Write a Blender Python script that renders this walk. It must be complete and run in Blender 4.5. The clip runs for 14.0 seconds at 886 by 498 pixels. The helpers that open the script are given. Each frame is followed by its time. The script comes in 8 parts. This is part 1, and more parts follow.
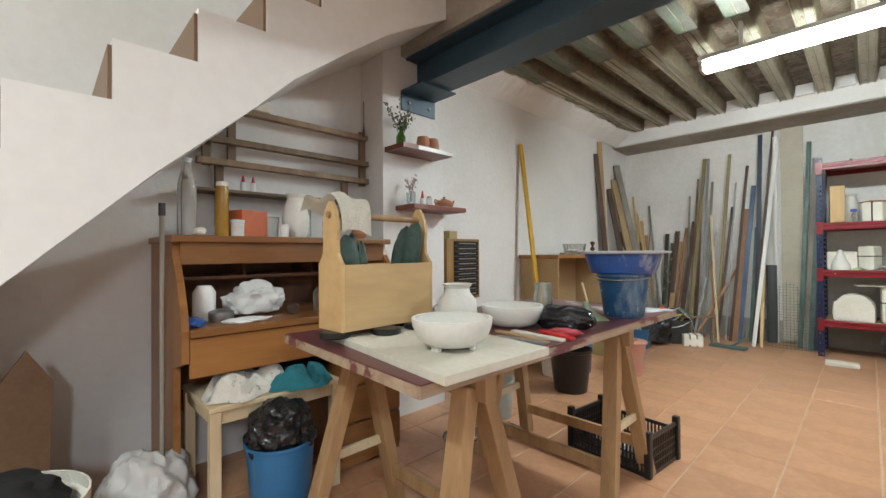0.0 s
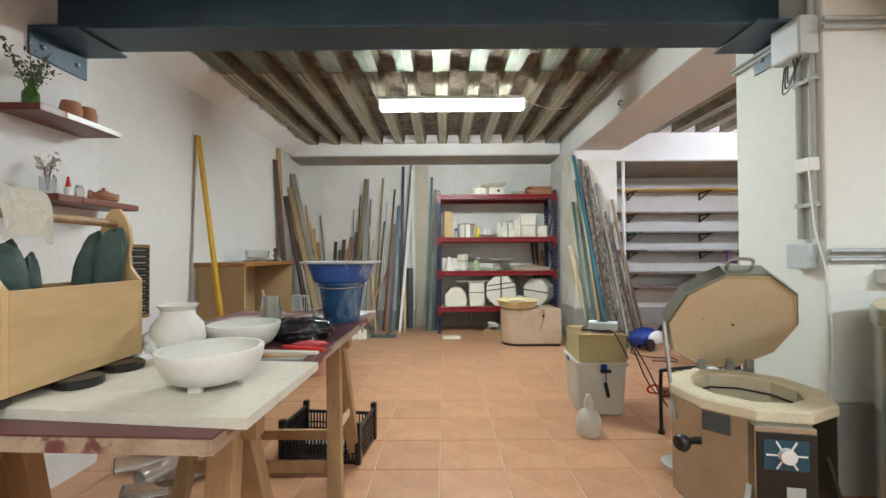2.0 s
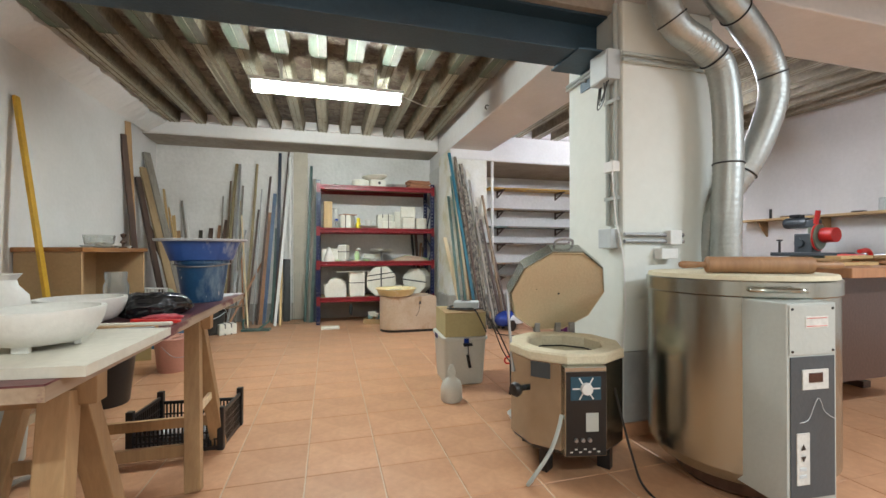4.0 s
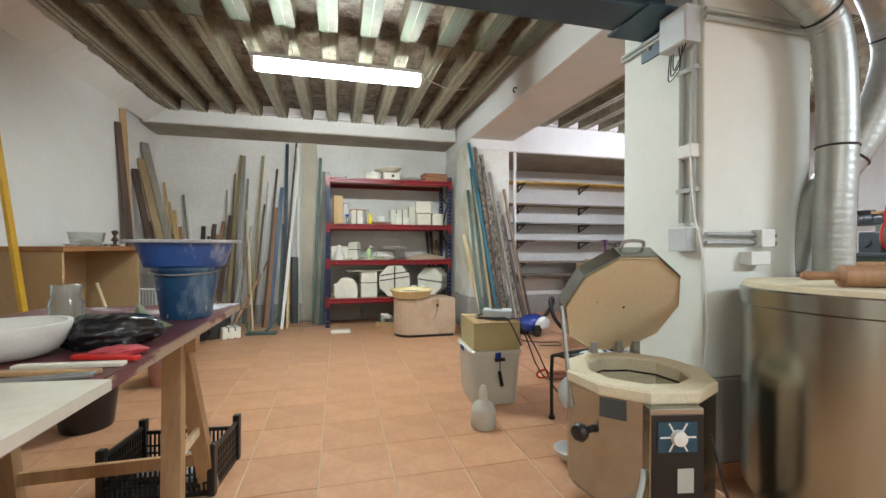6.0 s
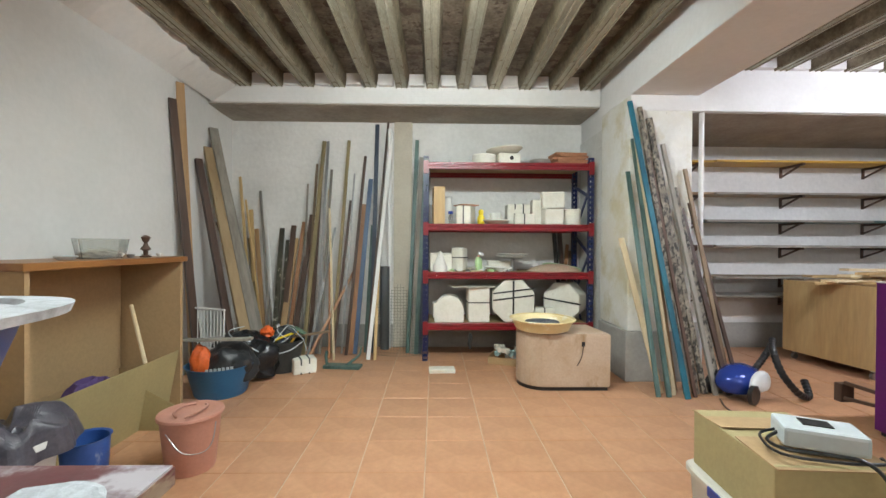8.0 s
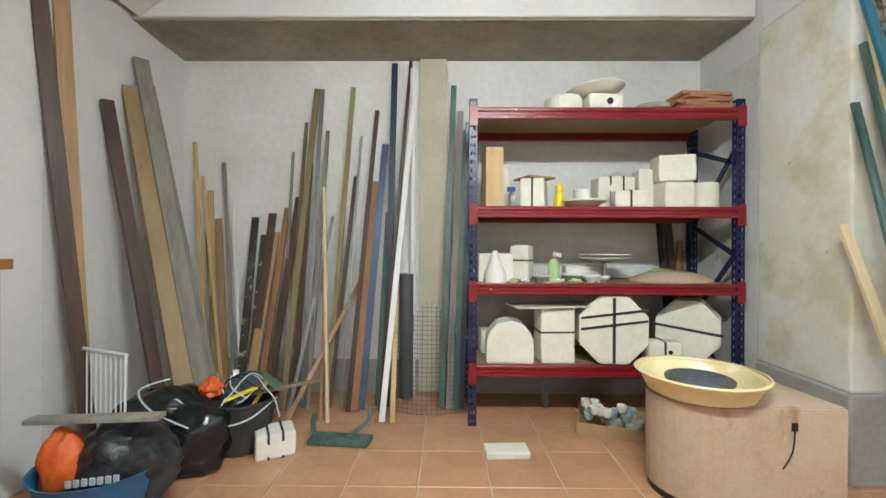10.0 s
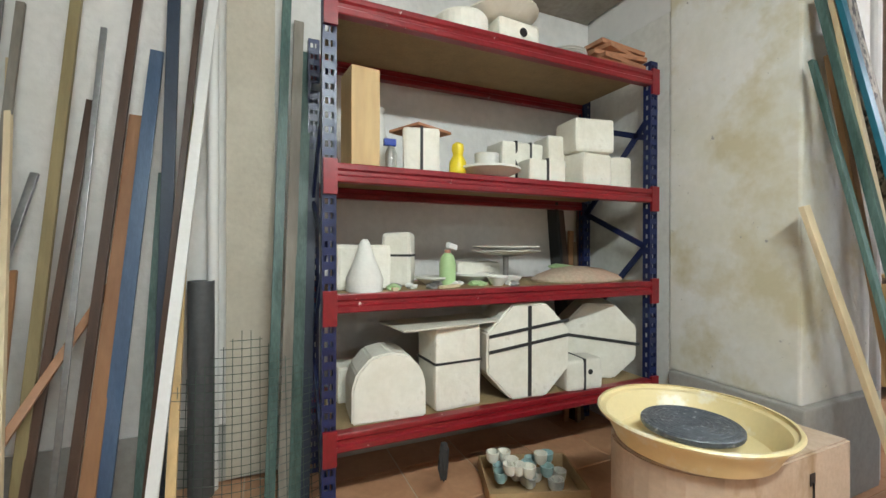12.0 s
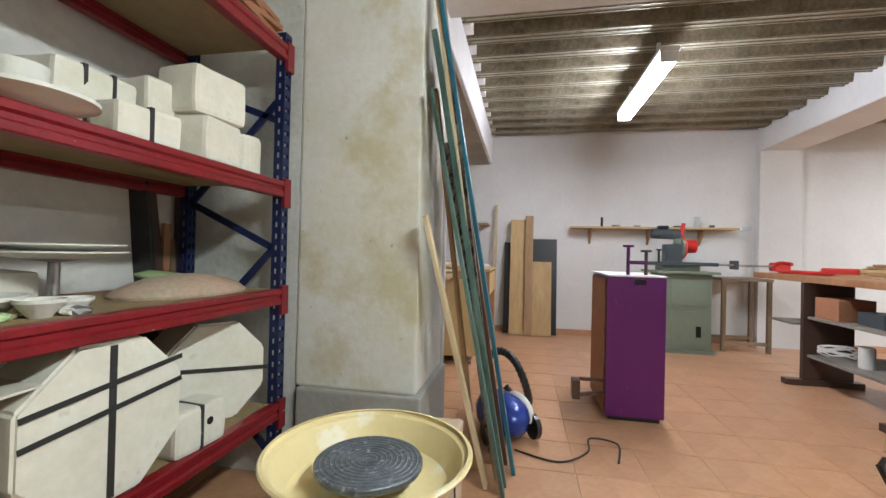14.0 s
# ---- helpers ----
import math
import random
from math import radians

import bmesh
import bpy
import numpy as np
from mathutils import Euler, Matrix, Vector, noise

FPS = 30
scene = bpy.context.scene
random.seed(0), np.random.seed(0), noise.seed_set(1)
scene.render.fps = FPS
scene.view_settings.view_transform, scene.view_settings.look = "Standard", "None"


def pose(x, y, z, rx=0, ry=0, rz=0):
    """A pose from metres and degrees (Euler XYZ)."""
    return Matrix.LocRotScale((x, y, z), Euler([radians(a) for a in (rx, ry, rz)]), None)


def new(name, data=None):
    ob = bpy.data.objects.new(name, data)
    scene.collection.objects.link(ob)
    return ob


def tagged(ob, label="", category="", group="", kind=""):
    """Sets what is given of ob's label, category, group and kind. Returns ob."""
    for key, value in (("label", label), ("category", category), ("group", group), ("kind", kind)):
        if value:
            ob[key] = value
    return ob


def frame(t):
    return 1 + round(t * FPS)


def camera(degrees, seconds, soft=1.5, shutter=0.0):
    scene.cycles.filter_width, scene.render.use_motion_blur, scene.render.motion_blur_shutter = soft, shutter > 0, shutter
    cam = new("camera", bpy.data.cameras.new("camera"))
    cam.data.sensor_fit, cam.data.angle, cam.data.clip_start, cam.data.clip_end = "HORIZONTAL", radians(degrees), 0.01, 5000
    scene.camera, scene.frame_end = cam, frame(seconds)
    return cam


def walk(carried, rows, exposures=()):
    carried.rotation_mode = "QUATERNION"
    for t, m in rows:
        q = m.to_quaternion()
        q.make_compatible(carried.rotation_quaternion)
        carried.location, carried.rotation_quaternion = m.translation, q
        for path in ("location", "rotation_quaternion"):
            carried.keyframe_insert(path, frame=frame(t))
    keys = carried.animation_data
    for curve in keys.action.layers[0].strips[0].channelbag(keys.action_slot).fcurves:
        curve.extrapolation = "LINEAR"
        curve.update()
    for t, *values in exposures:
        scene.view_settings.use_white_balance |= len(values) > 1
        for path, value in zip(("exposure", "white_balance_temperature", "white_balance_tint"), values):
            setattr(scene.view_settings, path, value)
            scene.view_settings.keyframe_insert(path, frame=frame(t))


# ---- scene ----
cam = camera(94.0, 14.0)
ROWS = [
    (0.0, 0.000, 0.000, 1.069, 90.56, 0.42, 45.93),
    (0.5, -0.122, 0.059, 1.073, 90.63, 0.31, 34.08),
    (1.0, -0.201, 0.037, 1.109, 90.74, 0.32, 21.90),
    (1.5, -0.295, -0.043, 1.114, 90.91, 0.35, 10.20),
    (2.0, -0.277, -0.141, 1.101, 90.79, 0.35, 0.17),
    (2.5, -0.227, -0.232, 1.057, 90.78, 0.28, -7.58),
    (3.0, -0.201, -0.309, 1.019, 90.71, 0.27, -12.83),
    (5.5, -0.219, -0.176, 1.013, 89.90, -0.08, -16.10),
    (6.0, -0.224, 0.127, 1.049, 89.67, -0.13, -14.29),
    (6.5, -0.221, 0.493, 1.060, 89.59, -0.19, -11.76),
    (7.0, -0.205, 0.871, 1.088, 89.49, -0.21, -8.42),
    (7.5, -0.241, 1.238, 1.105, 89.51, -0.28, -4.70),
    (8.0, -0.264, 1.611, 1.129, 89.53, -0.35, -1.19),
    (8.5, -0.263, 2.001, 1.142, 89.52, -0.25, 1.65),
    (11.0, -0.645, 3.709, 1.049, 90.11, -0.11, -3.71),
    (11.5, -0.612, 3.935, 1.046, 89.87, -0.06, -12.19),
    (12.0, -0.572, 4.133, 1.039, 89.89, -0.16, -23.78),
    (12.5, -0.546, 4.314, 1.041, 89.58, -0.42, -37.00),
    (13.0, -0.513, 4.456, 1.045, 89.55, -0.79, -51.34),
    (13.5, -0.442, 4.538, 1.039, 89.84, -1.28, -65.32),
    (14.0, -0.389, 4.599, 1.052, 90.39, -1.36, -79.06),
]
walk(cam, [(t, pose(x, y, z, rx, ry, rz)) for t, x, y, z, rx, ry, rz in ROWS],
     exposures=((0.0, 0.06), (5.5, 0.02), (8.5, 0.2), (11.0, 0.30), (12.5, 0.14), (14.0, 0.14)))

# ---- light ----
world = bpy.data.worlds.new("world")
scene.world = world
world.use_nodes = True
world.node_tree.nodes["Background"].inputs[0].default_value = (0.55, 0.6, 0.7, 1)
world.node_tree.nodes["Background"].inputs[1].default_value = 0.15
scene.view_settings.exposure = 0.0


def area(name, x, y, z, sx, sy, power, color):
    data = bpy.data.lights.new(name, "AREA")
    data.shape, data.size, data.size_y, data.energy, data.color = "RECTANGLE", sx, sy, power, color
    ob = new(name, data)
    ob.location = (x, y, z)
    return ob


# unseen fill lights, added behind the camera to brighten the near half of the room
area("lamp_behind", -0.1, -1.3, 2.52, 1.25, 0.10, 55, (0.90, 1.0, 0.99))
area("lamp_behind", 3.2, -1.0, 2.5, 1.25, 0.10, 115, (0.90, 1.0, 1.08))
# another unseen fill, added above the stair to brighten it
area("lamp_stairwell", -2.05, -0.6, 4.1, 0.5, 0.5, 34, (0.90, 1.0, 0.97))


# ---- materials ----
def mat(name, color, rough=0.6, metal=0.0, var=0.12, scale=3.0, bump=0.1, fine=60.0, color2=None, spec=0.5, stretch=None, trans=0.0, island=0.0, objvar=0.0):
    m = bpy.data.materials.new(name)
    m.use_nodes = True
    n, l = m.node_tree.nodes, m.node_tree.links
    b = n["Principled BSDF"]
    co = n.new("ShaderNodeTexCoord")
    mp = n.new("ShaderNodeMapping")
    l.new(co.outputs["Object"], mp.inputs[0])
    if stretch:
        mp.inputs["Scale"].default_value = stretch
    big = n.new("ShaderNodeTexNoise")
    big.inputs["Scale"].default_value, big.inputs["Detail"].default_value = scale, 6
    big.inputs["Roughness"].default_value = 0.65
    l.new(mp.outputs[0], big.inputs[0])
    small = n.new("ShaderNodeTexNoise")
    small.inputs["Scale"].default_value, small.inputs["Detail"].default_value = fine, 4
    l.new(mp.outputs[0], small.inputs[0])
    ramp = n.new("ShaderNodeValToRGB")
    c2 = color2 or tuple(c * (1 - var * 2) for c in color)
    ramp.color_ramp.elements[0].position, ramp.color_ramp.elements[1].position = 0.32, 0.66
    ramp.color_ramp.elements[0].color, ramp.color_ramp.elements[1].color = (*c2, 1), (*color, 1)
    l.new(big.outputs[0], ramp.inputs[0])
    mul = n.new("ShaderNodeMix")
    mul.data_type, mul.blend_type = "RGBA", "MULTIPLY"
    mul.inputs[0].default_value = 1.0
    l.new(ramp.outputs[0], mul.inputs[6])
    mr = n.new("ShaderNodeMapRange")
    mr.inputs[1].default_value, mr.inputs[2].default_value = 0.3, 0.7
    mr.inputs[3].default_value, mr.inputs[4].default_value = 1 - var, 1 + var * 0.5
    l.new(small.outputs[0], mr.inputs[0])
    last = mr.outputs[0]
    for amount, kind in ((island, "isl"), (objvar, "obj")):
        if amount:
            src = n.new("ShaderNodeNewGeometry").outputs["Random Per Island"] if kind == "isl" else n.new("ShaderNodeObjectInfo").outputs["Random"]
            r2 = n.new("ShaderNodeMapRange")
            r2.inputs[3].default_value, r2.inputs[4].default_value = 1 - amount, 1 + amount
            l.new(src, r2.inputs[0])
            mm = n.new("ShaderNodeMath")
            mm.operation = "MULTIPLY"
            l.new(last, mm.inputs[0])
            l.new(r2.outputs[0], mm.inputs[1])
            last = mm.outputs[0]
    l.new(last, mul.inputs[7])
    l.new(mul.outputs[2], b.inputs["Base Color"])
    rr = n.new("ShaderNodeMapRange")
    rr.inputs[3].default_value, rr.inputs[4].default_value = max(0.02, rough - 0.08), min(1, rough + 0.08)
    l.new(big.outputs[0], rr.inputs[0])
    l.new(rr.outputs[0], b.inputs["Roughness"])
    b.inputs["Metallic"].default_value = metal
    b.inputs["Specular IOR Level"].default_value = spec
    if trans:
        b.inputs["Transmission Weight"].default_value = trans
    if bump:
        bp = n.new("ShaderNodeBump")
        bp.inputs["Strength"].default_value, bp.inputs["Distance"].default_value = bump, 0.01
        l.new(small.outputs[0], bp.inputs["Height"])
        l.new(bp.outputs[0], b.inputs["Normal"])
    return m


def chips(m, color, scale=40.0, level=0.66, soft=0.03, where=None, detail=5.0, stretch=None):
    """Chips, drips or stains with edges of their own, laid over a material's colour; where: (axis, from, to) in the thing's own metres."""
    n, l = m.node_tree.nodes, m.node_tree.links
    b = n["Principled BSDF"]
    src = b.inputs["Base Color"].links[0].from_socket
    co = n.new("ShaderNodeTexCoord")
    mp = n.new("ShaderNodeMapping")
    l.new(co.outputs["Object"], mp.inputs[0])
    if stretch:
        mp.inputs["Scale"].default_value = stretch
    t = n.new("ShaderNodeTexNoise")
    t.inputs["Scale"].default_value, t.inputs["Detail"].default_value, t.inputs["Roughness"].default_value = scale, detail, 0.62
    l.new(mp.outputs[0], t.inputs[0])
    last = t.outputs[0]
    if where:
        sep = n.new("ShaderNodeSeparateXYZ")
        l.new(co.outputs["Object"], sep.inputs[0])
        r = n.new("ShaderNodeMapRange")
        r.inputs[1].default_value, r.inputs[2].default_value = where[1], where[2]
        r.inputs[3].default_value, r.inputs[4].default_value = -0.14, 0.06
        l.new(sep.outputs["xyz".index(where[0])], r.inputs[0])
        add = n.new("ShaderNodeMath")
        l.new(last, add.inputs[0])
        l.new(r.outputs[0], add.inputs[1])
        last = add.outputs[0]
    cut = n.new("ShaderNodeMapRange")
    cut.inputs[1].default_value, cut.inputs[2].default_value = level - soft, level + soft
    l.new(last, cut.inputs[0])
    mix = n.new("ShaderNodeMix")
    mix.data_type = "RGBA"
    l.new(cut.outputs[0], mix.inputs[0])
    l.new(src, mix.inputs[6])
    mix.inputs[7].default_value = (*color, 1)
    l.new(mix.outputs[2], b.inputs["Base Color"])
    return m


def glow(name, color, strength):
    m = bpy.data.materials.new(name)
    m.use_nodes = True
    b = m.node_tree.nodes["Principled BSDF"]
    b.inputs["Base Color"].default_value = (0.8, 0.8, 0.8, 1)
    b.inputs["Emission Color"].default_value, b.inputs["Emission Strength"].default_value = (*color, 1), strength
    return m


def wood(name, light, dark, rough=0.5, grain=14.0, axis="z", objvar=0.15):
    s = {"z": (grain, grain, 1.2), "y": (grain, 1.2, grain), "x": (1.2, grain, grain)}[axis]
    return mat(name, light, rough, var=0.1, scale=1.0, fine=5.0, color2=dark, stretch=s, bump=0.12, objvar=objvar)


M_wall = mat("white_plaster", (0.76, 0.75, 0.74), 0.85, var=0.03, scale=0.9, color2=(0.66, 0.65, 0.63), bump=0.25, fine=25)
M_wallback = mat("whitewashed_block", (0.78, 0.77, 0.75), 0.88, var=0.06, scale=1.6, color2=(0.68, 0.67, 0.64), bump=0.4, fine=22)
M_walldirty = mat("rough_render", (0.70, 0.70, 0.67), 0.9, var=0.07, scale=2.2, color2=(0.58, 0.57, 0.53), bump=0.5, fine=30)
M_soffit = mat("mottled_grey_brown", (0.42, 0.38, 0.33), 0.9, var=0.12, scale=2.0, color2=(0.28, 0.25, 0.21), bump=0.5, fine=30)
M_column = mat("stained_column_plaster", (0.76, 0.76, 0.73), 0.85, var=0.04, scale=2.6, color2=(0.67, 0.65, 0.55), bump=0.2, fine=30)
chips(M_column, (0.58, 0.53, 0.37), 3.2, 0.58, 0.08)
chips(M_column, (0.36, 0.35, 0.32), 26, 0.70, 0.02)
M_pillar = mat("painted_pillar", (0.77, 0.80, 0.76), 0.7, var=0.02, scale=1.4, color2=(0.72, 0.75, 0.70), bump=0.12, fine=22)
chips(M_pillar, (0.42, 0.43, 0.40), 16, 0.735, 0.03)
M_plinth = mat("painted_plinth", (0.40, 0.41, 0.40), 0.8, var=0.06, scale=3, bump=0.25, fine=30)
M_strip = mat("cement_strip", (0.56, 0.52, 0.43), 0.9, var=0.06, scale=3, color2=(0.46, 0.42, 0.34), bump=0.25, fine=40)
M_skirt = mat("grey_cement", (0.40, 0.39, 0.36), 0.85, var=0.08, scale=4, bump=0.25, fine=40)
M_stair = mat("stair_paint", (0.78, 0.78, 0.77), 0.8, var=0.03, scale=1.2, bump=0.15, fine=20)
M_riser = mat("brown_riser", (0.22, 0.13, 0.075), 0.45, var=0.1, scale=3)
M_tile = mat("terracotta_tile", (0.57, 0.315, 0.18), 0.36, var=0.08, scale=4.5, color2=(0.46, 0.235, 0.125), bump=0.08, fine=30, objvar=0.06)
M_grout = mat("grout", (0.62, 0.49, 0.36), 0.8, var=0.1)
M_deck = mat("galvanized_deck", (0.50, 0.49, 0.40), 0.46, 0.4, var=0.15, scale=4, color2=(0.34, 0.31, 0.22), fine=40, bump=0.12, objvar=0.2, stretch=(1.6, 0.5, 1.6))
chips(M_deck, (0.20, 0.15, 0.09), 9, 0.62, 0.04)
# green and pink of the zinc's lamplit sheen are put into the colour
M_zinc = mat("sheen_tinted_zinc", (0.135, 0.17, 0.115), 0.75, 0.2, var=0.2, scale=2.5, color2=(0.17, 0.13, 0.12), fine=30, bump=0.05, objvar=0.12, stretch=(5, 0.6, 1))
M_deckweb = mat("brown_deck_web", (0.30, 0.26, 0.18), 0.55, 0.3, var=0.2, scale=5, color2=(0.13, 0.10, 0.06), fine=40, bump=0.2)
# between the ribs: a darker brown than the rib faces, with mottles
M_deckdark = mat("mottled_deck_recess", (0.27, 0.23, 0.18), 0.6, 0.2, var=0.2, scale=5, color2=(0.10, 0.075, 0.05), fine=40, bump=0.3)
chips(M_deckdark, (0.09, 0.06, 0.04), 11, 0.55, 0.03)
M_blue_steel = mat("painted_steel_beam", (0.042, 0.085, 0.125), 0.42, 0.1, var=0.1, scale=5)


# ---- builders ----
def link(name, bm, material, parent=None, label="", kind="", smooth=False, bevel=0.0):
    me = bpy.data.meshes.new(name)
    bm.to_mesh(me)
    bm.free()
    mats = material if isinstance(material, (list, tuple)) else [material]
    for x in mats:
        me.materials.append(x)
    if smooth:
        for p in me.polygons:
            p.use_smooth = True
        me.set_sharp_from_angle(angle=0.62)
    ob = new(name, me)
    if parent is not None:
        ob.parent = parent
    if label:
        ob["label"] = label
    if kind:
        ob["kind"] = kind
    return ob


def part(name, bm, material, parent, label="", smooth=False):
    return link(name, bm, material, parent, label, smooth=smooth)


def thing(name, label, category, x=0, y=0, z=0, rz=0, group="", rx=0, ry=0):
    ob = new(name)
    ob.matrix_basis = pose(x, y, z, rx, ry, rz)
    ob.empty_display_size = 0.1
    return tagged(ob, label, category, group)


def box(bm, x0, x1, y0, y1, z0, z1, bev=0.0, m=None, mi=0):
    r = bmesh.ops.create_cube(bm, size=1)
    vs = r["verts"]
    for v in vs:
        v.co = Vector(((x0 + x1) / 2 + v.co.x * (x1 - x0), (y0 + y1) / 2 + v.co.y * (y1 - y0), (z0 + z1) / 2 + v.co.z * (z1 - z0)))
    fs = list({f for v in vs for f in v.link_faces})
    for f in fs:
        f.material_index = mi
    if bev:
        es = list({e for v in vs for e in v.link_edges})
        r2 = bmesh.ops.bevel(bm, geom=es, offset=bev, segments=2, affect="EDGES", profile=0.6)
        vs = list({v for f in r2["faces"] for v in f.verts} | {v for v in vs if v.is_valid})
    if m is not None:
        bmesh.ops.transform(bm, matrix=m, verts=[v for v in vs if v.is_valid])
    return vs


def B(*a, **k):
    bm = bmesh.new()
    box(bm, *a, **k)
    return bm


def beam_between(bm, p, q, w, h=None, up=(0, 0, 1), bev=0.0):
    p, q = Vector(p), Vector(q)
    d = q - p
    h = h or w
    zax = d.normalized()
    u = Vector(up)
    if abs(zax.dot(u)) > 0.98:
        u = Vector((0, 1, 0))
    xax = u.cross(zax).normalized()
    yax = zax.cross(xax)
    m = Matrix((xax, yax, zax)).transposed().to_4x4()
    m.translation = (p + q) / 2
    L = d.length
    return box(bm, -w / 2, w / 2, -h / 2, h / 2, -L / 2, L / 2, bev=bev, m=m)


def lathe(bm, prof, seg=24, m=None, cap=True):
    rings = []
    for r, z in prof:
        rings.append([bm.verts.new((r * math.cos(2 * math.pi * i / seg), r * math.sin(2 * math.pi * i / seg), z)) for i in range(seg)])
    for a, b in zip(rings, rings[1:]):
        for i in range(seg):
            j = (i + 1) % seg
            bm.faces.new((a[i], a[j], b[j], b[i]))
    if cap:
        bm.faces.new(rings[0][::-1])
        bm.faces.new(rings[-1])
    vs = [v for r in rings for v in r]
    if m is not None:
        bmesh.ops.transform(bm, matrix=m, verts=vs)
    return vs


def L(prof, seg=24, m=None, cap=True):
    bm = bmesh.new()
    lathe(bm, prof, seg, m, cap)
    return bm


def tube(bm, pts, r, seg=8, cap=True):
    pts = [Vector(p) for p in pts]
    rings = []
    n = len(pts)
    prev = None
    for i, p in enumerate(pts):
        t = (pts[min(i + 1, n - 1)] - pts[max(i - 1, 0)]).normalized()
        if prev is None:
            a = t.cross(Vector((0, 0, 1)))
            if a.length < 0.1:
                a = t.cross(Vector((1, 0, 0)))
        else:
            a = prev - t * prev.dot(t)
        a.normalize()
        prev = a
        b = t.cross(a)
        rr = r(i / (n - 1)) if callable(r) else r
        rings.append([bm.verts.new(p + (a * math.cos(2 * math.pi * k / seg) + b * math.sin(2 * math.pi * k / seg)) * rr) for k in range(seg)])
    for a, b in zip(rings, rings[1:]):
        for k in range(seg):
            j = (k + 1) % seg
            bm.faces.new((a[k], b[k], b[j], a[j]))
    if cap:
        bm.faces.new(rings[0])
        bm.faces.new(rings[-1][::-1])


def smooth_path(pts, k=6):
    pts = [Vector(p) for p in pts]
    out = []
    for i in range(len(pts) - 1):
        p0, p1, p2, p3 = pts[max(i - 1, 0)], pts[i], pts[i + 1], pts[min(i + 2, len(pts) - 1)]
        for j in range(k):
            t = j / k
            out.append(0.5 * (2 * p1 + (p2 - p0) * t + (2 * p0 - 5 * p1 + 4 * p2 - p3) * t * t + (3 * p1 - p0 - 3 * p2 + p3) * t ** 3))
    out.append(pts[-1])
    return out


def prism(bm, outline, y0, y1, plane="xz", m=None):
    def co(a, b, c):
        return {"xz": (a, c, b), "xy": (a, b, c), "yz": (c, a, b)}[plane]
    f = [bm.verts.new(co(a, b, y0)) for a, b in outline]
    g = [bm.verts.new(co(a, b, y1)) for a, b in outline]
    bm.faces.new(f)
    bm.faces.new(g[::-1])
    n = len(f)
    for i in range(n):
        j = (i + 1) % n
        bm.faces.new((f[j], f[i], g[i], g[j]))
    bmesh.ops.recalc_face_normals(bm, faces=bm.faces)
    if m is not None:
        bmesh.ops.transform(bm, matrix=m, verts=f + g)
    return f + g


def structure(name, bm, material, parent=None, label=""):
    return tagged(link(name, bm, material, parent, label), kind="structure")


def crumple(bm, amount, scale, seed=0):
    for v in bm.verts:
        n = noise.noise_vector(v.co * scale + Vector((seed, seed * 2.3, 0)))
        v.co += n * amount


# ---- structure ----
HX, LX, WY, FX = 5.28, -2.4, 6.22, 5.28
bm = B(LX - 0.3, FX + 0.3, -3.3, WY + 0.3, -0.12, -0.004)
floor = structure("floor", bm, M_grout)
WALLS = [
    ("wall_west", (LX - 0.2, LX, -3.3, 5.03, 0, 4.2), M_wall),
    ("wall_north", (LX - 0.3, FX + 0.2, WY, WY + 0.2, 0, 2.9), M_wallback),
    ("wall_east", (FX, FX + 0.2, -3.3, WY, 0, 2.9), M_wall),
    ("wall_south", (LX - 0.2, FX + 0.2, -3.3, -3.1, 0, 4.2), M_wall),
]
for n, b, m in WALLS:
    structure(n, B(*b), m)
bm = bmesh.new()
prism(bm, [(LX - 0.2, 5.032), (LX, 5.032), (-2.5, WY - 0.002), (-2.7, WY - 0.002)], 0, 2.9, "xy")
structure("wall_west", bm, M_wall)
structure("wall_pilaster", B(LX + 0.001, -2.15, 1.555, 2.09, 0, 2.615), M_wall)
structure("wall_strip", B(-0.712, -0.515, WY - 0.045, WY - 0.001, 0.02, 2.485), M_strip)
structure("column_back", B(1.362, 1.90, 5.045, 5.62, 0.42, 2.398, bev=0.012), M_column)
structure("column_back_plinth", B(1.335, 1.925, 5.018, 5.60, 0, 0.42, bev=0.01), M_skirt)
structure("column_back_rear", B(1.364, 1.75, 5.622, WY - 0.002, 0, 2.268), M_walldirty)
structure("column_front", B(1.35, 1.98, 1.62, 2.15, 0.46, 2.398, bev=0.012), M_pillar)
structure("column_front_plinth", B(1.342, 1.988, 1.612, 2.158, 0.075, 0.4595, bev=0.008), M_plinth)
structure("column_front_skirting", B(1.334, 1.996, 1.604, 2.166, 0, 0.0745, bev=0.002), M_tile)
structure("column_east", B(FX - 0.08, FX - 0.001, 1.37, 1.82, 0, 2.36), M_wall)
structure("beam_long", B(1.366, 1.95, -3.1, 5.60, 2.40, 2.9, bev=0.01), M_wall)
structure("beam_back", B(-2.62, 1.360, 5.64, WY - 0.003, 2.50, 2.9, bev=0.01), M_wall)
# thin plates give the beam undersides a darker grey-brown than the white faces
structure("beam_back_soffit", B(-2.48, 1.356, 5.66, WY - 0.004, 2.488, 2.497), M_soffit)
structure("beam_back", B(1.372, FX - 0.002, 5.04, WY - 0.003, 2.27, 2.9, bev=0.01), M_wall)
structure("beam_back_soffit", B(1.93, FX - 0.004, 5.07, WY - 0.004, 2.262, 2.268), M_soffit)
structure("beam_cross", B(1.955, FX - 0.002, 1.37, 1.82, 2.36, 2.9, bev=0.01), M_wall)
structure("ceiling", B(-1.72, 1.36, -3.1, 1.70, 2.62, 2.9), M_wall)
structure("ceiling_stairwell", B(LX, -1.72, 1.45, 1.70, 2.616, 2.9), M_wall)
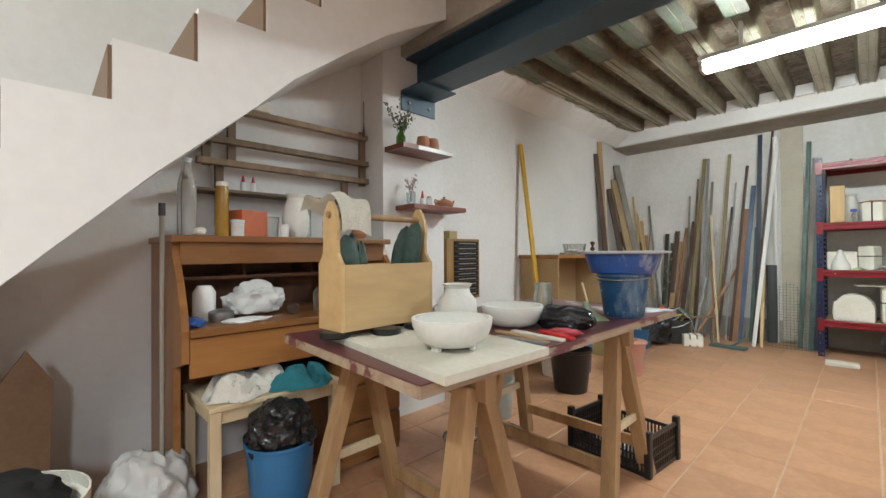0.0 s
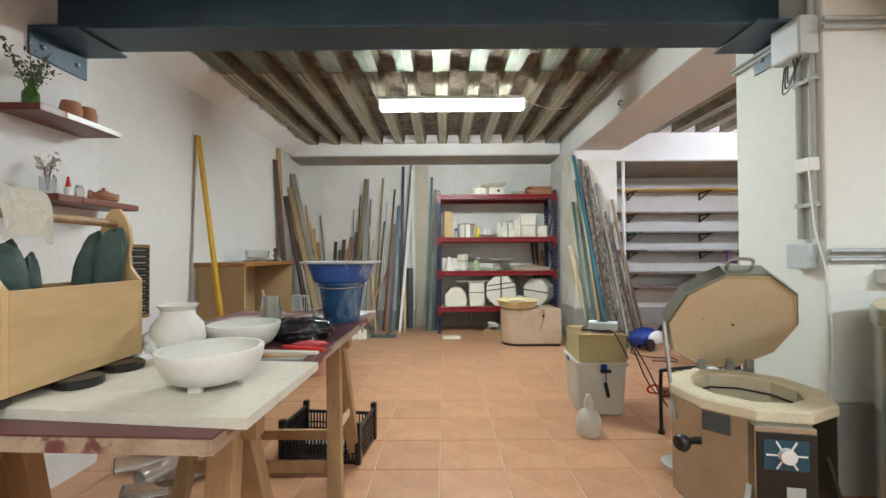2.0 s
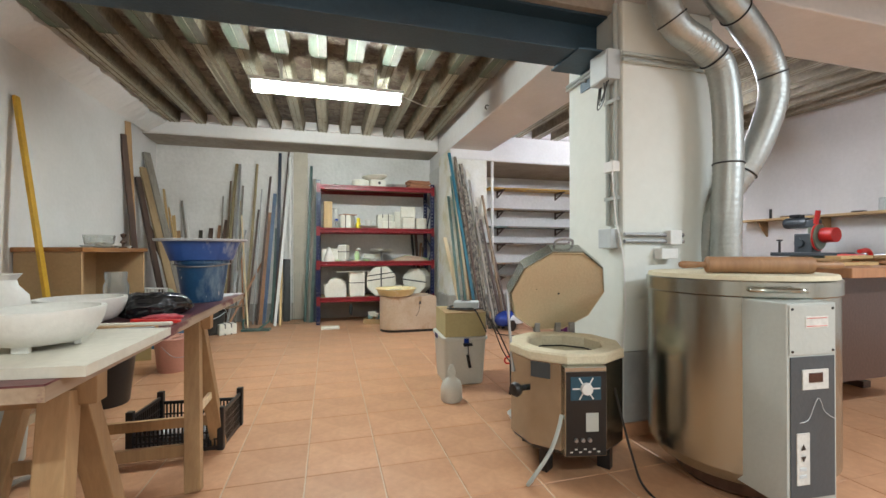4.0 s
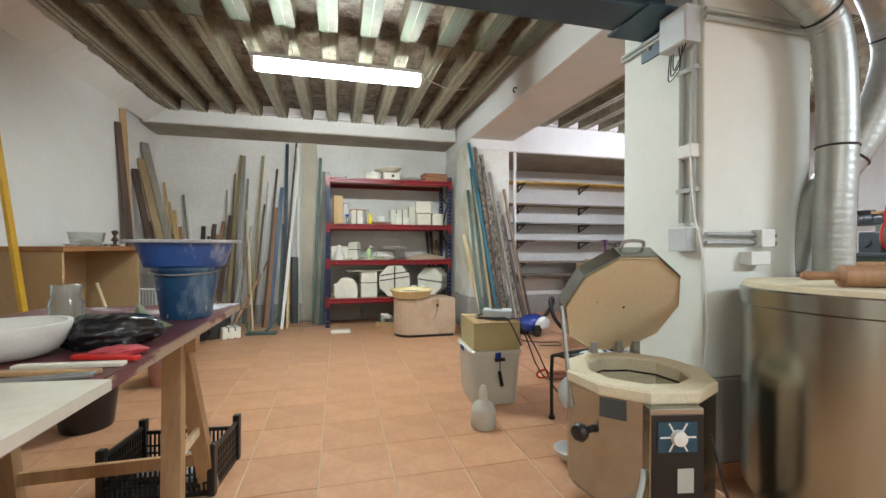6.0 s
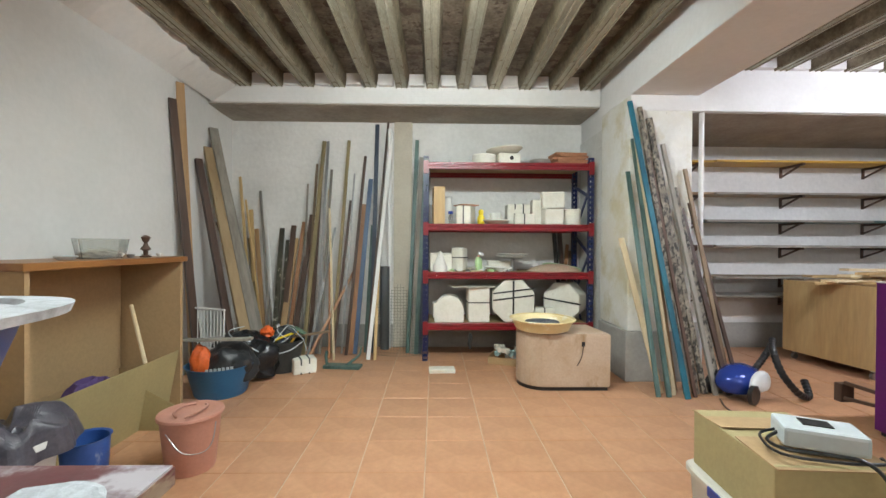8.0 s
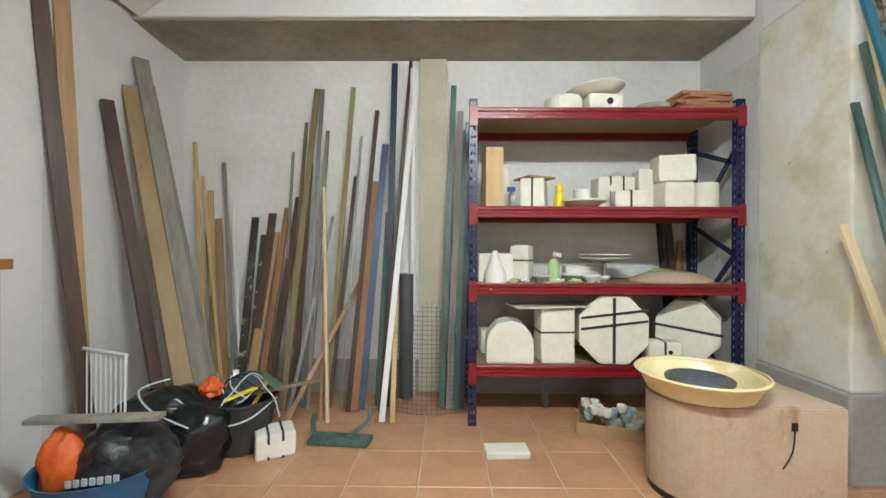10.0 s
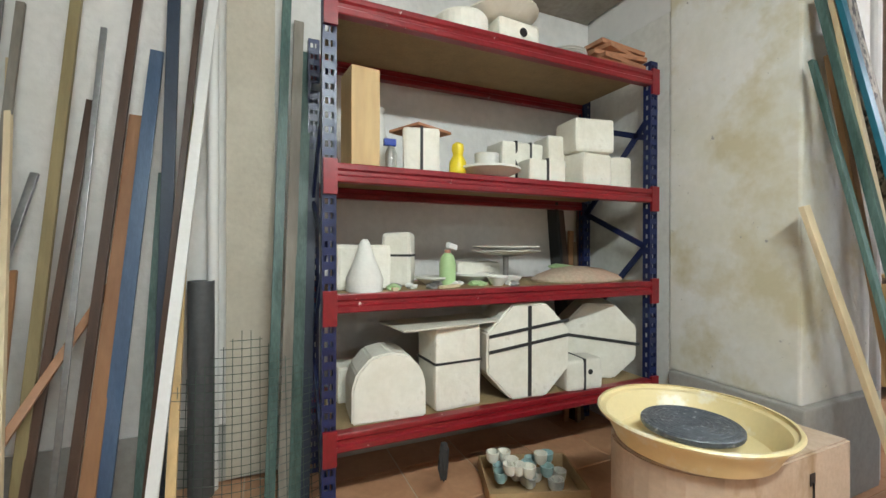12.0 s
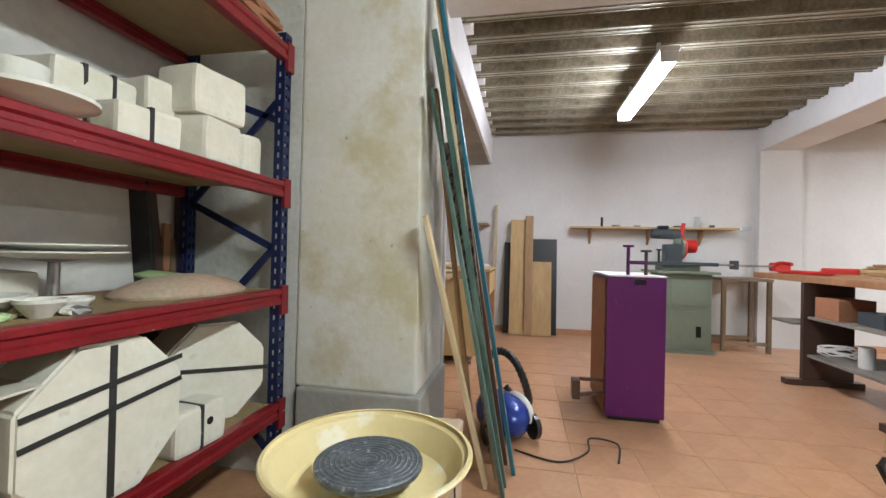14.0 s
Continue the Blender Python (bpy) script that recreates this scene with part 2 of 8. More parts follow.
structure("ceiling_stairwell", B(LX - 0.2, -1.60, -3.3, 1.9, 4.2, 4.3), M_wall)
structure("wall_stairwell", B(-1.719, -1.60, -3.1, 1.70, 2.901, 4.2), M_wall)
structure("wall_stairwell", B(LX, -1.60, 1.70, 1.85, 2.901, 4.2), M_wall)
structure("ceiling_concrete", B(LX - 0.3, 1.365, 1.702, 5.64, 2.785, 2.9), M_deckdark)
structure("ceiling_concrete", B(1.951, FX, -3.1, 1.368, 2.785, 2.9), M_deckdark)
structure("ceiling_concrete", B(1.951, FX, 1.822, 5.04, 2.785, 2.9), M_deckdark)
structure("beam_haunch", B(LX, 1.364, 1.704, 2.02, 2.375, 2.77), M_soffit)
structure("pipe_riser", L([(0.02, 0), (0.02, 2.26)], 10, pose(1.985, 5.06, 0)), M_wall)


def deck(x0, x1, y0, y1, z, pitch=0.30, joint=None):
    w = pitch * 0.52
    bm = bmesh.new()
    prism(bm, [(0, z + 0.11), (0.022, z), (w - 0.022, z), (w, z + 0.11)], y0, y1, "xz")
    for o in (0.03, w * 0.5, w - 0.03):
        prism(bm, [(o - 0.006, z - 0.001), (o - 0.004, z - 0.009), (o + 0.004, z - 0.009), (o + 0.006, z - 0.001)], y0, y1, "xz")
    if joint:
        box(bm, 0.010, w * 0.5 - 0.003, y0 + 0.01, joint, z - 0.013, z - 0.010, mi=2)
        box(bm, w * 0.5 + 0.003, w - 0.010, y0 + 0.01, joint, z - 0.013, z - 0.010, mi=2)
        box(bm, 0.016, w - 0.016, joint, joint + 0.012, z - 0.016, z - 0.006, mi=2)
    me = bpy.data.meshes.new("deck_rib")
    bm.to_mesh(me)
    bm.free()
    me.materials.append(M_deck)
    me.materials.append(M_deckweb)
    me.materials.append(M_zinc)
    # steep side faces of the rib take the darker brown web colour
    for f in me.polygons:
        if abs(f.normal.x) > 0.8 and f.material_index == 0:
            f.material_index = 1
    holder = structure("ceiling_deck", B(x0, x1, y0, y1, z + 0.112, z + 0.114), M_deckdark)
    x = x0
    while x + pitch * 0.6 <= x1:
        ob = new("deck_rib", me)
        ob.parent = holder
        ob.location.x = x
        x += pitch


deck(-2.17, 1.36, 2.02, 5.638, 2.658, joint=3.32)
deck(1.96, FX - 0.005, 1.822, 5.038, 2.62)
deck(1.96, FX - 0.005, -3.09, 1.37, 2.62)
# mortar stops between the ribs, over the back beams
bm = bmesh.new()
for x0, x1, y, z in ((-2.17, 1.36, 5.60, 2.665), (1.96, FX, 5.0, 2.62)):
    x = x0 + 0.156
    while x < x1 - 0.15:
        box(bm, x, x + 0.144, y + random.uniform(-0.03, 0.0), y + 0.045, z - 0.002, z + 0.105, bev=0.008)
        x += 0.30
structure("ceiling_mortar_stops", bm, M_wall)
# uneven plaster along the west wall
bm = bmesh.new()
N = 60
lo, hi, ins = [], [], []
for i in range(N + 1):
    y = 2.02 + (5.63 - 2.02) * i / N
    w = 0.20 + 0.05 * noise.noise(Vector((y * 2.2, 0, 3))) + 0.03 * noise.noise(Vector((y * 9, 1, 3)))
    bm_v = [bm.verts.new(p) for p in ((LX, y, 2.50), (LX + w, y, 2.652), (LX + w + 0.01, y, 2.70), (LX - 0.05, y, 2.70))]
    hi.append(bm_v)
for a, b in zip(hi, hi[1:]):
    for k in range(3):
        bm.faces.new((a[k], a[k + 1], b[k + 1], b[k]))
bm.faces.new(hi[0])
structure("ceiling_cove", bm, M_wall)
bm = bmesh.new()
for i in range(26):
    y = random.uniform(2.3, 5.4)
    x = LX + 0.24 + random.uniform(-0.02, 0.04)
    r = random.uniform(0.03, 0.09)
    lathe(bm, [(r, 0.02), (r * 0.9, -0.006), (r * 0.4, -0.012)], 7, pose(x, y, 2.668) @ Matrix.Diagonal((0.6, 1.4, 1, 1)))
structure("ceiling_mortar_smears", bm, M_soffit)
# grey band at the foot of the walls
structure("skirting_cement", B(-2.46, 1.36, WY - 0.012, WY - 0.002, 0, 0.25), M_skirt)
structure("skirting_cement", B(1.93, FX - 0.1, WY - 0.012, WY - 0.002, 0, 0.28), M_skirt)
structure("skirting_tiles", B(FX - 0.014, FX - 0.002, 1.83, 6.15, 0, 0.075), M_tile)
structure("skirting_tiles", B(FX - 0.014, FX - 0.002, -3.0, 1.36, 0, 0.075), M_tile)

# stair
bm = bmesh.new()
SX0, SX1 = LX, -1.72
out = []
RUN, RISE, SY, SZ = 0.25, 0.203, 0.162, 1.58
for i in range(-7, 6):
    out += [(SY + i * RUN, SZ + i * RISE), (SY + i * RUN, SZ + (i + 1) * RISE)]
under = [(1.9, 2.60), (1.755, 2.475), (1.52, 2.34), (1.266, 2.19), (1.015, 2.005), (0.784, 1.828), (0.589, 1.637), (0.278, 1.354), (0.0, 1.073), (-0.5, 0.57), (-1.07, 0.0), (-1.585, 0.0)]
prism(bm, out + [(1.9, out[-1][1])] + under, SX0, SX1, "yz")
structure("stair", bm, M_stair)
for i in range(-7, 6):
    y, z = SY + i * RUN, SZ + i * RISE
    structure("stair_riser", B(SX0 + 0.01, SX1 - 0.006, y - 0.012, y - 0.001, z + 0.001, z + RISE - 0.022), M_riser)

# fluorescent lamps
M_tube = glow("lit_diffuser", (0.90, 1.0, 0.99), 130.0)
M_tubecool = glow("lit_cool_diffuser", (0.92, 0.97, 1.10), 88.0)
M_whiteplastic = mat("white_plastic", (0.75, 0.75, 0.73), 0.4, var=0.03, bump=0)
for x, y, zc in ((-0.2, 3.46, 2.655), (3.25, 3.66, 2.61)):
    t = thing("fluorescent_lamp", "lit white fluorescent batten lamp fixed to the metal deck ceiling", "lamp", x, y, 2.37, group="ceiling lamps")
    part("diffuser", B(-0.62, 0.62, -0.055, 0.055, 0.0, 0.067, bev=0.02), M_tube if x < 1 else M_tubecool, t)
    part("housing", B(-0.65, 0.65, -0.064, 0.064, 0.068, 0.10, bev=0.004), M_whiteplastic, t)
    for sx in (-1, 1):
        part("end_cap", B(sx * 0.63 - 0.01, sx * 0.63 + 0.01, -0.056, 0.056, -0.001, 0.0675), M_whiteplastic, t)
        part("hanger", B(sx * 0.4 - 0.012, sx * 0.4 + 0.012, -0.012, 0.012, 0.10, zc - 2.37), M_whiteplastic, t)

# ---- more materials ----
M_tabletop = chips(mat("oxblood_laminate", (0.15, 0.042, 0.045), 0.35, var=0.12, scale=6, color2=(0.10, 0.032, 0.035), fine=50, bump=0.05), (0.46, 0.42, 0.44), 7, 0.63, 0.05, ("y", 1.3, 2.2), 8)
M_edge = chips(wood("table_edge_ply", (0.40, 0.31, 0.22), (0.27, 0.18, 0.12), 0.7, axis="y"), (0.15, 0.05, 0.05), 9, 0.56, 0.03, None, 5, (1, 0.4, 1))
M_trestle = wood("trestle_pine", (0.42, 0.265, 0.13), (0.31, 0.18, 0.085), 0.55)
M_ply = wood("pale_plywood", (0.60, 0.41, 0.20), (0.52, 0.345, 0.155), 0.55, grain=6, axis="y")
M_pine = wood("pine", (0.60, 0.42, 0.20), (0.48, 0.31, 0.13), 0.55, grain=9)
M_paleply = mat("clay_dusted_board", (0.66, 0.63, 0.54), 0.8, var=0.06, scale=4, color2=(0.58, 0.55, 0.46), bump=0.1, fine=50)
M_desk = wood("honey_stained_pine", (0.30, 0.135, 0.040), (0.20, 0.080, 0.024), 0.36, grain=8, axis="y")
M_deskdark = wood("dark_stained_pine", (0.20, 0.085, 0.035), (0.13, 0.05, 0.02), 0.45, grain=8, axis="z")
M_redwood = wood("mahogany_shelf", (0.20, 0.055, 0.035), (0.12, 0.035, 0.025), 0.4, grain=9, axis="y")
M_oldwood = wood("old_brown_wood", (0.27, 0.19, 0.115), (0.15, 0.10, 0.06), 0.6, grain=10, objvar=0.25)
M_greywood = wood("weathered_grey_wood", (0.30, 0.275, 0.235), (0.17, 0.15, 0.125), 0.7, grain=10, objvar=0.2)
M_darkwood = wood("dark_brown_wood", (0.11, 0.062, 0.042), (0.05, 0.028, 0.020), 0.45, grain=9, objvar=0.25)
M_orangewood = wood("orange_wood", (0.42, 0.215, 0.105), (0.31, 0.145, 0.07), 0.5, grain=8, objvar=0.2)
M_olivewood = wood("olive_wood", (0.30, 0.24, 0.12), (0.19, 0.145, 0.07), 0.55, grain=10)
M_palewood = wood("pale_batten", (0.72, 0.60, 0.40), (0.62, 0.48, 0.29), 0.6, grain=8)
M_bark = chips(mat("mottled_slat", (0.38, 0.335, 0.26), 0.6, var=0.3, scale=20, color2=(0.10, 0.08, 0.06), stretch=(1, 1, 0.6), bump=0.2), (0.03, 0.026, 0.02), 38, 0.53, 0.04, None, 4, (1, 1, 0.6))
M_notched = chips(mat("notched_dark_metal", (0.11, 0.105, 0.075), 0.4, 0.4, var=0.2, scale=8, color2=(0.05, 0.045, 0.035)), (0.50, 0.47, 0.38), 16, 0.64, 0.02, None, 2)
M_white = mat("white_paint", (0.78, 0.78, 0.76), 0.5, var=0.03)
M_plaster = chips(mat("cast_plaster", (0.80, 0.78, 0.70), 0.85, var=0.04, scale=7, color2=(0.70, 0.67, 0.57), bump=0.15, fine=50), (0.52, 0.47, 0.36), 7, 0.68, 0.05)
M_clay = mat("white_bisque_clay", (0.72, 0.71, 0.66), 0.75, var=0.04, scale=5, bump=0.12, fine=70)
M_terracotta = mat("terracotta", (0.42, 0.19, 0.10), 0.7, var=0.1, scale=8, bump=0.15)
M_bluebucket = chips(mat("dark_blue_plastic", (0.010, 0.065, 0.17), 0.40, var=0.10, scale=10, color2=(0.022, 0.09, 0.20), bump=0.04), (0.16, 0.25, 0.33), 9, 0.60, 0.06, None, 6, (1, 1, 0.35))
M_bluebasin = chips(mat("royal_blue_plastic", (0.035, 0.105, 0.36), 0.4, var=0.08, scale=9, bump=0.04), (0.30, 0.36, 0.48), 11, 0.63, 0.04, None, 6, (1, 1, 0.4))
M_splash = mat("dried_slip", (0.60, 0.63, 0.66), 0.8, var=0.15, scale=25, bump=0.3)
M_black = mat("black_plastic", (0.012, 0.012, 0.013), 0.35, var=0.1, bump=0.05)
M_blackbag = mat("black_bag_film", (0.012, 0.013, 0.015), 0.22, var=0.1, scale=20, bump=0.4, fine=30)
M_blackrubber = mat("black_rubber", (0.018, 0.018, 0.018), 0.6, bump=0.1)
M_steel = mat("brushed_stainless", (0.42, 0.435, 0.385), 0.23, 1.0, var=0.02, scale=1.5, stretch=(9, 9, 0.4), bump=0.02, fine=30)
M_kilnsteel = mat("worn_stainless", (0.46, 0.475, 0.44), 0.24, 1.0, var=0.05, scale=2.5, color2=(0.37, 0.375, 0.34), bump=0.03, fine=30)
M_steeldull = mat("dull_steel", (0.42, 0.42, 0.42), 0.42, 0.9, var=0.1, scale=10)
M_foil = mat("aluminium_foil_duct", (0.47, 0.49, 0.47), 0.44, 0.9, var=0.06, scale=12, bump=0.12, fine=60)
M_firebrick = mat("firebrick", (0.70, 0.65, 0.48), 0.9, var=0.06, scale=10, color2=(0.64, 0.56, 0.40), bump=0.2, fine=80)
M_fibre = mat("heat_stained_fibre", (0.62, 0.46, 0.29), 0.9, var=0.06, scale=4, color2=(0.60, 0.50, 0.32), bump=0.15, fine=90)
M_greypanel = mat("grey_enamel", (0.47, 0.50, 0.47), 0.45, var=0.03)
M_slate = mat("slate_enamel", (0.06, 0.075, 0.085), 0.4, var=0.05)
M_bluelabel = mat("blue_label", (0.012, 0.075, 0.12), 0.4, var=0.1)
M_rackblue = chips(mat("rack_blue_enamel", (0.008, 0.017, 0.085), 0.36, var=0.15, scale=12, bump=0.06), (0.20, 0.22, 0.28), 34, 0.72, 0.02)
M_rackred = chips(mat("rack_red_enamel", (0.25, 0.009, 0.016), 0.33, var=0.15, scale=8, color2=(0.18, 0.007, 0.012), bump=0.05), (0.60, 0.50, 0.46), 26, 0.71, 0.02)
M_chipboard = mat("chipboard", (0.34, 0.245, 0.125), 0.85, var=0.1, scale=12, fine=90, bump=0.2)
M_yellow = mat("yellow_paint", (0.62, 0.36, 0.03), 0.5, var=0.1)
M_yellowplastic = chips(mat("cream_yellow_plastic", (0.78, 0.64, 0.34), 0.35, var=0.03, bump=0.02), (0.80, 0.74, 0.58), 9, 0.60, 0.05)
M_toyyellow = mat("bright_yellow_plastic", (0.80, 0.62, 0.03), 0.35, var=0.03, bump=0)
M_cardboard = mat("cardboard", (0.40, 0.27, 0.14), 0.85, var=0.08, scale=4, color2=(0.42, 0.28, 0.14), bump=0.1)
M_brownply = wood("brown_plywood", (0.30, 0.165, 0.055), (0.20, 0.105, 0.035), 0.45, grain=4, axis="x")
M_stainedbox = chips(mat("clay_stained_melamine", (0.55, 0.43, 0.33), 0.6, var=0.08, scale=3.2, color2=(0.44, 0.31, 0.20), bump=0.1), (0.30, 0.18, 0.08), 3.5, 0.57, 0.05, None, 5, (1, 1, 0.45))
M_olivecard = mat("packing_cardboard", (0.40, 0.33, 0.16), 0.85, var=0.06, scale=3)
M_green = mat("green_paint", (0.12, 0.20, 0.18), 0.45, var=0.25, scale=4, color2=(0.025, 0.065, 0.055), stretch=(3, 3, 0.5), bump=0.15)
M_teal = mat("teal_paint", (0.015, 0.15, 0.21), 0.4, var=0.12, scale=5, color2=(0.012, 0.085, 0.13), stretch=(2, 2, 0.4))
M_bluepaint = mat("blue_laminate_strip", (0.11, 0.17, 0.27), 0.35, var=0.1, scale=2, color2=(0.05, 0.085, 0.15), stretch=(3, 3, 0.5))
M_navy = mat("navy_paint", (0.03, 0.045, 0.075), 0.45, var=0.1)
M_aqua = mat("pale_blue_glaze_smear", (0.42, 0.62, 0.62), 0.6)
M_orange = mat("orange_fabric", (0.75, 0.13, 0.02), 0.55, var=0.1, scale=12, bump=0.2)
M_pink = mat("dusty_pink_plastic", (0.55, 0.27, 0.20), 0.5, var=0.06, scale=5)
M_purple = chips(mat("purple_enamel", (0.13, 0.010, 0.145), 0.36, var=0.08, scale=2), (0.20, 0.07, 0.10), 16, 0.70, 0.03)
M_machinegreen = mat("machine_green_enamel", (0.21, 0.25, 0.19), 0.45, var=0.06)
M_red = mat("red_enamel", (0.62, 0.025, 0.02), 0.4, var=0.06)
M_dullgreen = mat("green_bottle_glass", (0.10, 0.30, 0.05), 0.08, trans=0.7, bump=0)
M_glass = mat("clear_glass", (0.85, 0.9, 0.9), 0.05, var=0.01, trans=0.9, bump=0)
M_clearplastic = mat("cloudy_plastic", (0.86, 0.88, 0.86), 0.12, var=0.02, trans=0.9, bump=0.04)
M_film = mat("crinkled_clear_film", (0.90, 0.91, 0.90), 0.16, var=0.04, trans=0.3, bump=0.4, fine=22)
M_milky = mat("milky_polythene", (0.70, 0.68, 0.60), 0.45, var=0.04, trans=0.25)
M_leaf = mat("dried_leaves", (0.10, 0.14, 0.07), 0.6, var=0.2, scale=20)
M_twig = mat("twig", (0.16, 0.11, 0.06), 0.8)
M_flower = mat("faded_petals", (0.55, 0.45, 0.42), 0.7)
M_cloth = chips(mat("pale_printed_cloth", (0.66, 0.63, 0.57), 0.9, var=0.06, scale=14, bump=0.2, fine=90), (0.30, 0.30, 0.28), 34, 0.62, 0.03)
M_tealcloth = mat("teal_cloth", (0.02, 0.17, 0.21), 0.9, var=0.1, scale=20, bump=0.3)
M_darkcloth = mat("black_cloth", (0.015, 0.015, 0.015), 0.9, bump=0.3)
M_glove = mat("green_glove", (0.035, 0.075, 0.062), 0.6, var=0.2, scale=20, bump=0.2)
M_towel = mat("cream_paper_towel", (0.86, 0.83, 0.74), 0.9, var=0.03, scale=60, bump=0.4, fine=120)
M_gold = mat("amber_drink", (0.50, 0.28, 0.03), 0.2, var=0.1, trans=0.3, bump=0)
M_orangebox = mat("orange_carton", (0.50, 0.10, 0.025), 0.5, var=0.08)
M_greyplastic = mat("light_grey_plastic", (0.55, 0.60, 0.62), 0.45, var=0.03)
M_conduit = mat("grey_conduit", (0.42, 0.46, 0.44), 0.5, var=0.04)
M_spraygreen = mat("pale_green_bottle", (0.42, 0.60, 0.30), 0.35, var=0.04, bump=0)
M_olivebucket = mat("dirty_rubber", (0.05, 0.05, 0.045), 0.7, var=0.2, scale=10, bump=0.2)
M_wheel = chips(mat("wheel_head_grey", (0.15, 0.17, 0.195), 0.4, 0.3, var=0.2, scale=22, color2=(0.08, 0.09, 0.11), bump=0.3), (0.40, 0.41, 0.41), 60, 0.66, 0.06, None, 3)
M_mesh = mat("wire_mesh", (0.10, 0.14, 0.12), 0.5, 0.6)
M_strap = mat("rubber_strap", (0.03, 0.03, 0.03), 0.7)
M_label = mat("printed_label", (0.70, 0.70, 0.66), 0.6)
M_bluetub = mat("light_blue_plastic", (0.03, 0.17, 0.38), 0.4, var=0.06)
M_brownpaper = mat("dark_brown_laminate", (0.08, 0.045, 0.035), 0.35, var=0.1)
M_vacblue = mat("metallic_blue_plastic", (0.02, 0.05, 0.28), 0.25, 0.2, var=0.05)


def blob(r, amp, freq, seed, sx=1, sy=1, sz=1, sub=3, flat=True):
    bm = bmesh.new()
    bmesh.ops.create_icosphere(bm, subdivisions=sub, radius=r)
    for v in bm.verts:
        d = v.co.normalized()
        n = 0.9 * noise.noise(d * freq * 0.75 + Vector((seed, seed, 0)))
        n += 0.55 * (0.30 - abs(noise.noise(d * freq * 1.15 + Vector((0, seed, 1))))) + 0.22 * (0.25 - abs(noise.noise(d * freq * 2.3 + Vector((seed, 3, 1)))))
        v.co = d * (r + amp * n)
        v.co = Vector((v.co.x * sx, v.co.y * sy, v.co.z * sz))
        if flat and v.co.z < -r * sz * 0.55:
            v.co.z = -r * sz * 0.55
    return bm


def heap(rx, ry, h, seed, folds=7.0, n=44, skirt=0.0):
    """A crumpled cloth: a low heap of soft folds with an uneven rim."""
    bm = bmesh.new()
    rings = []
    for i in range(n // 2 + 1):
        f = i / (n // 2)
        ring = []
        for j in range(n):
            a = 2 * math.pi * j / n
            q = Vector((f * math.cos(a), f * math.sin(a), seed * 1.7))
            w = noise.noise_vector(q * 1.6)
            ridge = 0.5 + 0.5 * math.sin(folds * 1.1 * noise.noise(Vector((q.x * 1.2, q.y * 1.2, seed * 3.1))) + 3.0 * noise.noise(Vector((q.x * 2.6, q.y * 2.6, seed * 1.3))))
            edge = 1 + 0.45 * noise.noise(Vector((math.cos(a) * 1.5, math.sin(a) * 1.5, seed)))
            z = h * (max(0.0, 1 - f ** 3.2)) * (0.45 + 0.55 * ridge) + 0.022 * ridge * (1 - f ** 10)
            ring.append(bm.verts.new((rx * q.x * edge + 0.012 * w.y, ry * q.y * edge + 0.012 * w.z, max(z, 0.002) - skirt * max(0, f - 0.88) / 0.12)))
            if i == 0:
                break
        rings.append(ring)
    for j in range(n):
        bm.faces.new((rings[0][0], rings[1][j], rings[1][(j + 1) % n]))
    for a_, b_ in zip(rings[1:], rings[2:]):
        for j in range(n):
            k = (j + 1) % n
            bm.faces.new((a_[j], b_[j], b_[k], a_[k]))
    return bm


def shift(bm, x=0, y=0, z=0, rz=0, rx=0, ry=0):
    bmesh.ops.transform(bm, matrix=pose(x, y, z, rx, ry, rz), verts=bm.verts)
    return bm


def shell(prof_out, thick=0.006, seg=32, m=None):
    """An open vessel: outer profile up, inner profile down."""
    inner = [(max(r - thick, 0.001), z + (thick if i == 0 else 0)) for i, (r, z) in enumerate(prof_out)]
    return L(list(prof_out) + inner[::-1], seg, m)


# ---- work table ----
def trestle(name, cx, cy, label):
    t = thing(name, label, "trestle", cx, cy, 0, group="trestles")
    for sx in (-1, 1):
        for sy in (-1, 1):
            bm = bmesh.new()
            beam_between(bm, (sx * 0.29, sy * 0.03, 0.685), (sx * 0.345, sy * 0.21, 0.0), 0.05, 0.062, up=(1, 0, 0), bev=0.003)
            part("leg", bm, M_trestle, t)
        bm = bmesh.new()
        beam_between(bm, (sx * 0.327, -0.125, 0.30), (sx * 0.327, 0.125, 0.30), 0.016, 0.035, bev=0.002)
        part("spreader", bm, M_palewood, t, "pale wooden spreader")
    part("top_rail", B(-0.36, 0.36, -0.025, 0.025, 0.65, 0.7455, bev=0.003), M_trestle, t)
    for sy in (-1, 1):
        bm = bmesh.new()
        beam_between(bm, (-0.33, sy * 0.165, 0.16), (0.33, sy * 0.165, 0.16), 0.022, 0.05, bev=0.002)
        part("lower_rail", bm, M_trestle, t)
    return t


trestle("trestle", -1.10, 0.90, "worn pine trestle under the near end of the work table")
trestle("trestle", -1.10, 1.88, "worn pine trestle under the far end of the work table")
t = thing("table_board", "scratched oxblood laminate board laid across two trestles", "table", 0, 0, 0.746)
bm = bmesh.new()
prism(bm, [(-1.49, 0.635), (-0.69, 0.595), (-0.675, 2.275), (-1.47, 2.275)], 0.0, 0.028, "xy")
part("board", bm, M_edge, t)
bm = bmesh.new()
prism(bm, [(-1.488, 0.637), (-0.692, 0.597), (-0.677, 2.273), (-1.468, 2.273)], 0.0282, 0.032, "xy")
part("laminate", bm, M_tabletop, t)
TZ = 0.7785
t = thing("clay_board", "clay-dusted plywood board lying on the work table", "board", 0, 0, TZ)
bm = bmesh.new()
prism(bm, [(-1.27, 0.70), (-0.645, 0.628), (-0.635, 1.03), (-1.24, 1.10)], 0.0, 0.021, "xy")
